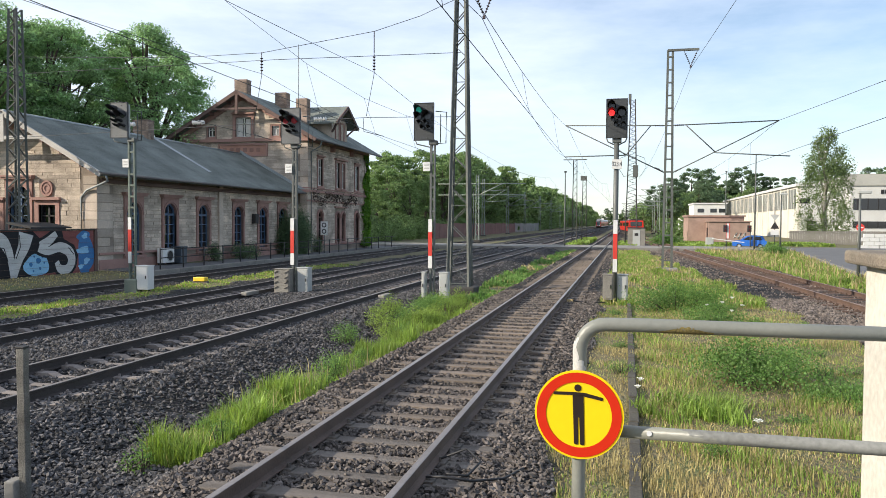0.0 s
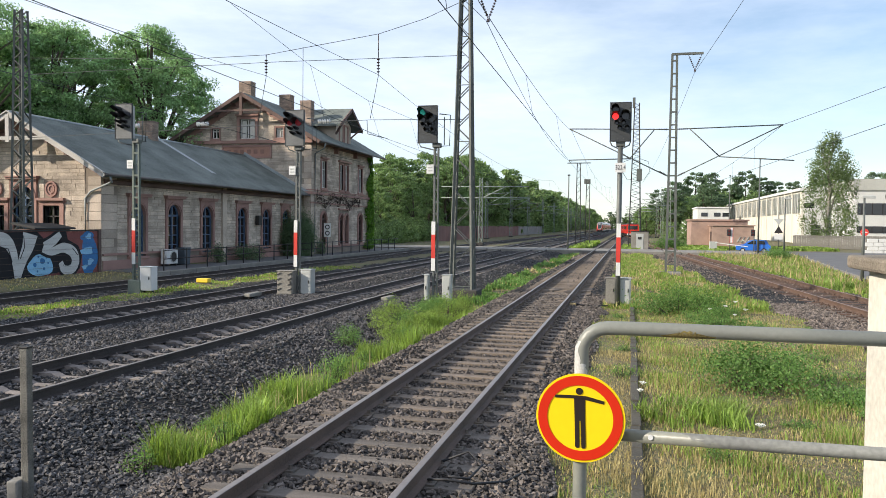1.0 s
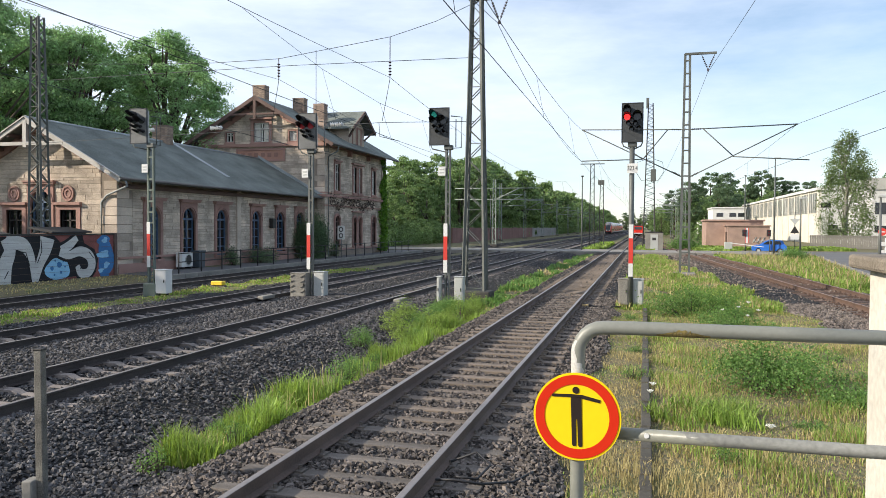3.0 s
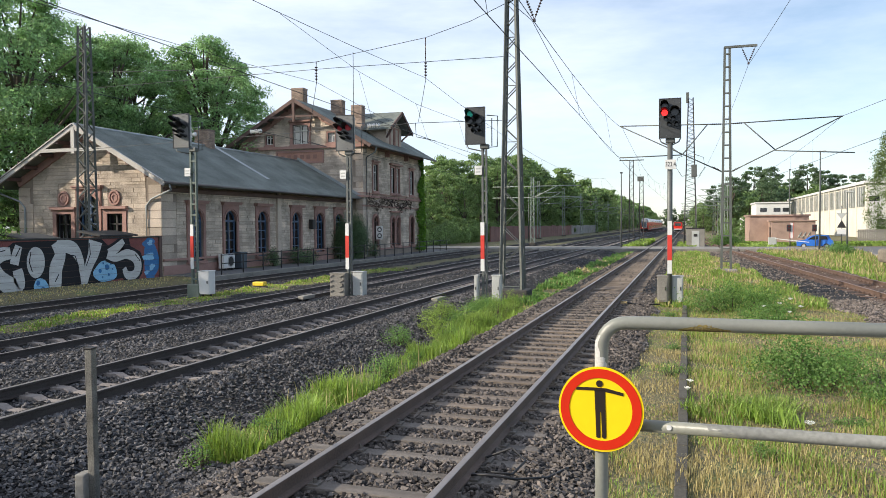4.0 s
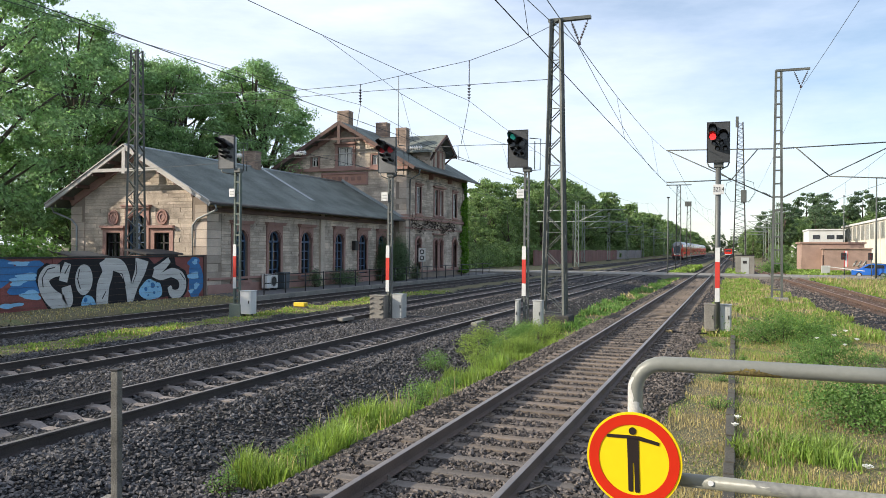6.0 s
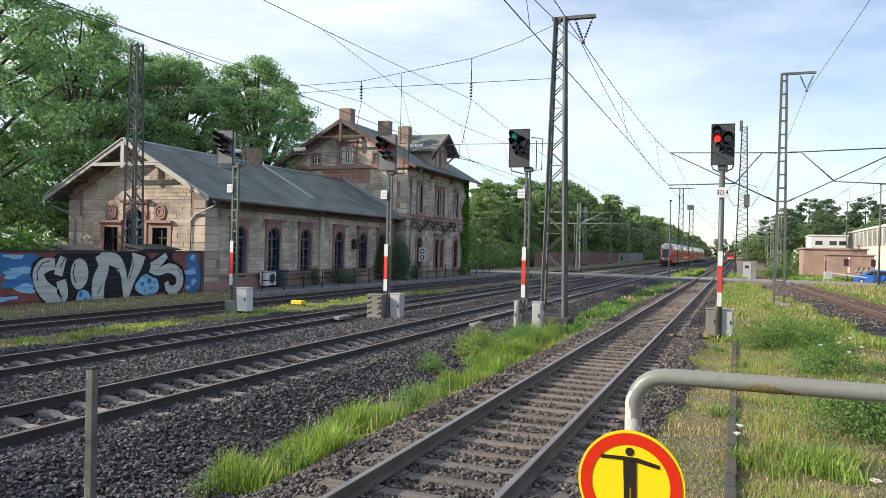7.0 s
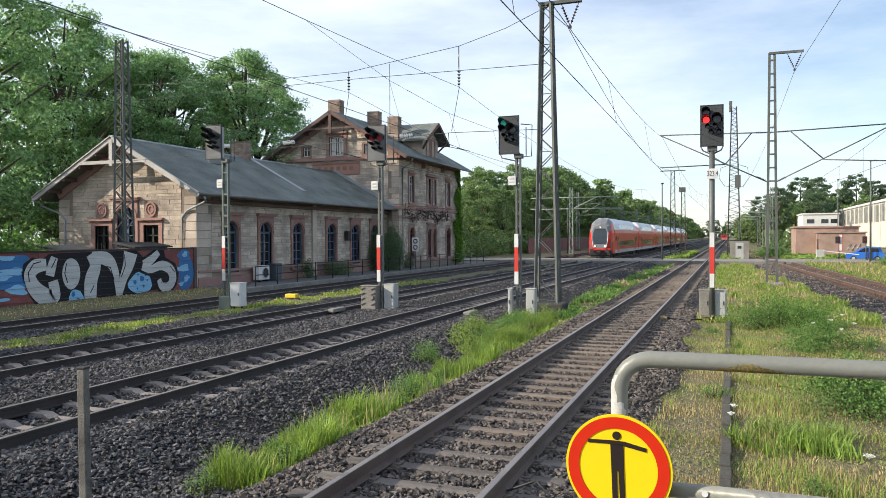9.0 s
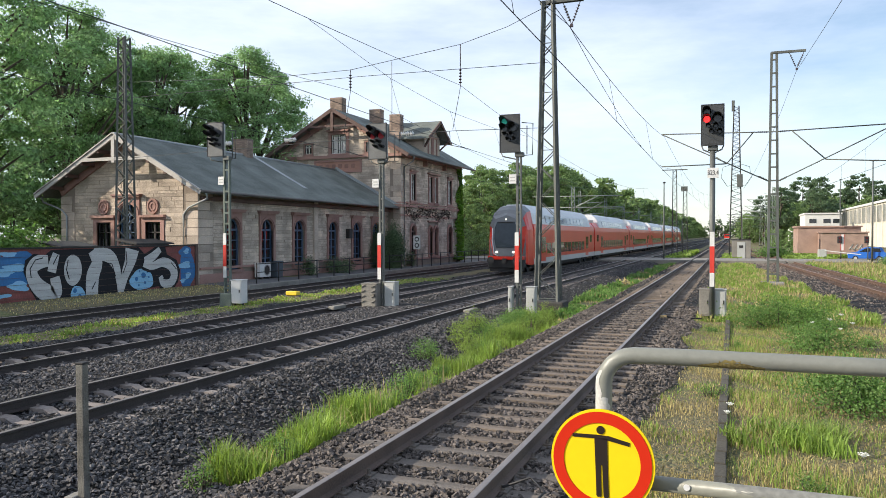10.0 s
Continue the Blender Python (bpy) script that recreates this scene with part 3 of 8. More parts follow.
TX0, TX1 = -36.5, -25.12         # tall house across
TY0, TY1 = 57.4, 72.0


def arch(cx, w, z0, zs, n=10):
    """Outline of a round-headed opening: width w, springing at zs."""
    pts = [(cx - w / 2, z0), (cx + w / 2, z0)]
    return pts + [(cx + w / 2 * math.cos(math.pi * k / n), zs + w / 2 * math.sin(math.pi * k / n)) for k in range(n + 1)]


def put(pts, axis, lo, hi):
    return prism(pts, axis, lo, hi)


def ring(outer, inner, axis, lo, hi):
    """A frame between two outlines with the same number of points (open at none)."""
    bm = bmesh.new()

    def at(p, w):
        return {"x": (w, p[0], p[1]), "y": (p[0], w, p[1])}[axis]
    n = len(outer)
    vs = [[bm.verts.new(at(p, w)) for p in o] for o in (outer, inner) for w in (lo, hi)]
    oa, ob_, ia, ib = vs
    for i in range(n):
        j = (i + 1) % n
        bm.faces.new((oa[i], oa[j], ob_[j], ob_[i]))
        bm.faces.new((ia[j], ia[i], ib[i], ib[j]))
        bm.faces.new((ob_[i], ob_[j], ib[j], ib[i]))
        bm.faces.new((oa[j], oa[i], ia[i], ia[j]))
    bmesh.ops.recalc_face_normals(bm, faces=bm.faces[:])
    return bm


def arched_window(parent, axis, face, c, w, z0, zs, frame_mat, out, hood=0.0, bars=True, double=False):
    """A round-headed window: stone surround, hood, set-back glass and wooden bars. out: +1 or -1, the way the wall faces."""
    win = new("window")
    win.parent = parent

    def d(a, b):
        return (min(face + out * a, face + out * b), max(face + out * a, face + out * b))
    fw = 0.2
    if hood:
        ww = w / 2 + fw
        outer = [(c - ww, z0 - 0.0), (c + ww, z0 - 0.0)] + [(c + ww * min(1, max(-1, 1.9 * math.cos(math.pi * k / 10))), (zs + (ww + 0.16) * min(1.0, 1.25 * math.sin(math.pi * k / 10)))) for k in range(11)]
    else:
        outer = [(c - w / 2 - fw, z0), (c + w / 2 + fw, z0)] + [(c + (w / 2 + fw) * math.cos(math.pi * k / 10), zs + (w / 2 + fw) * math.sin(math.pi * k / 10)) for k in range(11)]
    part("surround", ring(outer, arch(c, w, z0, zs), axis, *d(-0.12, 0.09)), M_REDSTONE, win)
    part("arch_moulding", ring(arch(c, w + 0.32, zs - 0.05, zs), arch(c, w + 0.16, zs - 0.05, zs), axis, *d(0.05, 0.13)), M_REDSTONE, win)
    ax = (lambda a, b, e0, e1, z_0, z_1: box(e0, e1, a, b, z_0, z_1)) if axis == "x" else (lambda a, b, e0, e1, z_0, z_1: box(a, b, e0, e1, z_0, z_1))
    if hood:
        ht = zs + w / 2 + fw + hood
        part("frieze", ax(c - w / 2 - fw + 0.02, c + w / 2 + fw - 0.02, *d(-0.02, 0.07), zs + w / 2 + fw - 0.05, ht - 0.18), M_REDSTONE, win)
        part("hood", ax(c - w / 2 - fw - 0.12, c + w / 2 + fw + 0.12, *d(0.0, 0.24), ht - 0.18, ht - 0.08), M_REDSTONE, win)
        part("hood_top", ax(c - w / 2 - fw - 0.16, c + w / 2 + fw + 0.16, *d(0.0, 0.30), ht - 0.08, ht), M_REDSTONE, win)
    part("sill", ax(c - w / 2 - fw - 0.05, c + w / 2 + fw + 0.05, *d(-0.05, 0.18), z0 - 0.14, z0), M_REDSTONE, win)
    part("glass", put(arch(c, w - 0.02, z0, zs), axis, *d(-0.20, -0.17)), M_GLASS, win)
    part("window_frame", ring(arch(c, w, z0, zs), arch(c, w - 0.16, z0 + 0.08, zs), axis, *d(-0.18, -0.10)), frame_mat, win)
    part("mullion", ax(c - 0.045, c + 0.045, *d(-0.17, -0.09), z0, zs + w / 2 - 0.05), frame_mat, win)
    k = z0 + 0.55
    while bars and k < zs + 0.05:
        part("glazing_bar", ax(c - w / 2 + 0.03, c + w / 2 - 0.03, *d(-0.165, -0.11), k - 0.025, k + 0.025), frame_mat, win)
        k += 0.55
    part("transom", ax(c - w / 2 + 0.03, c + w / 2 - 0.03, *d(-0.17, -0.09), zs - 0.05, zs + 0.05), frame_mat, win)
    return win


def square_window(parent, axis, face, c, w, z0, z1, frame_mat, out, hood=True, fw=0.17, curtain=False):
    win = new("window")
    win.parent = parent

    def d(a, b):
        return (min(face + out * a, face + out * b), max(face + out * a, face + out * b))
    ax = (lambda a, b, e0, e1, z_0, z_1: box(e0, e1, a, b, z_0, z_1)) if axis == "x" else (lambda a, b, e0, e1, z_0, z_1: box(a, b, e0, e1, z_0, z_1))
    rect = lambda p, q, s, t: [(p, s), (q, s), (q, t), (p, t)]
    part("surround", ring(rect(c - w / 2 - fw, c + w / 2 + fw, z0 - fw * 0.6, z1 + fw), rect(c - w / 2, c + w / 2, z0, z1), axis, *d(-0.14, 0.07)), M_REDSTONE, win)
    if hood:
        part("hood", ax(c - w / 2 - fw - 0.1, c + w / 2 + fw + 0.1, *d(0.0, 0.22), z1 + fw, z1 + fw + 0.14), M_REDSTONE, win)
    part("sill", ax(c - w / 2 - fw - 0.06, c + w / 2 + fw + 0.06, *d(-0.05, 0.16), z0 - 0.2, z0 - 0.08), M_REDSTONE, win)
    part("glass", ax(c - w / 2, c + w / 2, *d(-0.22, -0.19), z0, z1), M_GLASS, win)
    part("window_frame", ring(rect(c - w / 2, c + w / 2, z0, z1), rect(c - w / 2 + 0.07, c + w / 2 - 0.07, z0 + 0.07, z1 - 0.07), axis, *d(-0.19, -0.11)), frame_mat, win)
    part("mullion", ax(c - 0.05, c + 0.05, *d(-0.18, -0.1), z0, z1), frame_mat, win)
    part("transom", ax(c - w / 2, c + w / 2, *d(-0.18, -0.1), z0 + (z1 - z0) * 0.68, z0 + (z1 - z0) * 0.68 + 0.07), frame_mat, win)
    if curtain:
        for s in (-1, 1):
            part("curtain", ax(c + s * w * 0.25 - w * 0.17, c + s * w * 0.25 + w * 0.13, *d(-0.187, -0.183), z0 + 0.1, z1 - 0.1), M_CURTAIN, win)
    return win


def gable_roof(parent, x0, x1, ze, xr, zr, y0, y1, t=0.16, material=None):
    """Two slopes over an east and a west eave with the ridge at xr."""
    for a, s in ((x0, -1), (x1, 1)):
        part("roof_slope", prism([(a, ze), (xr, zr), (xr, zr - t), (a, ze - t)], "y", y0, y1), material or M_SLATE, parent)


def slates(parent, a, ze, xr, zr, y0, y1, rows, cols):
    """Courses of roofing felt sheets with lapped edges on one slope."""
    for i in range(rows):
        f0, f1 = i / rows, (i + 1.02) / rows
        p = [(a + (xr - a) * f0, ze + (zr - ze) * f0 + 0.014), (a + (xr - a) * f1, ze + (zr - ze) * min(f1, 1) + 0.008), (a + (xr - a) * f1, ze + (zr - ze) * min(f1, 1) + 0.002), (a + (xr - a) * f0, ze + (zr - ze) * f0 + 0.004)]
        for k in range(cols):
            q0, q1 = y0 + (y1 - y0) * k / cols, y0 + (y1 - y0) * (k + 1) / cols
            part("slate_panel", prism(p, "y", q0 + 0.004, q1 - 0.004), M_SLATE, parent)


def gable_wall(parent, name, x0, x1, y0, y1, z0, ze, xr, zr, holes=()):
    """A gable wall in upright pieces, open where holes (x0, x1, z0, z1) go through it."""
    w = new(name)
    w.parent = parent
    top = lambda x: ze + (zr - ze) * (1 - abs(x - xr) / (x1 - xr))
    cuts = sorted({x0, x1, xr, *[v for h in holes for v in h[:2]]})
    for a, b in zip(cuts, cuts[1:]):
        z = z0
        for h in sorted(q for q in ((g[2], g[3]) for g in holes if g[0] <= a + 1e-6 and b - 1e-6 <= g[1])):
            part("wall_piece", box(a, b, y0, y1, z, h[0]), M_MORTAR, w)
            z = h[1]
        part("wall_piece", prism([(a, z), (b, z), (b, top(b)), (a, top(a))], "y", y0, y1), M_MORTAR, w)
    return w


def chimney(house, x, y, z0, z1, w, d):
    ch = part("chimney", box(x - w / 2, x + w / 2, y - d / 2, y + d / 2, z0, z1 - 0.12), M_BRICK, house)
    part("cap", box(x - w / 2 - 0.02, x + w / 2 + 0.02, y - d / 2 - 0.02, y + d / 2 + 0.02, z1 - 0.12, z1), M_BRICK, ch)
    me = bpy.data.meshes.new("brick")
    bm = box(-0.115, 0.115, -0.055, 0.0, 0, 0.066)
    bm.to_mesh(me)
    bm.free()
    me.materials.append(M_BRICK)
    z, k = z1 - 1.3, 0
    while z < z1 - 0.2:
        u = -w / 2 + 0.12 + (k % 2) * 0.12
        while u < w / 2 - 0.1:
            share("brick", me, ch, pose(x + u, y - d / 2 + 0.03 + random.uniform(-0.012, 0.006), z))
            u += 0.245
        u = -d / 2 + 0.12 + (k % 2) * 0.12
        while u < d / 2 - 0.1:
            share("brick", me, ch, pose(x + w / 2 - 0.03 + random.uniform(-0.006, 0.012), y + u, z, 0, 0, 90))
            u += 0.245
        z += 0.08
        k += 1


LOW_WIN = [36.6, 40.0, 43.65, 48.12, 51.75, 55.0]


def build_low_wing():
    h = thing("station_wing", "low sandstone goods wing with arched windows and slate roof", "building")
    xr, zr, ze = (LX0 + LX1) / 2, 7.75, 4.75
    zw = ze - 0.05
    gw = gable_wall(h, "gable_wall", LX0, LX1, LOW_Y0, LOW_Y0 + 0.4, -0.6, zw + 0.25, xr, zr - 0.15,
                    [(xr - 2.15, xr - 1.15, 1.3, 3.15), (xr + 1.25, xr + 2.25, 1.3, 3.15), (xr - 0.575, xr + 0.675, 0.4, 4.1)])
    # long wall towards the tracks, with window openings left through it
    lw = new("long_wall")
    lw.parent = h
    cuts = [LOW_Y0 + 0.4] + [v for c in LOW_WIN for v in (c - 0.64, c + 0.64)] + [LOW_Y1]
    for i in range(0, len(cuts), 2):
        part("wall_pier", box(LX1 - 0.45, LX1, cuts[i], cuts[i + 1], -0.6, zw), M_MORTAR, lw)
    for c in LOW_WIN:
        part("wall_below", box(LX1 - 0.45, LX1 - 0.01, c - 0.64, c + 0.64, -0.6, 0.5), M_MORTAR, lw)
        part("wall_above", box(LX1 - 0.45, LX1 - 0.01, c - 0.64, c + 0.64, 3.35, zw), M_MORTAR, lw)
    part("back_wall", box(LX0, LX0 + 0.4, LOW_Y0 + 0.4, LOW_Y1, -0.6, zw), M_MORTAR, h)
    part("ceiling", box(LX0 + 0.4, LX1 - 0.45, LOW_Y0 + 0.4, LOW_Y1, 4.3, 4.45), M_WHITEWALL, h)
    for c in LOW_WIN:
        arched_window(h, "x", LX1, c, 1.28, 0.5, 2.75, M_BLUEWIN, 1, hood=0.3)
    part("pilaster", box(LX1, LX1 + 0.14, 45.4, 45.9, -0.3, zw), M_STONE, h)
    part("plinth", box(LX1, LX1 + 0.09, LOW_Y0, LOW_Y1, -0.6, 0.35), M_REDSTONE, h)
    part("plinth_moulding", box(LX1, LX1 + 0.12, LOW_Y0, LOW_Y1, 0.60, 0.72), M_REDSTONE, h)
    part("cornice", box(LX1, LX1 + 0.2, LOW_Y0 + 0.1, LOW_Y1, zw - 0.42, zw - 0.2), M_BROWNWOOD, h)
    # gable front
    cx = xr
    for s in (-1.65, 1.75):
        square_window(h, "y", LOW_Y0, cx + s, 1.0, 1.3, 3.15, M_IRON, -1, hood=True, fw=0.25)
        for k in range(4):
            part("window_bar", beam((cx + s - 0.4 + 0.27 * k, LOW_Y0 + 0.03, 1.3), (cx + s - 0.4 + 0.27 * k, LOW_Y0 + 0.03, 2.2), 0.03, round_=6), M_GALV, h)
    part("string_course", box(cx - 2.5, cx - 0.95, LOW_Y0 - 0.09, LOW_Y0, 3.3, 3.42), M_REDSTONE, h)
    part("string_course", box(cx + 1.0, cx + 2.6, LOW_Y0 - 0.09, LOW_Y0, 3.3, 3.42), M_REDSTONE, h)
    arched_window(h, "y", LOW_Y0, cx + 0.05, 1.25, 0.4, 3.55, M_BLUEWIN, -1, hood=0.3)
    for s in (-1.65, 1.75):
        for r0, r1, dd in ((0.37, 0.28, 0.09), (0.21, 0.13, 0.07)):
            ci = lambda r: [(cx + s + r * math.cos(a * math.pi / 12), 4.0 + r * 1.12 * math.sin(a * math.pi / 12)) for a in range(24)]
            part("roundel", ring(ci(r0), ci(r1), "y", LOW_Y0 - dd, LOW_Y0 + 0.02), M_REDSTONE, h)
        part("roundel_boss", prism(ci(0.28), "y", LOW_Y0 - 0.03, LOW_Y0 + 0.02), M_REDSTONE, h)
    for x, s in ((LX0, 1), (LX1, -1)):
        z = -0.3
        while z < 4.6:
            part("quoin", box(x - s * 0.04, x + s * random.choice((0.75, 0.95)), LOW_Y0 - 0.07, LOW_Y0, z, z + 0.43, bev=0.015), M_STONE, h)
            if s < 0:
                part("quoin", box(LX1, LX1 + 0.05, LOW_Y0 - 0.05, LOW_Y0 + random.choice((0.9, 1.15)), z, z + 0.43, bev=0.015), M_STONE, h)
            z += 0.45
    # roof
    o, ov = 0.95, 1.0
    sl = (zr - ze) / (LX1 + 0.7 - xr)
    e0, e1 = LX0 - o, LX1 + o
    zee = zr - sl * (e1 - xr) + 0.12
    zr += 0.12
    gable_roof(h, e0, e1, zee, xr, zr, LOW_Y0 - ov, LOW_Y1)
    slates(h, e1, zee, xr, zr, LOW_Y0 - ov, LOW_Y1 - 0.02, 7, 14)
    slates(h, e0, zee, xr, zr, LOW_Y0 - ov, LOW_Y1 - 0.02, 4, 6)
    for a in (e0, e1):
        part("bargeboard", beam((a, LOW_Y0 - ov, zee - 0.13), (xr, LOW_Y0 - ov, zr - 0.13), 0.1, 0.2), M_BARGE, h)
        part("roof_edge_trim", beam((a, LOW_Y0 - ov - 0.05, zee + 0.03), (xr, LOW_Y0 - ov - 0.05, zr + 0.03), 0.12, 0.06), M_BARGE, h)
        f = (0.2, 0.4, 0.6, 0.8)
        for q in f:
            x = a + (xr - a) * q
            z = zee + (zr - zee) * q
            part("purlin", box(x - 0.08, x + 0.08, LOW_Y0 - ov, LOW_Y0, z - 0.36, z - 0.18), M_BROWNWOOD, h)
        part("rake_moulding", beam((a + (0.9 if a < xr else -0.9), LOW_Y0 - 0.06, zee + 0.14), (xr, LOW_Y0 - 0.06, zr - 0.38), 0.12, 0.42), M_REDSTONE, h)
    zc = zr - 1.35
    hw = (zr - zc) / sl - 0.1
    part("collar_beam", box(xr - hw, xr + hw, LOW_Y0 - ov - 0.06, LOW_Y0 - ov + 0.08, zc - 0.09, zc + 0.09), M_BARGE, h)
    part("king_post", box(xr - 0.11, xr + 0.11, LOW_Y0 - ov - 0.07, LOW_Y0 - ov + 0.09, zc - 0.2, zr - 0.15), M_BARGE, h)
    part("gutter", tube([(e1 + 0.05, LOW_Y0 - ov, zee - 0.05), (e1 + 0.05, LOW_Y1, zee - 0.09)], 0.075), M_GUTTER, h)
    part("gutter", tube([(e0 - 0.05, LOW_Y0 - ov, zee - 0.05), (e0 - 0.05, LOW_Y1, zee - 0.09)], 0.075), M_GUTTER, h)
    for x, xe in ((LX1 - 0.85, e1), (LX0 + 0.45, e0)):
        part("downpipe", tube([(xe, LOW_Y0 - 0.6, zee - 0.1), (xe, LOW_Y0 - 0.45, zee - 0.4), (x + (0.35 if xe > x else -0.35), LOW_Y0 - 0.15, zee - 0.85), (x, LOW_Y0 - 0.13, zee - 1.2), (x, LOW_Y0 - 0.13, 0)], 0.055), M_ZINC, h)
    # zinc strip up the slope, and the little chimney
    for y, w in ((45.2, 0.5),):
        part("zinc_strip", prism([(e1 - 1.5, zee + 1.5 * sl + 0.035), (xr, zr + 0.035), (xr, zr + 0.02), (e1 - 1.5, zee + 1.5 * sl + 0.02)], "y", y, y + w), M_ZINC, h)
    part("roof_ridge_cap", tube([(xr, LOW_Y0 - ov, zr), (xr, LOW_Y1, zr)], 0.09), M_ZINC, h)
    chimney(h, xr - 0.2, 44.6, 7.0, 8.95, 1.1, 0.7)
    part("lamp_box", box(LX1 + 0.05, LX1 + 0.35, 50.0, 50.5, 2.2, 2.9, bev=0.03), M_IRON, h)
    return h, gw


def build_tall_house():
    h = thing("station_house", "two-storey sandstone station house with gabled slate roof", "building")
    xr = (TX0 + TX1) / 2
    ze, zr = 9.25, 12.75
    gw = gable_wall(h, "gable_wall", TX0, TX1, TY0, TY0 + 0.4, -0.6, ze, xr, zr - 0.1,
                    [(xr - 0.6, xr + 0.8, 9.25, 10.85), (xr - 3.125, xr - 2.475, 9.3, 10.1), (xr + 2.625, xr + 3.275, 9.3, 10.1)])
    gable_wall(h, "gable_wall", TX0, TX1, TY1 - 0.4, TY1, -0.6, ze, xr, zr - 0.1)
    upper = [(60.0, 1.0), (64.0, 0.8), (65.3, 0.8), (68.9, 1.0)]
    fr = new("front_wall")
    fr.parent = h
    holes = [(c - w / 2, c + w / 2, a, b) for c, w in upper for a, b in ((0.6, 3.25), (5.35, 7.6))]
    ys = sorted({TY0 + 0.4, TY1 - 0.4, *[v for q in holes for v in q[:2]]})
    for a, b in zip(ys, ys[1:]):
        if any(q[0] <= a and b <= q[1] for q in holes):
            for z0, z1 in ((-0.6, 0.6), (3.25, 5.35), (7.6, ze)):
                part("wall_piece", box(TX1 - 0.45, TX1 - 0.005, a, b, z0, z1), M_MORTAR, fr)
        else:
            part("wall_pier", box(TX1 - 0.45, TX1, a, b, -0.6, ze), M_MORTAR, fr)
    part("back_wall", box(TX0, TX0 + 0.4, TY0 + 0.4, TY1 - 0.4, -0.6, ze), M_MORTAR, h)
    part("floor_slab", box(TX0 + 0.4, TX1 - 0.45, TY0 + 0.4, TY1 - 0.4, 4.3, 4.5), M_WHITEWALL, h)
    for c, w in upper:
        square_window(h, "x", TX1, c, w, 5.35, 7.6, M_WHITEWIN, 1, hood=(w > 0.9), fw=0.16 if w > 0.9 else 0.12)
        arched_window(h, "x", TX1, c, w, 0.6, 2.75, M_BROWNWOOD, 1, hood=0.0)
    part("hood", box(TX1, TX1 + 0.25, 63.2, 66.1, 7.8, 7.95), M_REDSTONE, h)
    part("hood", box(TX1, TX1 + 0.2, 63.2, 66.1, 3.6, 3.72), M_REDSTONE, h)
    for z0, z1, o in ((4.75, 4.95, 0.2), (4.0, 4.12, 0.12), (5.05, 5.15, 0.1), (0.35, 0.5, 0.1), (8.85, 9.1, 0.2)):
        part("string_course", box(TX1, TX1 + o, TY0 - o, TY1, z0, z1), M_REDSTONE, h)
        if z0 > 4.2:
            part("string_course", box(TX1 - (0.9 if z0 < 8.5 else 11.3), TX1 + 0.001, TY0 - o, TY0, z0, z1), M_REDSTONE, h)
    for y, s in ((TY0, 1), (TY1, -1)):
        z = -0.3
        while z < 8.7:
            L = random.choice((0.6, 0.85))
            part("quoin", box(TX1, TX1 + 0.06, min(y, y + s * L), max(y, y + s * L), z, z + 0.43, bev=0.015), M_STONE, h)
            if s > 0:
                part("quoin", box(TX1 - L, TX1 + 0.06, TY0 - 0.06, TY0, z, z + 0.43, bev=0.015), M_STONE, h)
            z += 0.45
    # gable
    square_window(h, "y", TY0, xr + 0.1, 1.4, 9.25, 10.85, M_WHITEWIN, -1, hood=True, fw=0.25, curtain=True)
    square_window(h, "y", TY0, xr - 2.8, 0.65, 9.3, 10.1, M_WHITEWIN, -1, hood=False, fw=0.1)
    square_window(h, "y", TY0, xr + 2.95, 0.65, 9.3, 10.1, M_WHITEWIN, -1, hood=False, fw=0.1, curtain=True)
    rect = lambda p, q, s, t: [(p, s), (q, s), (q, t), (p, t)]
    part("panel_frame", ring(rect(xr - 2.2, xr + 2.25, 7.65, 8.72), rect(xr - 2.05, xr + 2.1, 7.8, 8.57), "y", TY0 - 0.1, TY0 + 0.02), M_REDSTONE, h)
    part("name_panel", box(xr - 2.05, xr + 2.1, TY0 - 0.03, TY0 + 0.02, 7.8, 8.57), mat("faded_red_panel", (0.43, 0.235, 0.175), 0.9, 0.35, 2, 0.3), h, "faded reddish station name panel")
    for i in range(6):
        part("faded_letter_bar", box(xr - 1.75 + 0.6 * i, xr - 1.4 + 0.6 * i, TY0 - 0.036, TY0 - 0.03, 8.02, 8.36), mat("faint_lettering", (0.30, 0.17, 0.135), 0.9, 0.3, 4, 0.2), h)
    # roof
    o, ov = 1.15, 1.0
    sl = (zr - ze) / (TX1 + 0.35 - xr)
    e0, e1 = TX0 - o, TX1 + o
    zee = zr - sl * (e1 - xr) + 0.15
    zr += 0.15
    gable_roof(h, e0, e1, zee, xr, zr, TY0 - ov, TY1 + ov)
    slates(h, e1, zee, xr, zr, TY0 - ov, TY1 + ov, 6, 9)
    for a in (e0, e1):
        part("bargeboard", beam((a, TY0 - ov, zee - 0.13), (xr, TY0 - ov, zr - 0.13), 0.1, 0.28), M_BROWNWOOD, h)
        for q in (0.15, 0.38, 0.62, 0.85):
            x, z = a + (xr - a) * q, zee + (zr - zee) * q
            part("purlin", box(x - 0.08, x + 0.08, TY0 - ov, TY0, z - 0.36, z - 0.18), M_BROWNWOOD, h)
        part("rake_moulding", beam((a + (1.2 if a < xr else -1.2), TY0 - 0.05, zee + 0.35), (xr, TY0 - 0.05, zr - 0.4), 0.1, 0.4), M_REDSTONE, h)
        part("gutter", tube([(a + (0.05 if a > xr else -0.05), TY0 - ov, zee - 0.05), (a + (0.05 if a > xr else -0.05), TY1 + ov, zee - 0.09)], 0.08), M_GUTTER, h)
    part("king_post", box(xr - 0.12, xr + 0.12, TY0 - ov - 0.05, TY0 - ov + 0.1, zr - 1.9, zr - 0.1), M_BROWNWOOD, h)
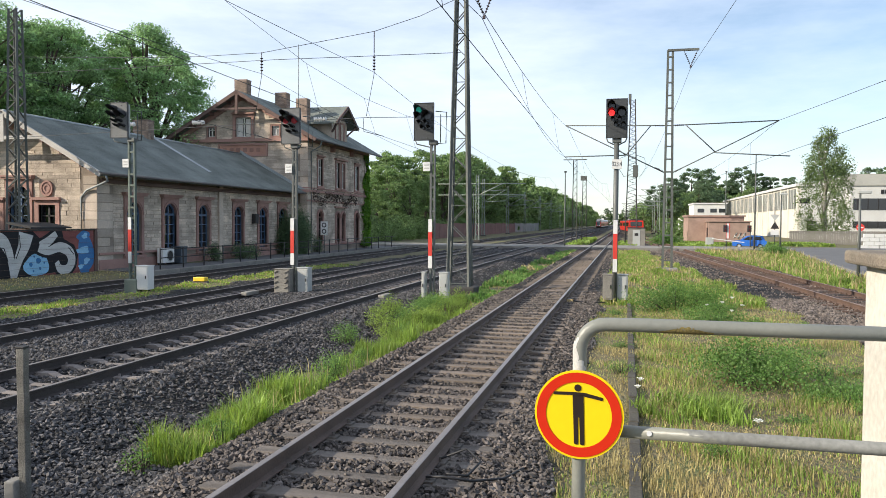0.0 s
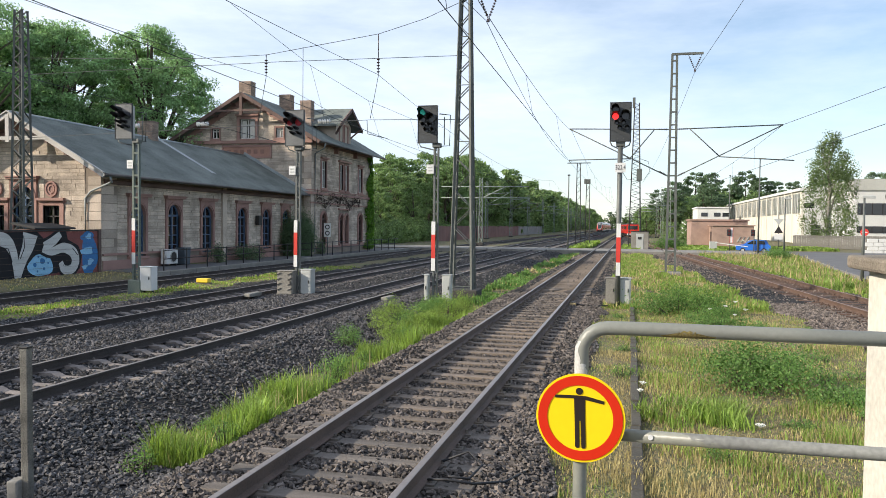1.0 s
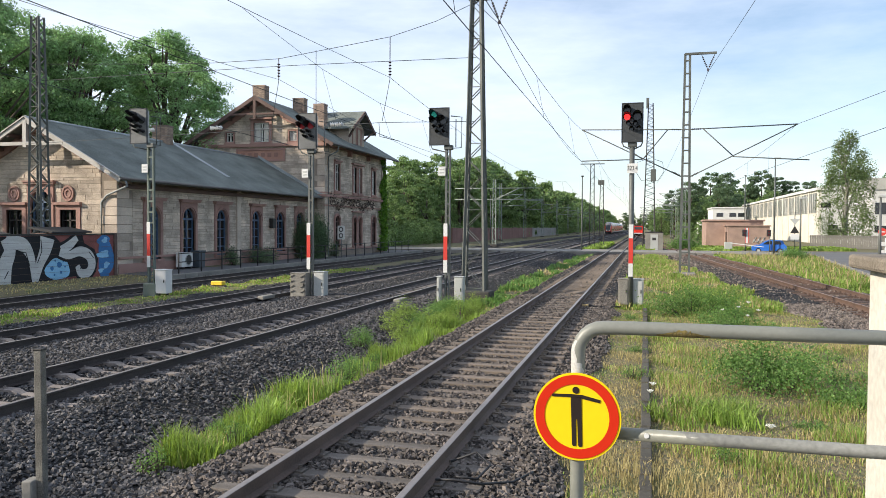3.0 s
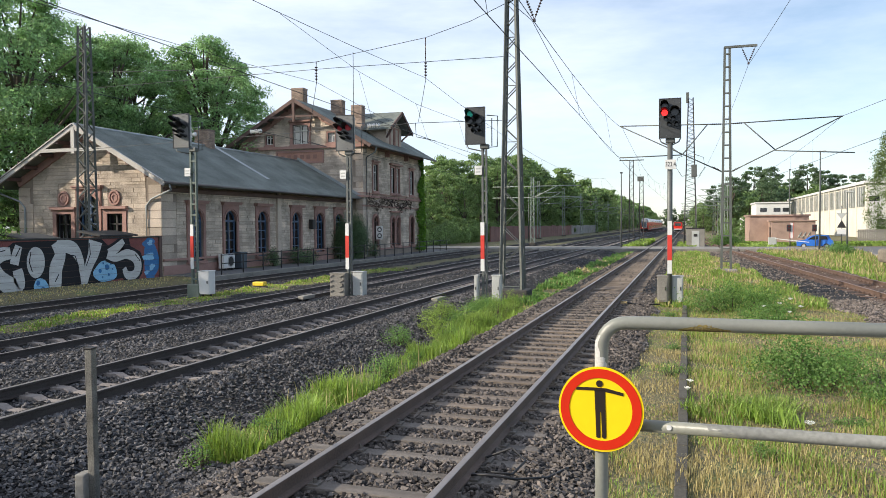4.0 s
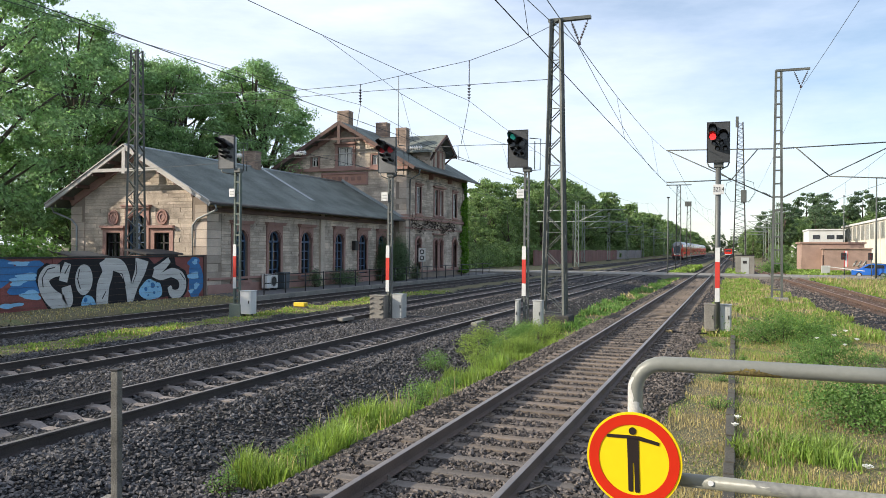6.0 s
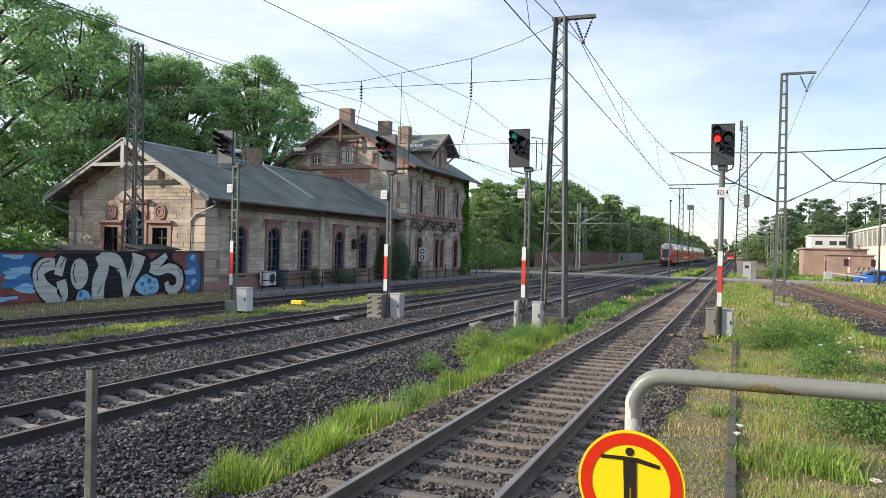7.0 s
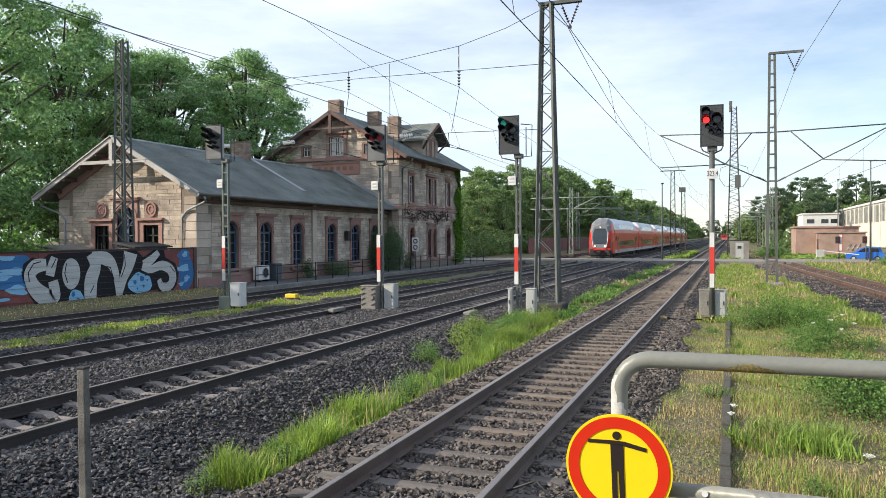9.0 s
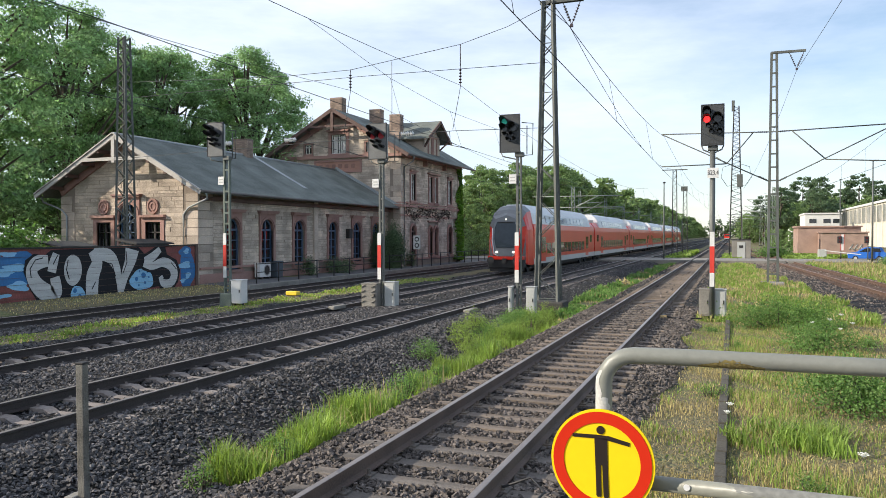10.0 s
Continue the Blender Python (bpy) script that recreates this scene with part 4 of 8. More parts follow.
    part("collar_beam", box(xr - 2.3, xr + 2.3, TY0 - ov - 0.03, TY0 - ov + 0.08, zr - 1.55, zr - 1.4), M_BROWNWOOD, h)
    part("downpipe", tube([(e1, TY0 + 0.2, zee - 0.1), (e1 - 0.2, TY0 + 0.45, zee - 0.5), (TX1 + 0.12, TY0 + 0.55, zee - 0.9), (TX1 + 0.12, TY0 + 0.55, 0)], 0.06), M_ZINC, h)
    part("downpipe", tube([(TX1 + 0.12, TY1 - 0.3, 9.0), (TX1 + 0.12, TY1 - 0.3, 0)], 0.06), M_ZINC, h)
    part("downpipe", tube([(e0, TY0 - 0.3, zee - 0.1), (TX0 - 0.1, TY0 - 0.1, zee - 0.9), (TX0 - 0.1, TY0 - 0.1, 5)], 0.06), M_ZINC, h)
    # cross dormer over the front
    d = part("dormer_wall", prism([(62.9, 8.8), (66.6, 8.8), (66.6, 11.2), (64.75, 12.2), (62.9, 11.2)], "x", TX1 - 3.5, TX1 - 0.1), M_STONE, h)
    for s in (-1, 1):
        part("dormer_roof", prism([(64.75, 12.65), (64.75 + s * 2.75, 10.95), (64.75 + s * 2.75, 10.8), (64.75, 12.5)], "x", xr, TX1 + 0.72), M_SLATE, h)
        part("dormer_bargeboard", beam((TX1 + 0.72, 64.75 + s * 2.75, 10.85), (TX1 + 0.72, 64.75, 12.52), 0.09, 0.26), M_BROWNWOOD, h)
        part("dormer_bracket", beam((TX1 - 0.1, 64.75 + s * 1.8, 10.2), (TX1 + 0.66, 64.75 + s * 2.3, 11.05), 0.14), M_BROWNWOOD, h)
    for c in (64.15, 65.35):
        square_window(h, "x", TX1 - 0.1, c, 0.75, 9.55, 11.1, M_WHITEWIN, 1, hood=False, fw=0.14)
    for y in (62.4, 67.1):
        part("dormer_console", box(TX1, TX1 + 0.4, y - 0.12, y + 0.12, 8.4, 8.9), M_REDSTONE, h)
    chimney(h, xr - 0.6, 58.6, 12.2, 14.1, 1.1, 0.8)
    chimney(h, xr + 0.9, 63.0, 11.8, 13.7, 1.05, 0.8)
    chimney(h, -27.6, 62.2, 10.8, 13.0, 1.0, 0.75)
    part("aerial", tube([(-27.3, 60.6, 11.3), (-27.3, 60.6, 17.3)], 0.028), M_GALV, h, "thin aerial pole")
    # flashing where the low roof meets this wall
    part("flashing", beam((-31.0, TY0 - 0.06, 8.05), (LX1 + 0.9, TY0 - 0.06, 4.85), 0.1, 0.25), M_ZINC, h)
    return h, gw


WING, WING_GABLE = build_low_wing()
HOUSE, HOUSE_GABLE = build_tall_house()

# ---- signals, masts and wires ----
M_REDLAMP = glow_mat("red_signal_light", (1.0, 0.03, 0.03), 1.4)
M_GREENLAMP = glow_mat("green_signal_light", (0.03, 0.42, 0.33), 0.2)
M_DIMRED = glow_mat("dim_red_signal_light", (0.35, 0.02, 0.03), 0.05)
M_LENS = mat("dark_lens", (0.02, 0.022, 0.025), 0.15, 0.1, 4, 0)


def text_part(body, size, m, parent, material, name="writing"):
    cu = bpy.data.curves.new(name, "FONT")
    cu.body, cu.size, cu.align_x, cu.align_y, cu.extrude = body, size, "CENTER", "CENTER", 0.002
    tmp = bpy.data.objects.new(name, cu)
    scene.collection.objects.link(tmp)
    me = bpy.data.meshes.new_from_object(tmp.evaluated_get(bpy.context.evaluated_depsgraph_get()))
    bpy.data.objects.remove(tmp)
    ob = new(name, me)
    me.materials.clear()
    ob.parent = parent
    ob.matrix_basis = m
    me.materials.append(material)
    return ob


def signal(x, y, z0, hx, hz, hw, hh, lit, post, plate_z, plate_text, label, backpale=False):
    """A colour-light main signal: post, screen with hooded lamps, stripe board, plate and cabinets."""
    s = thing("railway_signal", label, "signal", pose(x, y, 0), "railway signals")
    if post == "tube":
        part("post", tube([(0, 0, z0), (0, 0, hz - hh / 2)], 0.085, sides=12), M_GALV, s)
    else:
        pm = M_GREENMAST if post == "lattice" else M_GALV
        wide = 0.05 if post == "lattice" else 0.0
        part("post", box(-0.10 - wide, -0.03 - wide, -0.06, 0.06, z0, hz - hh / 2), pm, s)
        part("post", box(0.04 + wide, 0.09 + wide, -0.06, 0.06, z0, hz - hh / 2), pm, s)
        z = z0 + 0.3
        while z < hz - hh / 2:
            part("rung", box(-0.03 - wide, 0.04 + wide, -0.05, 0.05, z, z + 0.07), pm, s)
            z += 0.42
        if post == "lattice":
            part("foot", box(-0.3, 0.25, -0.15, 0.15, z0, z0 + 0.55, bev=0.04), pm, s)
    dx = hx - x
    sc = part("screen", box(dx - hw / 2, dx + hw / 2, -0.16, -0.10, hz - hh / 2, hz + hh / 2, bev=0.025), M_SCREENPALE if backpale else M_SIGNALBACK, s, "grey signal screen" if backpale else "dark grey signal screen")
    part("screen_back", box(dx - hw / 2 + 0.04, dx + hw / 2 - 0.04, -0.10, 0.1, hz - hh / 2 + 0.05, hz + hh / 2 - 0.05, bev=0.03), M_GREYBOX if backpale else M_SIGNALBACK, s)
    part("screen_rim", ring([(dx - hw / 2 - 0.012, hz - hh / 2 - 0.012), (dx + hw / 2 + 0.012, hz - hh / 2 - 0.012), (dx + hw / 2 + 0.012, hz + hh / 2 + 0.012), (dx - hw / 2 - 0.012, hz + hh / 2 + 0.012)],
                            [(dx - hw / 2 + 0.012, hz - hh / 2 + 0.012), (dx + hw / 2 - 0.012, hz - hh / 2 + 0.012), (dx + hw / 2 - 0.012, hz + hh / 2 - 0.012), (dx - hw / 2 + 0.012, hz + hh / 2 - 0.012)], "y", -0.17, -0.09), M_SIGNALBACK, s)
    lamps = [(-0.5, 0.64, 0.11, None), (-0.5, 0.28, 0.11, "a"), (0.45, 0.30, 0.13, "b"), (-0.38, -0.05, 0.06, None), (0.28, -0.05, 0.06, None), (-0.08, -0.33, 0.06, None), (0.62, -0.33, 0.06, None)]
    for u, v, r, tag in lamps:
        cx, cz = dx + u * hw / 2, hz + v * hh / 2
        m = M_LENS
        if (lit == "red" and tag == "a"):
            m = M_REDLAMP
        if lit == "dim" and tag:
            m = M_DIMRED
        if lit == "green" and (u, v) == (-0.5, 0.64):
            m = M_GREENLAMP
        bm = bmesh.new()
        bmesh.ops.create_cone(bm, cap_ends=True, segments=20, radius1=r * 0.92, radius2=r * 0.92, depth=0.03, matrix=Matrix.Translation((cx, -0.185, cz)) @ Matrix.Rotation(math.pi / 2, 4, "X"))
        ln = part("lens", bm, m, s)
        hood = bmesh.new()
        n, ln_h = 12, (0.42 if r > 0.1 else 0.3)
        rows = []
        for yy, full in ((-0.16, 1.0), (-0.16 - ln_h * 0.5, 0.8), (-0.16 - ln_h, 0.45)):
            a0 = math.pi * (0.5 - 0.62 * full)
            rows.append([(cx + q * math.cos(a0 + (math.pi - 2 * a0) * k / n), yy, cz + q * math.sin(a0 + (math.pi - 2 * a0) * k / n)) for q in (r * 1.1, r * 1.22) for k in range(n + 1)])
        vv = [[hood.verts.new(p) for p in row] for row in rows]
        for a, b in zip(vv, vv[1:]):
            for k in range(n):
                hood.faces.new((a[k], a[k + 1], b[k + 1], b[k]))
                o = n + 1
                hood.faces.new((a[o + k + 1], a[o + k], b[o + k], b[o + k + 1]))
        part("lamp_hood", hood, M_BLACK, s, smooth=True)
    for u, v in ((-0.85, 0.1), (0.85, 0.1), (-0.3, -0.88), (0.3, -0.88), (-0.85, -0.4), (0.85, 0.75), (0.3, 0.85)):
        part("bolt", tube([(dx + u * hw / 2, -0.16, hz + v * hh / 2), (dx + u * hw / 2, -0.175, hz + v * hh / 2)], 0.014, sides=6), M_GALV, s)
    # cradle and rail under the head
    zb = hz - hh / 2
    part("cradle", tube([(dx - hw / 2, 0, zb + 0.02), (dx - hw / 2 + 0.06, 0, zb - 0.12), (0, 0, zb - 0.26), (dx + hw / 2 - 0.06, 0, zb - 0.12), (dx + hw / 2, 0, zb + 0.02)], 0.022), M_GALV, s)
    part("bracket", box(-0.14, 0.16, -0.1, 0.12, zb - 0.16, zb, bev=0.02), M_GALV, s)
    if post != "tube":
        w = hw / 2 + 0.28
        part("work_rail", tube([(dx + hw / 2 - 0.1, 0.15, zb - 0.1), (dx + w + 0.1, 0.15, zb - 0.08), (dx + w + 0.12, 0.15, zb + 1.0), (dx + hw / 2, 0.15, zb + 1.05)], 0.02), M_GALV, s)
        part("work_rail", tube([(dx + w - 0.12, 0.25, zb - 0.05), (dx + w - 0.12, 0.25, zb + 0.95)], 0.018), M_GALV, s)
    # stripe board
    bx = 0.0 if post == "tube" else -0.06
    for a, b, m in ((0.76, 1.2, M_WHITE), (1.2, 2.04, M_RED), (2.04, 2.5, M_WHITE)):
        part("stripe_board", box(bx - 0.07, bx + 0.07, -0.12, -0.09, a, b), m, s)
    pw = 0.17 if plate_text else 0.13
    px = 0.02 if post == "tube" else -0.2
    part("plate", box(px - pw, px + pw, -0.13, -0.115, plate_z - 0.16, plate_z + 0.16), M_WHITE, s, "white plate on the signal post")
    if plate_text:
        text_part(plate_text, 0.21, pose(px, -0.134, plate_z, 90, 0, 0) @ Matrix.Diagonal((0.72, 1, 1, 1)), s, M_BLACK)
    else:
        for k in (-0.06, 0.05):
            part("plate_bar", box(px - 0.085, px + 0.085, -0.136, -0.13, plate_z + k - 0.02, plate_z + k + 0.02), M_GREYBOX, s)
    return s


def cabinet(x, y, z0, w, d, h, label, material=None, open_side=False):
    c = thing("trackside_cabinet", label, "cabinet", pose(x, y, z0))
    part("body", box(-w / 2, w / 2, -d / 2, d / 2, 0.06, h, bev=0.015), material or M_GREYBOX, c)
    part("roof", box(-w / 2 - 0.02, w / 2 + 0.02, -d / 2 - 0.02, d / 2 + 0.02, h, h + 0.03, bev=0.01), material or M_GREYBOX, c)
    part("door", box(-w / 2 + 0.04, w / 2 - 0.04, -d / 2 - 0.015, -d / 2, 0.12, h - 0.05, bev=0.005), material or M_GREYBOX, c)
    part("handle", box(w / 2 - 0.1, w / 2 - 0.07, -d / 2 - 0.04, -d / 2 - 0.015, h * 0.5, h * 0.5 + 0.12), M_IRON, c)
    for s in (-1, 1):
        part("leg", box(s * w * 0.35 - 0.03, s * w * 0.35 + 0.03, -0.03, 0.03, -0.25, 0.06), M_IRON, c)
    return c


def build_signals():
    signal(-0.53, 26.4, -0.32, -0.53, 5.87, 0.68, 1.28, "red", "tube", 4.36, "323.4", "red main signal on a grey tubular post beside the single track")
    signal(-6.85, 26.4, -0.5, -7.15, 5.92, 0.7, 1.3, "green", "channel", 4.35, "", "green main signal with striped board beside the main line")
    signal(-12.2, 26.6, -0.35, -12.3, 5.91, 0.72, 1.32, "dim", "channel", 4.35, "", "main signal with hooded lamps between the main lines", True)
    signal(-18.45, 25.7, -0.4, -18.9, 6.17, 0.72, 1.32, "off", "lattice", 4.55, "", "main signal on a green lattice post near the station", True)
    cabinet(-0.75, 26.5, -0.25, 0.34, 0.3, 0.9, "pale concrete cabinet at a signal post", M_CONC)
    cabinet(-0.28, 26.6, -0.25, 0.36, 0.3, 0.9, "grey cable cabinet at a signal post", M_GREYBOX)
    cabinet(-6.42, 26.45, -0.4, 0.32, 0.3, 1.0, "light grey cabinet at a signal post")
    cabinet(-7.12, 26.3, -0.4, 0.14, 0.25, 1.0, "narrow white cabinet at a signal post")
    c = cabinet(-12.55, 26.4, -0.35, 0.62, 0.4, 0.95, "weathered concrete cabinet with black and pale hazard stripes", M_CONC)
    for k in range(4):
        for u in (-0.22, 0.2):
            part("hazard_stripe", beam((u - 0.08, -0.222, 0.25 + 0.19 * k), (u + 0.08, -0.222, 0.33 + 0.19 * k), 0.05, 0.012), M_BLACK, c)
    cabinet(-11.85, 26.7, -0.35, 0.42, 0.4, 1.0, "ribbed light grey cabinet at a signal post")
    cabinet(-18.0, 25.8, -0.3, 0.5, 0.4, 0.95, "white trackside cabinet beside a lattice post", M_WHITE)
    y = thing("track_magnet", "small yellow track device on wooden blocks", "track device", pose(-18.3, 30.2, -0.36))
    part("body", box(-0.28, 0.28, -0.16, 0.16, 0.1, 0.28, bev=0.03), M_YELLOW, y)
    part("block", box(-0.35, 0.35, -0.1, 0.1, -0.05, 0.1), M_SLEEPER, y)
    y = thing("track_magnet", "small ochre device fixed beside the rail", "track device", pose(-1.93, 25.4, -0.2))
    part("body", box(-0.1, 0.1, -0.14, 0.14, 0.0, 0.1, bev=0.02), mat("ochre_paint", (0.42, 0.31, 0.15), 0.7, 0.4, 6, 0.1), y)
    part("cover", box(-0.08, 0.08, -0.12, 0.12, 0.1, 0.12), M_IRON, y)
    part("cable", tube([(0.1, 0, 0.05), (0.5, 0.1, 0.0), (1.1, 0.5, -0.02)], 0.02), M_BLACK, y)
    for x, yy in ((-8.15, 25.0), (-13.0, 24.6)):
        m = thing("track_magnet", "flat pale track magnet beside the rail", "track device", pose(x, yy, -0.2))
        part("body", box(-0.12, 0.12, -0.45, 0.45, 0.0, 0.13, bev=0.03), M_CONC, m)
        part("bracket", box(-0.2, 0.06, -0.05, 0.05, -0.05, 0.05), M_IRON, m)
    rb = thing("relay_cabinet", "tall pale grey switch cabinet with dark flat roof", "cabinet", pose(0.95, 89.0, -0.2))
    part("body", box(-0.95, 0.95, -0.6, 0.6, 0, 2.05, bev=0.02), M_CONC, rb)
    part("roof", box(-1.0, 1.0, -0.65, 0.65, 2.05, 2.15), M_IRON, rb)
    part("door", box(-0.4, 0.4, -0.63, -0.6, 0.1, 1.85), M_GREYBOX, rb)
    part("vent", box(-0.2, 0.2, -0.645, -0.63, 1.2, 1.5), M_IRON, rb)


def lattice_mast(x, y, z0, z1, w0, w1, label, material, step=0.8, d=0.6, plinth=True):
    """A tapered lattice mast of four angle legs with crossed bracing."""
    t = thing("catenary_mast", label, "mast", pose(x, y, 0), "catenary masts")
    c = lambda z: w0 + (w1 - w0) * (z - z0) / (z1 - z0)
    for sx in (-1, 1):
        for sy in (-1, 1):
            part("leg", beam((sx * w0 / 2, sy * w0 * d / 2, z0), (sx * w1 / 2, sy * w1 * d / 2, z1), 0.1 if w0 > 0.79 else 0.06), material, t)
    near = y < 60
    for face in range(4):
        bm = bmesh.new()
        z, k = z0 + 0.15, 0

        def bar(a, b, wd=0.065):
            if near:
                part("brace", beam(a, b, wd, 0.025), material, t)
            else:
                beam(a, b, wd, 0.025, bm)
        while z < z1 - 0.1:
            st = step * max(0.55, c(z) / w0)
            zz = min(z + st, z1)
            a, b = c(z) / 2, c(zz) / 2
            s = 1 if k % 2 else -1
            f = -1 if face % 2 == 0 else 1
            if face < 2:
                bar((-s * a, f * a * d, z), (s * b, f * b * d, zz))
                if face == 0 and k % 4 == 0:
                    bar((-a, f * a * d, z), (a, f * a * d, z), 0.05)
            else:
                bar((f * a, -s * a * d, z), (f * b, s * b * d, zz))
            z, k = zz, k + 1
        if near:
            bm.free()
        else:
            tagged(part("lattice_web", bm, material, t), kind="stuff")
    if plinth:
        part("foundation", box(-w0 / 2 - 0.2, w0 / 2 + 0.25, -w0 * d / 2 - 0.25, w0 * d / 2 + 0.25, z0 - 0.6, z0 + 0.04, bev=0.05), mat("dark_foundation", (0.055, 0.052, 0.047), 0.9, 0.4, 3, 0.4), t)
    return t


def insulator(bm, a, b, n=6, r=0.06):
    a, b = Vector(a), Vector(b)
    beam(a, b, 0.03, round_=6, bm=bm)
    q = (b - a).to_track_quat("Z", "Y").to_matrix().to_4x4()
    for k in range(n):
        p = a.lerp(b, 0.2 + 0.6 * k / (n - 1))
        bmesh.ops.create_cone(bm, cap_ends=True, segments=10, radius1=r, radius2=r * 0.4, depth=0.045, matrix=Matrix.Translation(p) @ q)
    return bm


def v_hanger(t, x0, x1, z, drop):
    xm = (x0 + x1) / 2
    for a in (x0, x1):
        part("insulator", insulator(bmesh.new(), (a, 0, z), (xm, 0, z - drop)), M_INSUL, t)
    part("clamp", box(xm - 0.05, xm + 0.05, -0.06, 0.06, z - drop - 0.08, z - drop + 0.02), M_INSUL, t)


def ladder_mast(x, y, z0, z1, w0, w1, label):
    """A flat frame mast: two channels with battens."""
    t = thing("catenary_mast", label, "mast", pose(x, y, 0), "catenary masts")
    for s in (-1, 1):
        part("leg", beam((s * w0 / 2, 0, z0), (s * w1 / 2, 0, z1), 0.075, 0.13), M_MAST, t)
    z = z0 + 0.5
    while z < z1:
        w = w0 + (w1 - w0) * (z - z0) / (z1 - z0)
        part("batten", box(-w / 2, w / 2, -0.05, 0.05, z, z + 0.08), M_MAST, t)
        z += 0.72
    part("foundation", box(-0.6, 0.6, -0.5, 0.5, z0 - 0.4, z0 + 0.12, bev=0.06), M_CONC, t)
    return t


def wire(name, pts, r, label, sag=0.0, n=10, drop=None):
    """A wire through supports, sagging between them."""
    t = thing(name, label, "overhead wire", group="overhead wires")
    line = []
    for a, b in zip(pts, pts[1:]):
        a, b = Vector(a), Vector(b)
        for k in range(n):
            f = k / n
            p = a.lerp(b, f)
            p.z -= sag * 4 * f * (1 - f)
            line.append(p)
    line.append(Vector(pts[-1]))
    part("wire", tube(line, r, sides=5), M_WIRE, t)
    if drop:
        for p in line[1:]:
            if p.z - drop > 0.15:
                part("dropper", tube([p, (p.x, p.y, drop)], 0.006, sides=4), M_WIRE, t)
    return t


def build_masts():
    t = lattice_mast(-6.38, 28.8, -0.1, 11.1, 0.84, 0.36, "tall grey lattice mast carrying the overhead wires", M_MAST)
    part("arm", box(-0.3, 1.3, -0.1, -0.03, 11.0, 11.12), M_MAST, t)
    part("arm", box(-0.3, 1.3, 0.03, 0.1, 11.0, 11.12), M_MAST, t)
    v_hanger(t, 0.55, 1.2, 11.0, 0.85)
    t = ladder_mast(2.12, 45.5, -0.25, 12.2, 0.5, 0.25, "green-grey frame mast with a wide cross-arm")
    part("arm", box(-0.15, 1.55, -0.07, 0.07, 12.12, 12.24), M_MAST, t)
    v_hanger(t, 0.75, 1.45, 12.1, 0.85)
    for pts in (((-5.82, 0, 8.08), (0, 0, 7.95), (5.8, 0, 8.1)), ((-5.82, 0, 8.08), (-0.15, 0, 5.25)), ((0.15, 0, 5.25), (5.8, 0, 8.1)), ((-1.03, 0, 7.95), (-2.37, 0, 6.31)),
                ((0.9, 0, 7.96), (2.54, 0, 6.38)), ((2.54, 0, 6.38), (6.4, 0, 6.14)), ((-5.82, 0, 6.26), (-2.37, 0, 6.31)), ((-2.37, 0, 6.31), (-2.9, 0, 6.7))):
        part("cantilever_tube", tube(pts, 0.035, sides=6), M_MAST, t)
    for a, b in (((0.2, 0, 7.95), (0.9, 0, 7.97)), ((-0.9, 0, 7.97), (-0.2, 0, 7.95)), ((-0.75, 0, 5.6), (-0.25, 0, 5.32)), ((0.25, 0, 5.3), (0.75, 0, 5.55))):
        part("insulator", insulator(bmesh.new(), a, b, 5, 0.07), M_INSUL, t)
    lattice_mast(-28.5, 31.0, -0.2, 12.35, 0.8, 0.42, "tall dark lattice mast rising behind the painted wall", M_MAST, d=0.8, step=0.6)
    t = lattice_mast(0.45, 100, -0.2, 18.0, 1.5, 0.55, "very tall dark grey lattice mast beyond the level crossing", M_IRON, step=0.48, d=0.9)
    part("service_box", box(0.1, 0.75, -0.9, -0.3, 8.2, 9.7, bev=0.03), M_MAST, t)
    part("aerial_box", box(-0.55, -0.2, -0.15, 0.15, 17.4, 18.7, bev=0.03), M_MAST, t)
    for s in (-1, 1):
        part("cable_loop", tube([(s * 0.4, -0.5, 11.0), (s * 1.5, -0.5, 10.6), (s * 1.7, -0.5, 9.4), (s * 1.0, -0.5, 8.3), (s * 0.5, -0.5, 8.4)], 0.03, sides=5), M_BLACK, t)
    for x, y, h in ((-6.2, 93, 9.95), (-5.5, 101, 8.4)):
        t = lattice_mast(x, y, -0.2, h, 0.6, 0.4, "slim lattice mast beyond the level crossing", M_IRON, step=0.55)
        if y < 100:
            part("arm", box(-1.4, 1.4, -0.05, 0.05, h - 0.05, h + 0.06), M_MAST, t)
        else:
            part("lamp_box", box(-0.5, 0.3, -0.15, 0.15, h - 0.5, h + 0.1), M_MAST, t)
    for y in (140, 170, 200, 235, 270, 310, 350, 395, 440):
        for x, s in ((-26.0, 1), (2.6 if y > 230 else 6.5, -1)):
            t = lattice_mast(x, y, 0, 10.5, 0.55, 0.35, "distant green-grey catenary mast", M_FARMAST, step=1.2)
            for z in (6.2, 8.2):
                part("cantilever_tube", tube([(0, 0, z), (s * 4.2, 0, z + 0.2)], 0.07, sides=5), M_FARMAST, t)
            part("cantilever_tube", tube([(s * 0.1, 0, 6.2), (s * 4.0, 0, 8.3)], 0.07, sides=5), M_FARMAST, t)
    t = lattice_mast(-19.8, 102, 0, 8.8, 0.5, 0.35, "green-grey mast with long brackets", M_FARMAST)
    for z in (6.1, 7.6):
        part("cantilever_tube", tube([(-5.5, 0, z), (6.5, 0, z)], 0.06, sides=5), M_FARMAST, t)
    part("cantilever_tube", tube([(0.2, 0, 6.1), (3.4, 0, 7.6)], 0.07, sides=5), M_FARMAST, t)
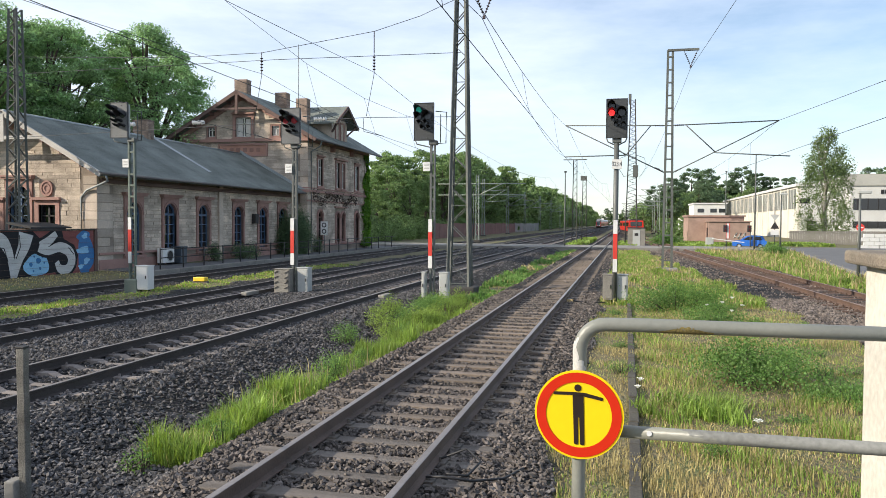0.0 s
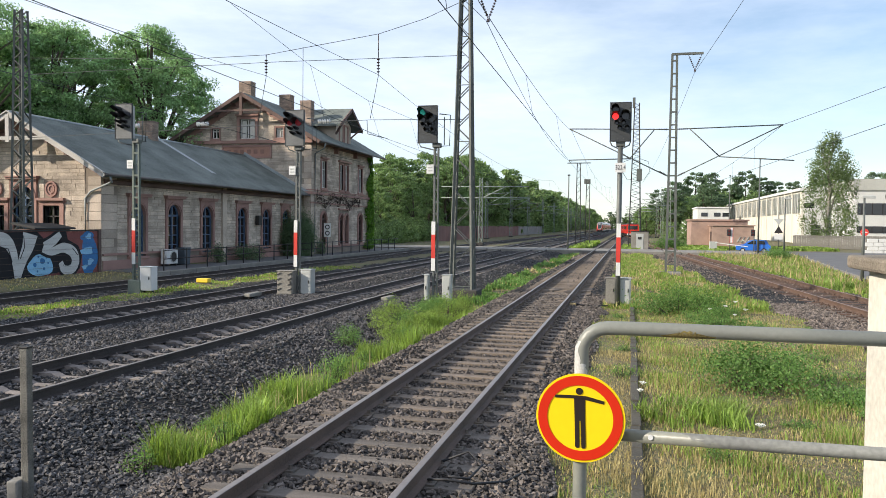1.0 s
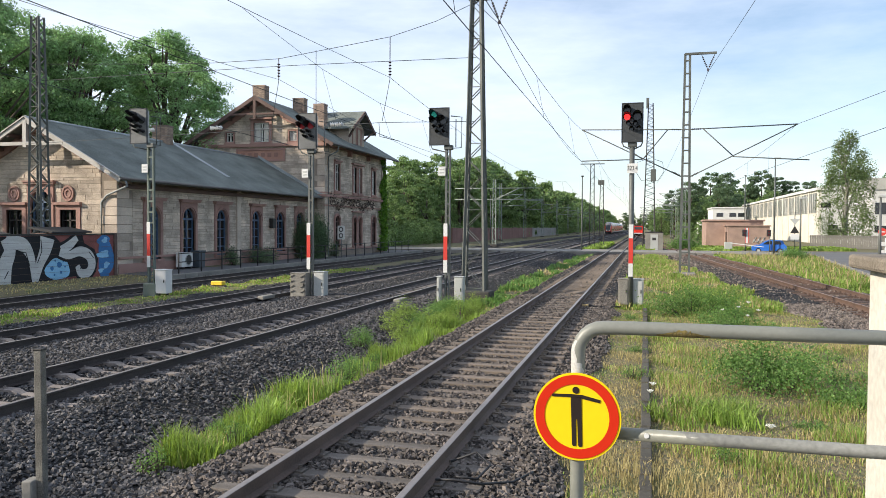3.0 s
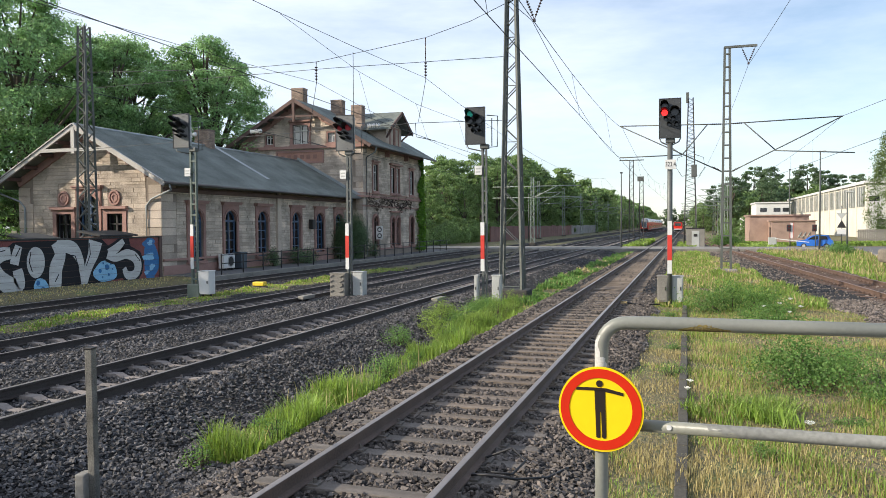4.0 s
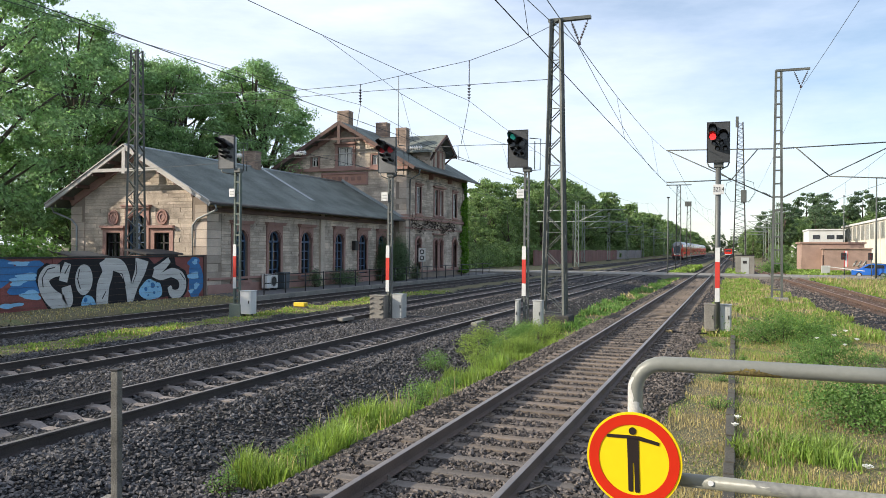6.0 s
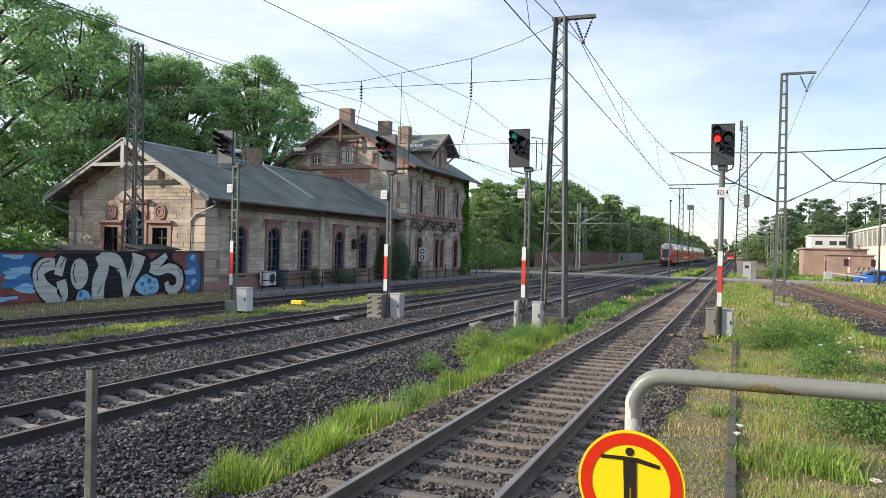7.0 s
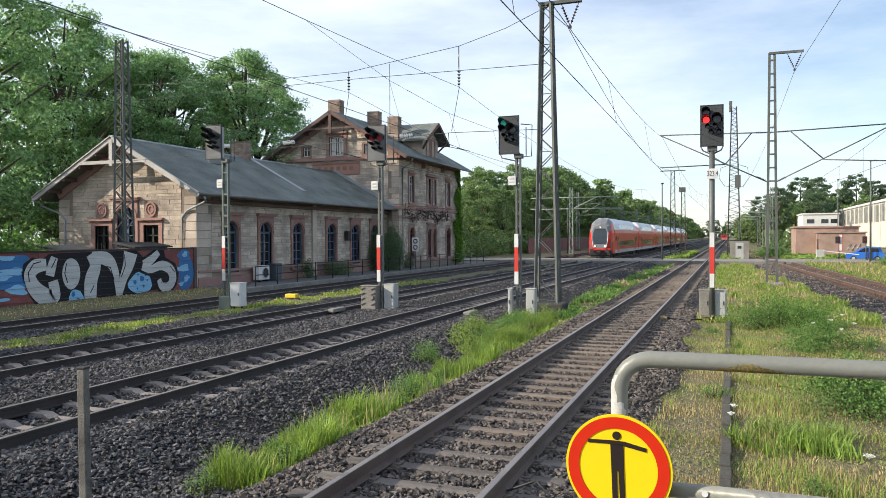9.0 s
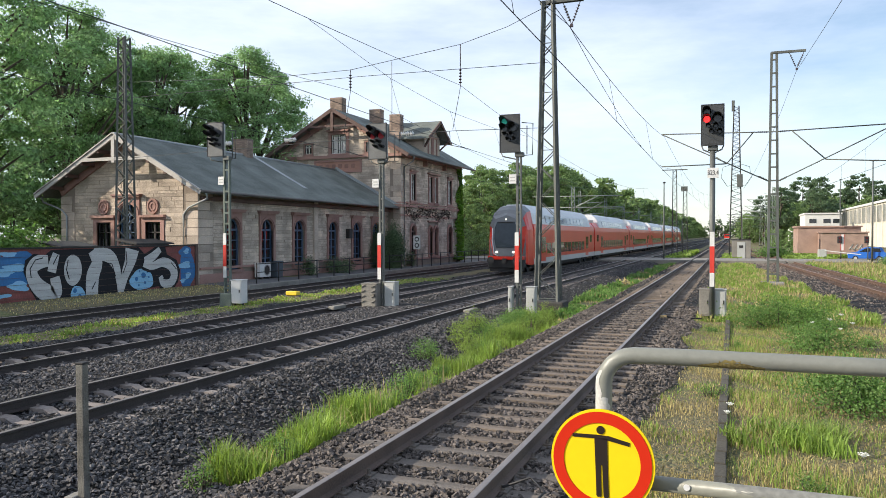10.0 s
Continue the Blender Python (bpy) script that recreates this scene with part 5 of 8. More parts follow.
    for x, y, h in ((-6.55, 82.5, 8.0), (-23.5, 118, 7.5), (12.9, 71.7, 5.2), (11.75, 78, 9.2), (11.15, 42.1, 4.2), (14.1, 120, 10.3)):
        p = thing("lamp_post", "slender grey lamp post beside the line", "lamp post", pose(x, y, -0.25), "lamp posts")
        part("pole", tube([(0, 0, 0), (0, 0, h)], [0.09, 0.05], sides=8), M_GALV if y < 80 else M_MAST, p)
        part("lamp_head", box(-0.12, 0.5 if y < 80 else 0.15, -0.1, 0.1, h, h + 0.14, bev=0.03), M_GREYBOX if y < 80 else M_IRON, p)


def build_wires():
    # per track: supports (y, contact x, catenary x, catenary z), height of the contact wire, sag of each span
    spans = (([(-15, -2.7, -2.75, 7.95), (45.5, -3.2, -3.55, 7.95), (106, -2.7, -2.8, 7.8), (166, -3.1, -2.9, 7.6), (226, -2.7, -2.9, 7.5)], 5.62, (1.15, 1.1, 1.0, 0.9)),
             ([(-32, -9.0, -9.6, 8.2), (28.9, -9.45, -9.91, 8.27), (93, -9.0, -9.3, 7.9), (155, -9.4, -9.2, 7.6), (220, -9.0, -9.2, 7.5), (290, -9.2, -9.2, 7.5)], 5.72, (0.72, 1.2, 1.0, 0.9, 0.9)),
             ([(-32, -13.7, -14.3, 8.3), (28.9, -14.1, -14.68, 8.38), (93, -13.7, -14.0, 7.9), (155, -14.1, -13.9, 7.6), (220, -13.7, -13.9, 7.5), (290, -13.9, -13.9, 7.5)], 5.66, (0.92, 1.2, 1.0, 0.9, 0.9)))
    for i, (sup, zc, sags) in enumerate(spans):
        t = thing("overhead_line", "contact wire hung by droppers from a sagging catenary wire", "overhead wire", group="overhead wires")
        part("contact_wire", tube([(p[1], p[0], zc + (0.35 if i and p[0] < 0 else 0.0)) for p in sup], 0.0085, sides=5), M_WIRE, t)
        line = []
        for a, b, sag in zip(sup, sup[1:], sags):
            for k in range(16):
                f = k / 16
                line.append((a[2] + (b[2] - a[2]) * f, a[0] + (b[0] - a[0]) * f, a[3] + (b[3] - a[3]) * f - sag * 4 * f * (1 - f)))
        part("catenary_wire", tube(line + [(sup[-1][2], sup[-1][0], sup[-1][3])], 0.0085, sides=5), M_WIRE, t)
        for k, (x, y, zz) in enumerate(line):
            if k % 16 and k % 3 == 1 and not (i and 10 < y < 46):
                part("dropper", tube([(x, y, zz), (float(np.interp(y, [q[0] for q in sup], [q[1] for q in sup])), y, zc + (0.0057 * max(0.0, 28.9 - y) if i else 0.0))], 0.005, sides=4), M_WIRE, t)
        if i:
            x, zt = sup[1][2], sup[1][3]
            if i == 1:
                part("stitch_wire", tube([(x, 17.5, zt - 0.44), (x, 22.4, zt - 0.98), (x, 27.8, zt - 1.2), (x, 33.5, zt - 1.08), (x, 40.0, zt - 0.7)], 0.007, sides=4), M_WIRE, t)
                for y, zs in ((22.4, zt - 0.98), (27.8, zt - 1.2), (33.5, zt - 1.08)):
                    part("dropper", tube([(x, y, zs), (x + 0.45, y, zc)], 0.005, sides=4), M_WIRE, t)
            part("registration_arm", tube([(x - 0.45, 28.95, 6.5), (x - 0.4, 28.9, 5.95), (x + 0.45, 28.85, zc + 0.02)], 0.014, sides=5), M_WIRE, t)
    wire("catenary_wire", [(-5.59, 28.8, 10.12), (-6.65, 93, 10.1)], 0.012, "feeder wire between two lattice masts", 1.4, 14)
    wire("catenary_wire", [(-5.59, 28.8, 10.12), (-5.5, -32, 10.2)], 0.012, "feeder wire hung from a lattice mast", 1.5, 12)
    wire("catenary_wire", [(3.2, 45.5, 11.1), (5.9, -15, 11.5)], 0.010, "feeder wire over the siding", 0.25, 12)
    wire("catenary_wire", [(3.2, 45.5, 11.1), (1.3, 100, 8.0)], 0.010, "feeder wire over the siding", 0.8, 8)
    wire("catenary_wire", [(7.9, 45.5, 8.1), (15.0, -15, 7.9)], 0.012, "catenary wire over the siding", 0.2, 8)
    wire("catenary_wire", [(7.9, 45.5, 8.1), (3.8, 106, 7.7)], 0.010, "catenary wire over the siding", 1.3, 9, 5.7)
    wire("contact_wire", [(6.5, 45.5, 5.7), (3.3, 100, 5.6), (-0.6, 160, 5.6)], 0.011, "contact wire over the siding")
    wire("contact_wire", [(6.5, 45.5, 5.7), (9.8, -15, 5.7)], 0.011, "contact wire over the siding")
    hs = thing("headspan", "headspan of crossing ropes with hanging insulators", "headspan wires", group="overhead wires")
    up = [(-6.4, 28.8, 10.95), (-8.0, 28.9, 10.35), (-9.89, 28.9, 9.85), (-14.7, 28.9, 9.23), (-17.9, 29.3, 9.3), (-21, 29.8, 9.5), (-28.4, 31, 10.1)]
    part("upper_rope", tube(up, 0.012, sides=5), M_WIRE, hs)
    part("middle_rope", tube([(-6.4, 28.8, 8.85), (-14.3, 29.3, 9.02), (-28.4, 31, 9.3)], 0.012, sides=5), M_WIRE, hs)
    part("lower_rope", tube([(-6.4, 28.8, 6.42), (-10.2, 28.9, 6.5), (-28.4, 31, 6.3)], 0.012, sides=5), M_WIRE, hs)
    for x, y, za, zb in ((-9.89, 28.9, 9.85, 8.2), (-14.7, 28.9, 9.25, 8.35)):
        part("insulator", insulator(bmesh.new(), (x, y, zb + 0.8), (x, y, zb), 5, 0.07), M_INSUL, hs)
        part("hanger", tube([(x, y, za), (x, y, zb + 0.8)], 0.02, sides=5), M_INSUL, hs)
        part("dropper", tube([(x, y, zb), (x - 0.32, y, 6.55)], 0.012, sides=5), M_WIRE, hs)
    for x in (-17.7, -12.23, -21.0):
        for k in range(3):
            part("rope_insulator", insulator(bmesh.new(), (x + 0.2 * k - 0.26, 29.1, 6.5), (x + 0.2 * k - 0.12, 29.1, 6.52), 2, 0.1), M_WHITE, hs)


build_signals()
build_masts()
build_wires()

# ---- at the platform end: railing, sign, pillar, posts ----
M_TROUGH = mat("dark_mossy_concrete", (0.085, 0.077, 0.06), 0.95, 0.5, 4, 0.5)
M_SIGNYEL = mat("sign_yellow", (0.74, 0.52, 0.004), 0.6, 0.05, 3, 0.0, spec=0.2)
M_SIGNRED = mat("sign_red", (0.50, 0.022, 0.006), 0.7, 0.08, 3, 0.0, spec=0.1)
M_SIGNBLACK = mat("sign_black", (0.02, 0.014, 0.012), 0.6, 0.1, 3, 0.0, spec=0.15)


def disc(r, y0, y1, n=48, bm=None):
    return prism([(r * math.cos(2 * math.pi * k / n), r * math.sin(2 * math.pi * k / n)) for k in range(n)], "y", y0, y1, bm)


def build_front():
    r = thing("railing", "painted grey tubular railing with scuffed paint", "railing")
    el = [(-0.37 + 0.11 * (1 - math.cos(a * math.pi / 12)), 3.5, 1.845 + 0.11 * math.sin(a * math.pi / 12)) for a in range(7)]
    part("bent_pipe", tube([(-0.37, 3.5, -0.6), (-0.37, 3.5, 1.0), (-0.37, 3.5, 1.72)] + el + [(-0.16, 3.5, 1.957), (0.4, 3.5, 1.957), (1.6, 3.5, 1.957)], 0.03, sides=18), M_PIPE, r)
    flake = mat("pale_flaking_paint", (0.46, 0.455, 0.43), 0.6, 0.35, 12, 0.2)
    for z0, z1, a0, a1 in ((1.70, 1.905, 170, 255), (1.72, 1.80, 235, 320)):
        bm = bmesh.new()
        grid = []
        for i in range(17):
            f = i / 16
            wv = math.sin(math.pi * f) ** 0.4
            lo, hi = a0 + (1 - wv) * 30 + 7 * math.sin(i * 1.3), a1 - (1 - wv) * 40 + 9 * math.sin(i * 0.9)
            z = z0 + (z1 - z0) * f
            bend = 0.0 if z < 1.845 else 0.11 * (1 - math.cos(math.asin((z - 1.845) / 0.11)))
            grid.append([bm.verts.new((-0.37 + bend + 0.0308 * math.cos(math.radians(lo + (hi - lo) * j / 6)), 3.5 + 0.0308 * math.sin(math.radians(lo + (hi - lo) * j / 6)), z)) for j in range(7)])
        for a, b in zip(grid, grid[1:]):
            for j in range(6):
                bm.faces.new((a[j], a[j + 1], b[j + 1], b[j]))
        part("paint_flake", bm, flake, r, "pale flaking paint below the bend", smooth=True)
    part("lower_rail", tube([(-0.37, 3.5, 1.495), (1.6, 3.5, 1.495)], 0.027, sides=14), M_PIPE, r)
    rust = mat("rust_and_lichen", (0.24, 0.185, 0.06), 0.9, 0.6, 14, 0.4)
    for x0, x1, a0, a1 in ((-0.04, 0.18, 196, 258), (0.03, 0.1, 175, 200)):
        bm = bmesh.new()
        grid = []
        for i in range(19):
            f = i / 18
            wv = math.sin(math.pi * f) ** 0.5
            lo, hi = a0 + (1 - wv) * 25 + 5 * math.sin(i * 0.9), a1 - (1 - wv) * 25 + 6 * math.sin(i * 0.7)
            grid.append([bm.verts.new((x0 + (x1 - x0) * f, 3.5 + 0.0307 * math.cos(math.radians(lo + (hi - lo) * j / 6)), 1.957 + 0.0307 * math.sin(math.radians(lo + (hi - lo) * j / 6)))) for j in range(7)])
        for a, b in zip(grid, grid[1:]):
            for j in range(6):
                bm.faces.new((a[j], a[j + 1], b[j + 1], b[j]))
        part("lichen_patch", bm, rust if x0 > -0.1 else M_GREYBOX, r, "yellow-brown lichen stain on the pipe" if x0 > -0.1 else "", smooth=True)
    worn = mat("worn_lighter_paint", (0.245, 0.245, 0.22), 0.55, 0.4, 6, 0.1)
    bm = bmesh.new()
    grid = []
    for i in range(25):
        f = i / 24
        lo, hi = 92 + 6 * math.sin(i * 0.8), (100 + 150 * min(1.0, f * 7) ** 0.6) - 12 * math.sin(i * 0.5)
        grid.append([bm.verts.new((0.03 + 1.5 * f, 3.5 - 0.0277 * math.sin(math.radians(lo - 90 + (hi - lo) * j / 6)), 1.495 + 0.0277 * math.cos(math.radians(lo - 90 + (hi - lo) * j / 6)))) for j in range(7)])
    for a, b in zip(grid, grid[1:]):
        for j in range(6):
            bm.faces.new((a[j], a[j + 1], b[j + 1], b[j]))
    part("worn_patch", bm, worn, r, "lighter worn paint along the lower rail", smooth=True)
    part("sticker_spot", disc(0.011, -0.001, 0.001), M_WHITE, r).matrix_basis = pose(-0.075, 3.4715, 1.5)
    part("post", tube([(1.6, 3.5, -0.6), (1.6, 3.5, 1.957)], 0.029, sides=14), M_PIPE, r)

    s = thing("warning_sign", "round yellow warning sign with red ring and dark bars", "sign", pose(-0.37, 3.455, 1.567, 0, -2.0, -6) @ Matrix.Scale(0.945, 4))
    part("plate", disc(0.203, -0.004, 0.004), M_SIGNYEL, s)
    n = 56
    ci = lambda q: [(q * math.cos(2 * math.pi * k / n), q * math.sin(2 * math.pi * k / n)) for k in range(n)]
    part("ring", ring(ci(0.193), ci(0.150), "y", -0.0075, -0.0035), M_SIGNRED, s, "orange-red ring")
    part("dot", prism([(0.016 * math.cos(a * math.pi / 12), 0.123 + 0.016 * math.sin(a * math.pi / 12)) for a in range(24)], "y", -0.0075, -0.0035), M_SIGNBLACK, s)
    for pts in ([(-0.112, 0.090), (-0.112, 0.103), (-0.02, 0.104), (0.03, 0.102), (0.112, 0.082), (0.110, 0.068), (0.022, 0.086), (-0.022, 0.090)],
                [(-0.025, 0.092), (0.025, 0.092), (0.024, -0.012), (-0.024, -0.012)],
                [(-0.024, -0.012), (-0.003, -0.012), (-0.004, -0.13), (-0.008, -0.136), (-0.019, -0.136), (-0.024, -0.13)],
                [(0.024, -0.012), (0.003, -0.012), (0.004, -0.132), (0.008, -0.138), (0.019, -0.138), (0.024, -0.132)]):
        part("bar", prism(pts, "y", -0.0075, -0.0035), M_SIGNBLACK, s)
    part("clamp", box(-0.04, 0.04, 0.004, 0.03, -0.02, 0.02), M_GALV, s)

    p = thing("wall_pillar", "white peeling masonry pillar with mossy stone coping", "pillar")
    part("shaft", box(1.155, 1.95, 4.35, 4.95, -0.6, 2.16, bev=0.012), M_PILLAR, p)
    part("coping", box(1.075, 2.05, 4.27, 5.1, 2.165, 2.245, bev=0.02), mat("mossy_stone", (0.26, 0.22, 0.17), 0.95, 0.5, 9, 0.8), p)
    part("sheet_corner", prism([(1.22, 2.05), (1.4, 2.14), (1.4, 2.03)], "y", 4.32, 4.348), M_GALV, p)

    q = thing("boundary_post", "weathered grey concrete post standing in ballast", "post", pose(-5.83, 6.34, 0, 0, -0.5, 8))
    part("shaft", box(-0.041, 0.041, -0.041, 0.041, -0.8, 1.15, bev=0.01), mat("stained_concrete", (0.19, 0.18, 0.155), 0.95, 0.8, 9, 0.6), q)
    part("cap", box(-0.046, 0.046, -0.046, 0.046, 1.15, 1.17, bev=0.006), M_IRON, q)
    part("foot", box(-0.14, -0.03, -0.12, 0.05, -0.6, -0.12, bev=0.015), M_CONC, q)

    cb = thing("rail_cable", "looped black bonding cable beside the rail", "cable")
    part("cable", tube([(-2.05, 7.3, -0.1), (-1.85, 7.2, -0.05), (-1.6, 7.35, -0.12), (-1.35, 7.7, -0.19), (-1.2, 8.1, -0.2)], 0.013, sides=6), M_BLACK, cb)
    part("cable", tube([(-2.05, 7.9, -0.1), (-1.8, 8.05, -0.02), (-1.62, 7.9, -0.1), (-1.7, 7.6, -0.16), (-1.9, 7.5, -0.12)], 0.013, sides=6), M_BLACK, cb)

    st = thing("cable_trough", "row of concrete cable trough lids in the grass", "cable duct", kind="structure")
    y = 6.0
    while y < 26:
        dx = random.uniform(-0.007, 0.007)
        part("lid", box(-0.11 + dx, 0.02 + dx, y, y + 0.44 + random.uniform(0, 0.05), -0.5, -0.235 + random.uniform(-0.012, 0.012), bev=0.012), M_TROUGH, st)
        y += 0.5


build_front()

# ---- trains ----
M_SCREEN = mat("cab_windscreen", (0.045, 0.058, 0.07), 0.15, 0.2, 0.5, 0.0, spec=0.25)
M_MASK = mat("cab_mask_grey", (0.165, 0.172, 0.18), 0.4, 0.1, 1, 0)


def loft(sections, bm):
    """Skins a row of equal outlines (lists of points)."""
    rows = [[bm.verts.new(p) for p in s] for s in sections]
    n = len(rows[0])
    for a, b in zip(rows, rows[1:]):
        for i in range(n):
            bm.faces.new((a[i], a[(i + 1) % n], b[(i + 1) % n], b[i]))
    bm.faces.new(rows[0])
    bm.faces.new(rows[-1][::-1])
    bmesh.ops.recalc_face_normals(bm, faces=bm.faces[:])
    return bm


def bogie(parent, y):
    b = part("bogie", box(-1.05, 1.05, y - 1.5, y + 1.5, 0.35, 0.75, bev=0.05), M_TRAINDARK, parent)
    for yy in (-1.25, 1.25):
        for x in (-0.78, 0.78):
            bm = bmesh.new()
            bmesh.ops.create_cone(bm, cap_ends=True, segments=20, radius1=0.46, radius2=0.46, depth=0.13, matrix=Matrix.Translation((x, y + yy, 0.46)) @ Matrix.Rotation(math.pi / 2, 4, "Y"))
            part("wheel", bm, M_TRAINDARK, b)


def coach(train, y0, ln, front=False, end=False):
    """A double-deck coach: red sides, pale roof and sill, two rows of windows, doors. The front end tapers for the cab."""
    hw, zt = 1.39, 4.63
    c = new("coach")
    c.parent = train
    y1 = y0 + ln - 0.45
    fy = y0 + (2.3 if front else 0.0)
    low = [(-hw, 0.55), (-hw, 0.95), (hw, 0.95), (hw, 0.55)]
    part("sill", prism(low, "y", fy, y1), M_TRAINGREY, c, "light grey lower edge")
    mid = [(-hw, 0.95), (-hw, 2.9), (-hw + 0.06, 3.3), (hw - 0.06, 3.3), (hw, 2.9), (hw, 0.95)]
    part("body", prism(mid, "y", fy, y1), M_TRAINRED, c)
    top = [(-hw + 0.06, 3.3), (-hw + 0.25, zt - 0.62), (-hw + 0.6, zt - 0.2), (-0.5, zt), (0.5, zt), (hw - 0.6, zt - 0.2), (hw - 0.25, zt - 0.62), (hw - 0.06, 3.3)]
    ty0, ty1 = (fy + 0.5 if front else y0 + 2.8), y1 - (2.0 if not end else 0.3)
    part("roof", prism(top, "y", ty0 - (0.5 if front else 0), ty1), M_TRAINWHITE, c, "white curved roof")
    for a, b in ((y0 if not front else ty0, ty0), (ty1, y1)):
        if b - a > 0.6:
            part("end_roof", prism([(-hw + 0.08, 3.3), (-hw + 0.4, 3.75), (hw - 0.4, 3.75), (hw - 0.08, 3.3)], "y", a, b), M_TRAINRED, c)
            part("roof_unit", box(-0.8, 0.8, a + 0.3, b - 0.2, 3.75, 4.05, bev=0.05), M_TRAINGREY, c)
    for s in (-1, 1):
        sx = lambda a, b: (min(s * a, s * b), max(s * a, s * b))
        ya, yb = y0 + (6.2 if front else 5.2), y1 - 5.0
        k = ya
        while k + 1.35 < yb:
            part("window", box(*sx(hw - 0.01, hw + 0.014), k, k + 1.3, 1.22, 1.98), M_TRAINGLASS, c)
            up = bmesh.new()
            x0, x1 = hw - 0.08, hw - 0.21
            prism([(s * (x0 + 0.02), 3.42), (s * (x1 + 0.02), 3.92), (s * (x1 - 0.05), 3.92), (s * (x0 - 0.05), 3.42)], "y", k, k + 1.3, up)
            part("upper_window", up, M_SKYGLASS, c)
            k += 1.5
        for dy in ((y0 + 4.4 if front else y0 + 3.6), y1 - 4.6):
            d = part("door", box(*sx(hw - 0.01, hw + 0.012), dy, dy + 1.4, 0.7, 2.6), M_TRAINRED, c)
            for q in (0.12, 0.76):
                part("door_window", box(*sx(hw + 0.0, hw + 0.02), dy + q, dy + q + 0.52, 1.3, 2.4), M_TRAINGLASS, d)
        for q in ((y0 + 1.2) if not front else y0 + 2.8, y1 - 2.4):
            part("window", box(*sx(hw - 0.01, hw + 0.014), q, q + 0.9, 1.9, 2.55), M_TRAINGLASS, c)
    bogie(c, y0 + 4.0)
    bogie(c, y1 - 3.2)
    part("underframe", box(-1.1, 1.1, y0 + 6.2, y1 - 5.2, 0.3, 0.58), M_TRAINDARK, c)
    if not end:
        part("gangway", box(-0.8, 0.8, y1, y1 + 0.45, 0.9, 3.2), M_TRAINDARK, c)
    if front:
        cab = new("cab")
        cab.parent = train

        def sec(y, w, zb, zt_):
            return [(-w, y, zb), (-w * 1.0, y, 1.9), (-w * 0.97, y, 2.9), (-w * 0.80, y, zt_ - 0.45), (-w * 0.5, y, zt_ - 0.08), (0, y, zt_), (w * 0.5, y, zt_ - 0.08), (w * 0.80, y, zt_ - 0.45), (w * 0.97, y, 2.9), (w, y, 1.9), (w, y, zb)]
        shell = loft([sec(y0 + 0.62, 1.24, 0.7, 3.98), sec(y0 + 0.85, 1.34, 0.6, 4.25), sec(y0 + 1.3, hw - 0.01, 0.55, 4.5), sec(y0 + 2.31, hw, 0.55, zt)], bmesh.new())
        for fc in shell.faces:
            fc.material_index = 1 if fc.calc_center_median().z > 3.55 or (len(fc.verts) > 4 and fc.calc_center_median().y < y0 + 1) else 0
        part("cab_shell", shell, [M_TRAINRED, M_MASK], cab)
        face = [(-0.74, 1.28), (-0.88, 2.2), (-0.9, 3.0), (-0.72, 3.6), (0, 3.85), (0.72, 3.6), (0.9, 3.0), (0.88, 2.2), (0.74, 1.28), (0.45, 1.14), (-0.45, 1.14)]
        fm = bmesh.new()
        a = [fm.verts.new((x, y0 + 0.02 + max(0, z - 2.0) * 0.16, z)) for x, z in face]
        b = [fm.verts.new((x * 1.38, y0 + 0.63, z * 1.05 if z > 2 else z - 0.05)) for x, z in face]
        fm.faces.new(a)
        for i in range(len(a)):
            j = (i + 1) % len(a)
            fm.faces.new((a[i], a[j], b[j], b[i]))
        bmesh.ops.recalc_face_normals(fm, faces=fm.faces[:])
        for fc in fm.faces:
            mid = fc.calc_center_median()
            fc.material_index = 1 if len(fc.verts) == 4 and mid.z < 3.35 else 0
        part("face_mask", fm, [M_MASK, M_TRAINRED], cab, "grey mask round the windscreen")
        ws = [(-0.62, 1.72), (-0.74, 2.3), (-0.75, 3.0), (-0.6, 3.42), (0.6, 3.42), (0.75, 3.0), (0.74, 2.3), (0.62, 1.72)]
        wm = bmesh.new()
        a = [wm.verts.new((x, y0 - 0.01 + max(0, z - 2.0) * 0.16, z)) for x, z in ws]
        b = [wm.verts.new((x, y0 + 0.10 + max(0, z - 2.0) * 0.16, z)) for x, z in ws]
        wm.faces.new(a)
        for i in range(len(a)):
            j = (i + 1) % len(a)
            wm.faces.new((a[i], a[j], b[j], b[i]))
        bmesh.ops.recalc_face_normals(wm, faces=wm.faces[:])
        part("windscreen", wm, M_SCREEN, cab)
        part("destination_display", box(-0.5, 0.5, y0 + 0.2, y0 + 0.3, 3.22, 3.42), M_BLACK, cab)
        for s in (-1, 1):
            edge = [(s * 0.5, y0 - 0.015, 1.16), (s * 0.75, y0 - 0.01, 1.32), (s * 0.885, y0 + 0.035, 2.2), (s * 0.895, y0 + 0.175, 3.0)]
            part("mask_edge", tube(edge, 0.035, sides=6), M_TRAINWHITE, cab, "white line edging the mask")
        hl = glow_mat("headlight_white", (1.0, 0.93, 0.8), 0.7)
        for x, z, r in ((-0.57, 1.42, 0.085), (0.57, 1.42, 0.085), (0.0, 3.58, 0.06)):
            bm = bmesh.new()
            bmesh.ops.create_cone(bm, cap_ends=True, segments=14, radius1=r, radius2=r, depth=0.2, matrix=Matrix.Translation((x, y0 + (0.06 if z < 2 else 0.3), z)) @ Matrix.Rotation(math.pi / 2, 4, "X"))
            part("headlight", bm, hl, cab)
        part("front_apron", box(-1.2, 1.2, y0 + 0.12, y0 + 0.9, 0.35, 0.95, bev=0.08), M_TRAINDARK, cab)
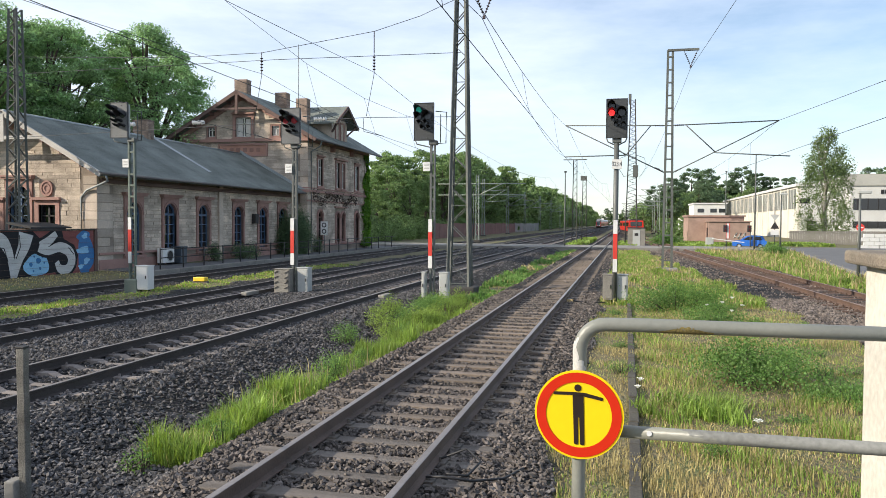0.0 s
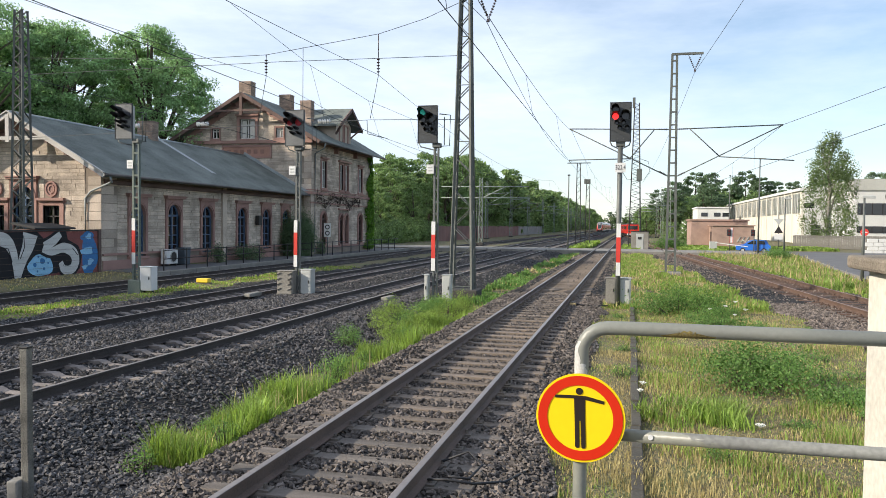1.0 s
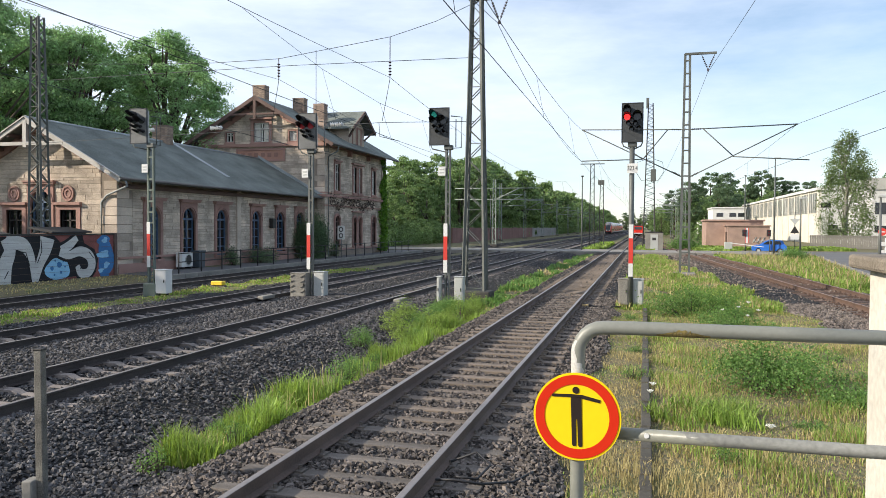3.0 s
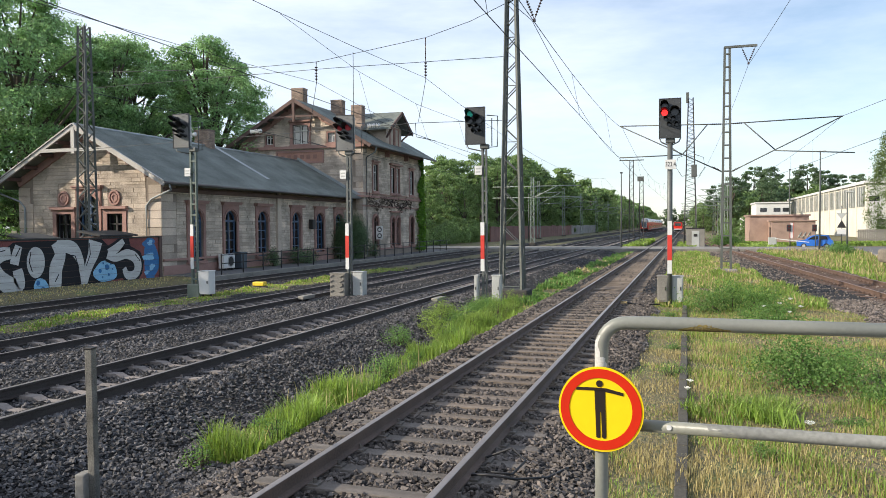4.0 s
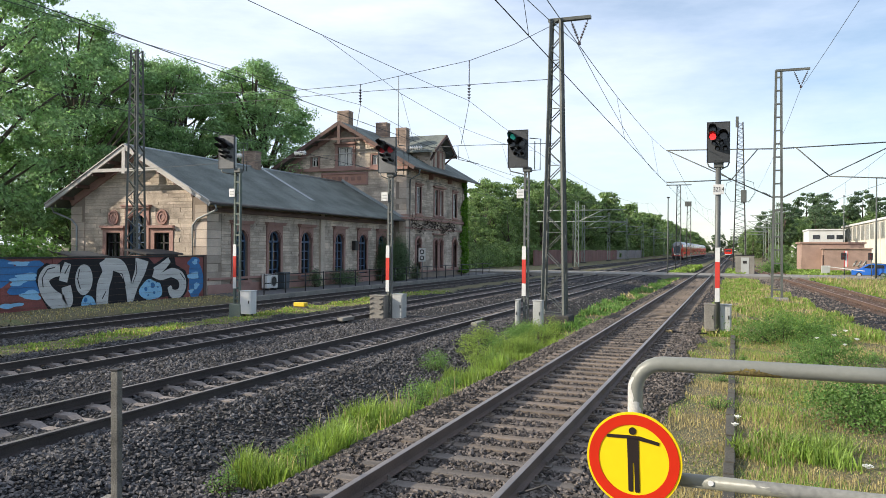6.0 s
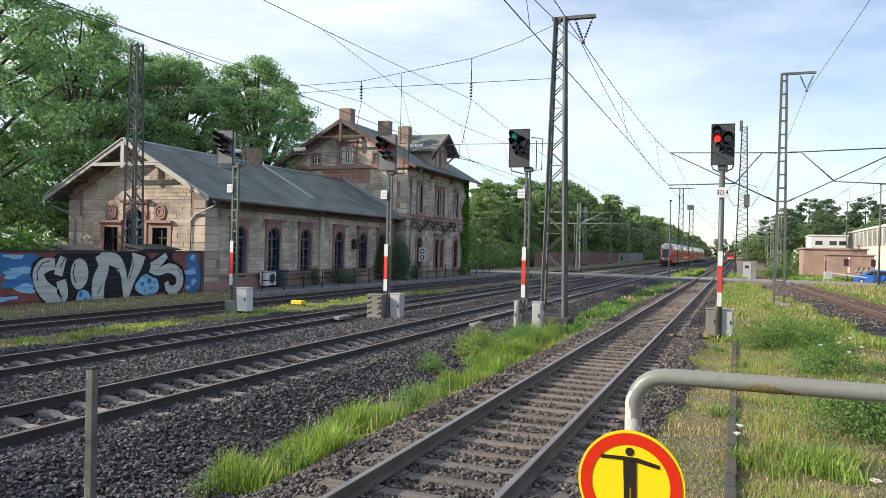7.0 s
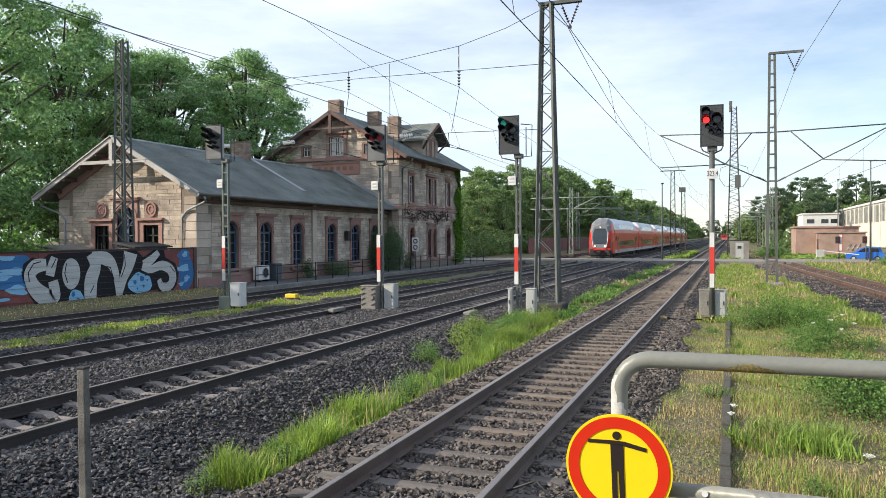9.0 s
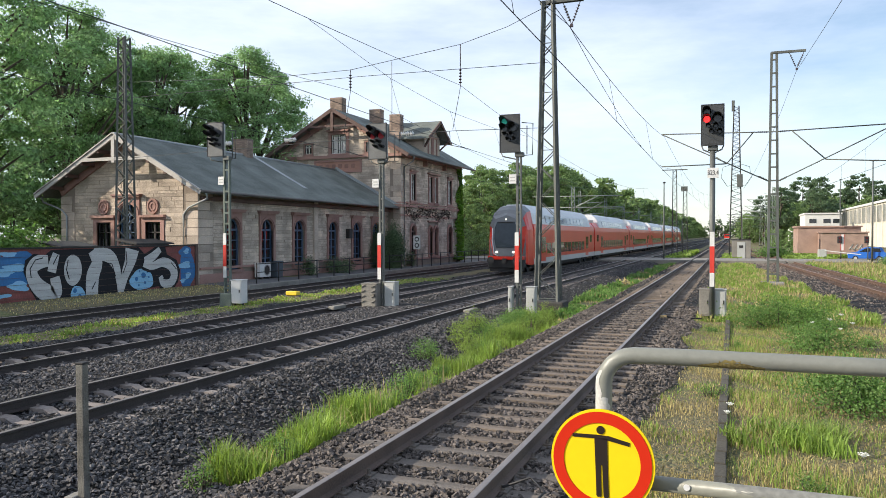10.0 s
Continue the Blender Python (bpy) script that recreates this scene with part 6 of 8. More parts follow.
        part("red_lip", box(-1.2, 1.2, y0 + 0.02, y0 + 0.5, 0.92, 1.16, bev=0.03), M_TRAINRED, cab)
        for x in (-0.87, 0.87):
            part("buffer", tube([(x, y0 + 0.3, 0.98 - 0.1), (x, y0 - 0.35, 0.98 - 0.1), (x, y0 - 0.36, 0.88), (x, y0 - 0.42, 0.88)], [0.1, 0.1, 0.24, 0.24], sides=12), M_TRAINDARK, cab)
        part("coupler", box(-0.12, 0.12, y0 - 0.25, y0 + 0.3, 0.75, 1.0), M_TRAINDARK, cab)
        part("snow_plough", box(-1.1, 1.1, y0 + 0.25, y0 + 0.5, 0.14, 0.4), M_TRAINDARK, cab)


def build_regional_train():
    t = thing("double_deck_train", "red double-deck regional train with white roofs", "train", pose(TRACKS[2][0], 449.5, TRACKS[2][1]))
    for k in range(6):
        coach(t, k * 26.8, 26.8, front=(k == 0), end=(k == 5))
    return t


def build_railcar():
    t = thing("red_railcar", "red suburban railcar set leaving along the line", "train", pose(2.0, 155, -0.05))
    for k in range(3):
        c = new("coach")
        c.parent = t
        y0, y1 = k * 18.0, k * 18.0 + 17.6
        part("body", prism([(-1.42, 0.8), (-1.48, 1.6), (-1.38, 3.0), (1.38, 3.0), (1.48, 1.6), (1.42, 0.8)], "y", y0, y1), M_TRAINRED, c)
        part("roof", prism([(-1.38, 3.0), (-0.9, 3.3), (0.9, 3.3), (1.38, 3.0)], "y", y0 + 0.1, y1), M_TRAINDARK, c)
        for s in (-1, 1):
            q = y0 + 1.0
            while q < y1 - 2:
                part("window", box(min(s * 1.44, s * 1.475), max(s * 1.44, s * 1.475), q, q + 1.6, 1.75, 2.6), M_TRAINGLASS, c)
                q += 2.1
        part("underframe", box(-1.1, 1.1, y0 + 0.5, y1 - 0.5, 0.25, 0.8), M_TRAINDARK, c)
        if k == 0:
            part("windscreen", box(-1.15, 1.15, y0 - 0.03, y0 + 0.05, 1.8, 2.75, bev=0.03), M_TRAINGLASS, c)
            tl = glow_mat("tail_light_red", (1.0, 0.05, 0.03), 2.0)
            for x in (-1.0, 1.0):
                part("tail_light", box(x - 0.1, x + 0.1, y0 - 0.04, y0 + 0.05, 1.1, 1.25), tl, c)
            part("bumper", box(-1.3, 1.3, y0 - 0.1, y0 + 0.3, 0.4, 0.8, bev=0.05), M_TRAINGREY, c)
    return t


TRAIN = build_regional_train()
RAILCAR = build_railcar()


def motions():
    """The regional train runs in at close to 40 m/s; the railcar runs out over the points."""
    walk(TRAIN, [(t, pose(TRACKS[2][0], y, TRACKS[2][1])) for t, y in ((0.0, 397.0), (2.0, 337.0), (4.0, 273.0), (6.0, 203.5), (8.0, 127.0), (9.0, 88.5), (10.0, 49.0))])
    rows = []
    for k in range(11):
        y = 160.0 + 31.0 * k
        xa, xb = float(siding_x(y)), float(siding_x(y + 36))
        rows.append((float(k), pose(xa, y, -0.03, 0, 0, math.degrees(math.atan2(xa - xb, 36.0)))))
    walk(RAILCAR, rows)

# ---- station forecourt, painted wall, buildings beyond ----


def stroke(pts, w, closed=False):
    """Outline of a painted stroke of width w along points, mitred and round enough."""
    pts = [Vector(p) for p in pts]
    left, right = [], []
    n = len(pts)
    for i, p in enumerate(pts):
        a = pts[(i - 1) % n] if closed or i else p
        b = pts[(i + 1) % n] if closed or i < n - 1 else p
        t = (b - a).normalized()
        nn = Vector((-t.y, t.x))
        ext = Vector((0, 0)) if closed else (t * w * 0.25 if i == n - 1 else (-t * w * 0.25 if i == 0 else Vector((0, 0))))
        left.append(p + ext + nn * w / 2)
        right.append(p + ext - nn * w / 2)
    return left, right


def paint_stroke(name, pts, w, x, material, parent, closed=False):
    bm = bmesh.new()
    l, r = stroke(pts, w, closed)
    lv = [bm.verts.new((x, p.x, p.y)) for p in l]
    rv = [bm.verts.new((x, p.x, p.y)) for p in r]
    n = len(lv)
    for i in range(n if closed else n - 1):
        j = (i + 1) % n
        bm.faces.new((lv[i], lv[j], rv[j], rv[i]))
    r2 = bmesh.ops.extrude_face_region(bm, geom=bm.faces[:])
    bmesh.ops.translate(bm, verts=[g for g in r2["geom"] if isinstance(g, bmesh.types.BMVert)], vec=(0.003, 0, 0))
    bmesh.ops.recalc_face_normals(bm, faces=bm.faces[:])
    return part(name, bm, material, parent)


def fat_stroke(name, pts, x, material, parent):
    """A painted stroke through (y, z, width), rounded between its points."""
    p = [Vector(q) for q in pts]
    p = [p[0] * 2 - p[1]] + p + [p[-1] * 2 - p[-2]]
    fine = []
    for i in range(1, len(p) - 2):
        for k in range(5):
            t = k / 5
            fine.append(0.5 * (2 * p[i] + (p[i + 1] - p[i - 1]) * t + (2 * p[i - 1] - 5 * p[i] + 4 * p[i + 1] - p[i + 2]) * t * t + (3 * p[i] - p[i - 1] - 3 * p[i + 1] + p[i + 2]) * t ** 3))
    fine.append(p[-2])
    bm = bmesh.new()
    rows = []
    for i, q in enumerate(fine):
        d = (fine[min(i + 1, len(fine) - 1)] - fine[max(i - 1, 0)]).to_2d().normalized()
        side = Vector((-d.y, d.x)) * q.z / 2
        rows.append([bm.verts.new((x + o, q.x + s * side.x, min(1.875, max(-0.4, q.y + s * side.y)))) for o in (0.0, 0.004) for s in (-1, 1)])
    for a, b in zip(rows, rows[1:]):
        for i, j in ((0, 1), (1, 3), (3, 2), (2, 0)):
            bm.faces.new((a[i], a[j], b[j], b[i]))
    for r in (rows[0], rows[-1]):
        bm.faces.new((r[0], r[1], r[3], r[2]))
    bmesh.ops.recalc_face_normals(bm, faces=bm.faces[:])
    return part(name, bm, material, parent)


def blob(cy, cz, ry, rz, x, material, parent, wob=0.2, n=22, seed=1):
    rnd = random.Random(seed)
    ph = [rnd.uniform(0, 6.28) for _ in range(3)]
    pts = []
    for k in range(n):
        a = 2 * math.pi * k / n
        q = 1 + wob * (math.sin(2 * a + ph[0]) * 0.5 + math.sin(3 * a + ph[1]) * 0.5 + 0.3 * math.sin(5 * a + ph[2]))
        pts.append((cy + ry * q * math.cos(a), min(1.88, max(-0.42, cz + rz * q * math.sin(a)))))
    part("paint_patch", prism(pts, "x", x, x + 0.003), material, parent)


def build_painted_wall():
    w = thing("painted_wall", "low board wall covered in silver and blue sprayed lettering", "wall")
    X = -25.8
    y = -14.0
    while y < 32.9:
        part("board_panel", box(X - 0.14, X, y, min(y + 2.33, 32.9), -0.6, 1.88, bev=0.01), M_GRAFWALL, w)
        y += 2.345
    part("top_rail", box(X - 0.2, X + 0.05, -14, 32.95, 1.885, 1.95), M_IRON, w)
    part("end_post", box(X - 0.2, X + 0.06, 32.9, 33.1, -0.6, 1.97), M_BROWNWOOD, w)
    x = X + 0.002
    for k, (cy, cz, ry, rz) in enumerate(((20.5, 1.3, 1.5, 0.5), (22.3, 1.3, 0.75, 0.55), (18, 0.6, 1.5, 0.7), (22.3, 0.75, 0.7, 0.35), (32.3, 0.6, 0.5, 1.1), (32.2, 1.55, 0.5, 0.3), (14, 1.0, 2, 0.8), (10, 0.9, 2, 0.8))):
        blob(cy, cz, ry, rz, x + 0.0004 * k, M_GRAFBLUE, w, 0.25, seed=k)
    for k, (cy, cz, ry, rz) in enumerate(((32.24, 1.62, 0.2, 0.13), (32.1, 0.92, 0.4, 0.2), (32.35, 0.4, 0.2, 0.16), (31.95, 0.15, 0.2, 0.1), (22.33, 1.18, 0.55, 0.13), (22.0, 1.7, 0.4, 0.1), (21.9, 1.0, 0.4, 0.14), (22.5, 0.45, 0.5, 0.17), (21.6, 0.1, 0.5, 0.1), (20.6, 1.5, 0.5, 0.15), (19.8, 0.8, 0.5, 0.2), (17.5, 1.1, 0.6, 0.2), (15.5, 0.4, 0.6, 0.3))):
        blob(cy, cz, ry, rz, x + 0.0065 + 0.0003 * k, M_GRAFLIGHT, w, 0.35, seed=20 + k)
    black = [(22.72, 1.0), (22.8, 1.45), (23.2, 1.7), (23.7, 1.62), (24.0, 1.82), (24.6, 1.84), (28.9, 1.87), (29.3, 1.55), (30.1, 1.87), (30.7, 1.87), (30.8, 1.5), (31.5, 1.2), (31.75, 0.7), (31.6, 0.1), (31.3, -0.1),
             (30.2, -0.02), (28.3, -0.2), (27.4, -0.32), (25.6, -0.36), (23.4, -0.3), (23.0, 0.3)]
    part("outline_paint", prism(black, "x", x + 0.011, x + 0.0145), M_GRAFBLACK, w)
    for k, (cy, cz, ry, rz) in enumerate(((29.1, 0.35, 0.72, 0.52), (25.35, -0.02, 0.38, 0.3))):
        blob(cy, cz, ry, rz, x + 0.0125, M_GRAFLIGHT, w, 0.12, seed=80 + k)
    for k, (cy, cz, q) in enumerate(((28.75, 0.4, 0.1), (29.2, 0.55, 0.14), (29.3, 0.2, 0.07), (28.9, 0.1, 0.05), (29.55, 0.45, 0.05), (29.45, 0.7, 0.05), (25.2, 0.1, 0.1), (25.45, -0.15, 0.09), (28.95, 0.75, 0.05))):
        blob(cy, cz, q, q, x + 0.016, M_GRAFBLUE, w, 0.1, seed=40 + k)
    letters = [
        [(23.86, 1.4, 0.46), (23.35, 1.33, 0.58), (23.07, 1.0, 0.52), (23.28, 0.5, 0.62), (23.75, 0.12, 0.72), (24.2, 0.06, 0.6), (24.24, 0.38, 0.52), (24.17, 0.72, 0.46)],
        [(24.26, 1.68, 0.34), (24.12, 1.3, 0.42), (24.02, 0.93, 0.42)],
        [(26.15, 1.78, 0.5), (26.4, 1.26, 0.6), (26.15, 0.63, 0.7), (26.1, -0.2, 0.64)],
        [(26.2, 1.66, 0.5), (27.05, 1.52, 0.6), (27.46, 1.1, 0.45), (27.64, 0.49, 0.34), (27.72, -0.15, 0.26)],
        [(28.49, 1.78, 0.85), (28.35, 1.24, 0.66), (28.03, 0.62, 0.46), (27.77, -0.18, 0.26)],
        [(30.32, 1.76, 0.3), (29.83, 1.42, 0.42), (29.3, 1.2, 0.4)],
        [(29.22, 1.14, 0.4), (29.75, 0.96, 0.36), (30.49, 1.12, 0.46), (31.12, 0.9, 0.52), (31.3, 0.46, 0.5), (31.05, 0.1, 0.44), (30.55, 0.1, 0.4), (30.32, 0.45, 0.27)],
    ]
    for pts in letters[5:]:
        fat_stroke("outline_stroke", [(a, b, q + 0.26) for a, b, q in pts], x + 0.018, M_GRAFBLACK, w)
    for k, pts in enumerate(letters):
        fat_stroke("letter_stroke", pts, x + 0.0225 + 0.0006 * k, M_GRAFSILVER, w)
    blob(25.1, 0.97, 0.46, 0.66, x + 0.023, M_GRAFSILVER, w, 0.02, seed=90)
    for pts in ([(23.05, 0.75), (23.0, 1.1), (23.25, 1.45), (23.6, 1.52)], [(24.85, 1.4), (24.76, 1.0), (24.9, 0.6)], [(26.75, 1.25), (27.25, 1.15), (27.45, 0.6)], [(30.5, 0.75), (30.65, 0.45), (30.5, 0.3)], [(31.1, 1.08), (31.45, 0.75)], [(28.1, 1.7), (28.15, 1.2), (27.9, 0.7)], [(24.32, 1.6), (24.1, 1.25)], [(26.3, 0.4), (26.1, 0.1)]):
        paint_stroke("shade_stroke", pts, 0.045, x + 0.028, M_GRAFBLACK, w)
    # thin raised dark strips stand in for the shadow gaps between planks
    for k in range(8):
        part("board_seam", box(X, X + 0.033, -13.9, 32.88, -0.32 + 0.27 * k, -0.312 + 0.27 * k), M_BROWNWOOD, w)
    # flat felt-covered shed roofs behind the wall
    for y0, y1, z in ((24.7, 26.7, 2.02), (29.0, 31.6, 2.10)):
        r = thing("shed_roof", "low grey felt shed roof behind the painted wall", "roof")
        part("roof_sheet", prism([(-27.3, z + 0.16), (-26.0, z - 0.05), (-26.0, z - 0.12), (-27.3, z + 0.09)], "y", y0, y1), M_TRAINDARK, r)
        part("support", box(-27.2, -26.2, y0 + 0.15, y1 - 0.15, -0.3, z - 0.12), M_BROWNWOOD, r)


def build_forecourt():
    f = thing("platform_strip", "low paved strip in front of the station", "pavement", kind="structure")
    y = 33.5
    while y < 78:
        part("edge_stone", box(-23.15, -22.9, y, y + 1.18, -0.6, -0.12, bev=0.015), M_CONC, f)
        y += 1.2
    part("paving", box(-26.2, -23.15, 33.5, 78, -0.6, -0.14), M_ASPHALT, f)
    fe = thing("iron_fence", "dark iron post-and-rail fence before the station", "fence")
    y = 35.0
    while y < 76:
        part("post", tube([(-23.5, y, -0.3), (-23.5, y, 0.95)], 0.035, sides=6), M_IRON, fe)
        y += 2.1
    for z in (0.9, 0.45):
        part("rail", tube([(-23.5, 35.0, z), (-23.5, 76, z)], 0.028, sides=6), M_IRON, fe)
    a = thing("air_conditioner", "white outdoor air-conditioning unit beside the wall", "air conditioner", pose(-25.75, 38.9, -0.14))
    part("body", box(-0.2, 0.2, -0.55, 0.55, 0.12, 0.95, bev=0.02), M_WHITE, a)
    ci = lambda q: [(0.12 + q * math.cos(k * math.pi / 12), 0.52 + q * math.sin(k * math.pi / 12)) for k in range(24)]
    part("fan_ring", ring(ci(0.33), ci(0.28), "x", 0.195, 0.23), M_GREYBOX, a)
    part("fan", prism(ci(0.28), "x", 0.19, 0.205), M_IRON, a)
    for k in (-0.4, 0.4):
        part("foot", box(-0.2, 0.2, k - 0.05, k + 0.05, -0.2, 0.12), M_IRON, a)
    b = thing("waste_bin", "dark blue-grey wheeled bin beside the wall", "bin", pose(-25.7, 40.2, -0.14))
    part("body", prism([(-0.28, 0.05), (0.28, 0.05), (0.33, 0.95), (-0.33, 0.95)], "x", -0.3, 0.3), mat("bin_plastic", (0.06, 0.08, 0.10), 0.5, 0.2, 3, 0.05), b)
    part("lid", box(-0.33, 0.33, -0.36, 0.36, 0.95, 1.02, bev=0.02), mat("bin_plastic", (0.06, 0.08, 0.10)), b)
    part("wheel", tube([(-0.25, -0.3, 0.03), (-0.25, 0.3, 0.03)], 0.09), M_BLACK, b)
    p = thing("track_sign", "white board with two dark rings on a post", "sign", pose(-23.9, 58.0, -0.2))
    part("post", tube([(0, 0, -0.2), (0, 0, 2.0)], 0.04), M_GALV, p)
    part("board", box(-0.3, 0.3, -0.06, -0.04, 1.5, 2.6), M_WHITE, p)
    for z in (1.8, 2.3):
        ci2 = lambda q: [(q * math.cos(k * math.pi / 10), z + q * math.sin(k * math.pi / 10)) for k in range(20)]
        part("ring_mark", ring(ci2(0.2), ci2(0.12), "y", -0.07, -0.062), M_BLACK, p)
    # far board fence along the wood
    g = thing("board_fence", "faded red-brown board fence along the wood", "fence")
    y = 112.0
    k = 0
    fm = [mat("fence_red", (0.24, 0.13, 0.11), 0.9, 0.4, 1, 0.2), mat("fence_grey", (0.33, 0.32, 0.30), 0.9, 0.4, 1, 0.2)]
    while y < 250:
        part("fence_panel", box(-28.3, -28.1, y, y + 2.4, -0.3, 2.2 + random.uniform(-0.1, 0.1)), fm[0 if y < 195 else 1], g)
        y += 2.5


def build_right_side():
    h = thing("brick_hut", "flat-roofed reddish brick railway hut", "building")
    part("wall", box(7.9, 15.0, 108, 116, -0.3, 3.35), M_HUT, h)
    part("roof", box(7.7, 15.2, 107.8, 116.2, 3.35, 3.55), M_HUT, h)
    part("annex_wall", box(10.2, 15.2, 104, 108, -0.3, 2.65), M_HUT, h)
    part("annex_roof", box(10.05, 15.35, 103.85, 108, 2.65, 2.8), M_HUT, h)
    part("door", box(10.14, 10.2, 105.2, 106.3, -0.2, 1.9), M_BROWNWOOD, h)
    for k in range(3):
        part("sprayed_mark", tube([(13.2 + 0.5 * k, 103.96, 0.6), (13.6 + 0.5 * k, 103.96, 1.3), (13.3 + 0.6 * k, 103.96, 0.9), (13.9 + 0.5 * k, 103.96, 0.5)], 0.05, sides=4), M_GREYBOX, h)
    w = thing("white_block", "white flat-roofed building with small dark windows", "building")
    part("wall", box(12.9, 19.0, 160, 172, -0.3, 6.3), M_WHITEWALL, w)
    part("roof", box(12.7, 19.2, 159.8, 172.2, 6.3, 6.55), M_WHITEWALL, w)
    part("wing", box(10.7, 12.9, 160, 172, -0.3, 3.6), M_WHITEWALL, w)
    for x in (14.2, 16.6, 18.2):
        for z in (3.2, 4.9):
            part("window", box(x - 0.6, x + 0.6, 159.94, 160.02, z - 0.25, z + 0.5), M_GLASS, w)
    a = thing("factory_hall", "long cream factory hall with a glazed upper band", "building")
    part("side_wall", box(30.0, 30.5, 150, 270, -0.3, 9.3), M_HALL, a)
    part("end_wall", box(30.5, 62, 150, 150.5, -0.3, 9.3), M_WHITEWALL, a)
    part("far_wall", box(30.5, 62, 269.5, 270, -0.3, 9.3), M_HALL, a)
    part("back_wall", box(61.5, 62, 150.5, 269.5, -0.3, 9.3), M_HALL, a)
    part("roof", prism([(29.6, 9.3), (29.6, 9.8), (46, 11.2), (62.4, 9.8), (62.4, 9.3)], "y", 149.6, 270.4), M_WHITEWALL, a)
    y = 151.5
    while y < 268:
        win = part("glazed_bay", box(29.9, 30.0, y, y + 6.0, 5.3, 8.9), M_HALLGLASS, a)
        for k in range(1, 4):
            part("glazing_bar", box(29.86, 29.9, y + 1.5 * k - 0.06, y + 1.5 * k + 0.06, 5.3, 8.9), M_WHITEWIN, win)
        part("pier", box(29.8, 30.0, y + 6.05, y + 6.95, -0.3, 9.3), M_HALL, a)
        y += 7.0
    for x, z in ((32.4, 2.6), (32.4, 1.2), (31.2, 6.6)):
        part("window", box(x - 0.8, x + 0.8, 149.94, 150.01, z - 0.4, z + 0.5), M_GLASS, a)
    o = thing("office_building", "white office building with dark window bands", "building")
    part("wall", box(32.2, 60, 125, 140, -0.3, 8.2), M_WHITEWALL, o)
    part("parapet", box(32.0, 60.2, 124.8, 140.2, 8.2, 9.9), mat("grey_parapet", (0.42, 0.42, 0.38), 0.9, 0.2, 1, 0.1), o)
    for z0, z1 in ((4.6, 6.3), (1.9, 2.9)):
        part("window_band", box(32.6, 60, 124.93, 125.02, z0, z1), M_GLASS, o)
        x = 33.2
        while x < 60:
            part("window_post", box(x - 0.06, x + 0.06, 124.9, 124.94, z0, z1), M_IRON, o)
            x += 1.4
    for k in range(5):
        part("name_bar", box(36.3 + 0.55 * k, 36.7 + 0.55 * k, 124.9, 124.98, 7.0, 7.6), M_BLACK, o)
    f = thing("palisade_fence", "grey palisade fence in front of the factory", "fence")
    me = bpy.data.meshes.new("pale")
    bm = box(-0.09, 0.09, -0.02, 0.02, 0, 1.75)
    bm.to_mesh(me)
    bm.free()
    me.materials.append(M_CONC)
    for k in range(150):
        share("pale", me, f, pose(21.2 + 0.2 * k, 110.5 - 0.03 * k, -0.2))
    for z in (0.3, 1.3):
        part("rail", beam((21.0, 110.6, z), (51.2, 106.1, z), 0.06), M_GALV, f)
    lw = thing("garden_wall", "low pale block wall beside the road", "wall")
    for r in range(4):
        for k in range(9):
            part("block", box(24.6 + 1.05 * k + 0.5 * (r % 2), 25.6 + 1.05 * k + 0.5 * (r % 2), 92, 92.4, -0.25 + 0.42 * r, 0.15 + 0.42 * r, bev=0.02), M_WHITEWALL, lw)
    # small blue car
    c = thing("parked_car", "small blue hatchback parked at the crossing", "car", pose(13.7, 94.5, -0.42, 0, 0, 176) @ Matrix.Scale(0.9, 4))
    part("body", prism([(-2.0, 0.3), (2.0, 0.3), (2.05, 0.75), (1.95, 0.95), (1.0, 1.05), (-1.75, 1.1), (-2.05, 0.95), (-2.08, 0.5)][::-1], "y", -0.85, 0.85), M_CARBLUE, c)
    part("cabin", prism([(-1.85, 1.05), (-1.55, 1.62), (-0.2, 1.68), (0.35, 1.55), (1.15, 1.02)][::-1], "y", -0.72, 0.72), M_CARBLUE, c)
    for s in (-1, 1):
        part("side_window", prism([(-1.45, 1.1), (-1.3, 1.52), (-0.45, 1.56), (-0.45, 1.1)][::-1], "y", min(s * 0.70, s * 0.735), max(s * 0.70, s * 0.735)), M_TRAINGLASS, c)
        part("side_window", prism([(-0.35, 1.1), (-0.35, 1.56), (0.2, 1.5), (0.8, 1.1)][::-1], "y", min(s * 0.70, s * 0.735), max(s * 0.70, s * 0.735)), M_TRAINGLASS, c)
        for x in (-1.25, 1.25):
            wbm = bmesh.new()
            bmesh.ops.create_cone(wbm, cap_ends=True, segments=18, radius1=0.31, radius2=0.31, depth=0.2, matrix=Matrix.Translation((x, s * 0.78, 0.31)) @ Matrix.Rotation(math.pi / 2, 4, "X"))
            wh = part("wheel", wbm, M_BLACK, c)
            rbm = bmesh.new()
            bmesh.ops.create_cone(rbm, cap_ends=True, segments=14, radius1=0.19, radius2=0.19, depth=0.03, matrix=Matrix.Translation((x, s * 0.89, 0.31)) @ Matrix.Rotation(math.pi / 2, 4, "X"))
            part("rim", rbm, M_GREYBOX, wh)
    part("headlight", box(1.9, 2.06, -0.7, -0.4, 0.7, 0.85), M_WHITE, c)
    part("tail_light", box(-2.1, -2.0, -0.75, -0.5, 0.75, 0.95), M_RED, c)
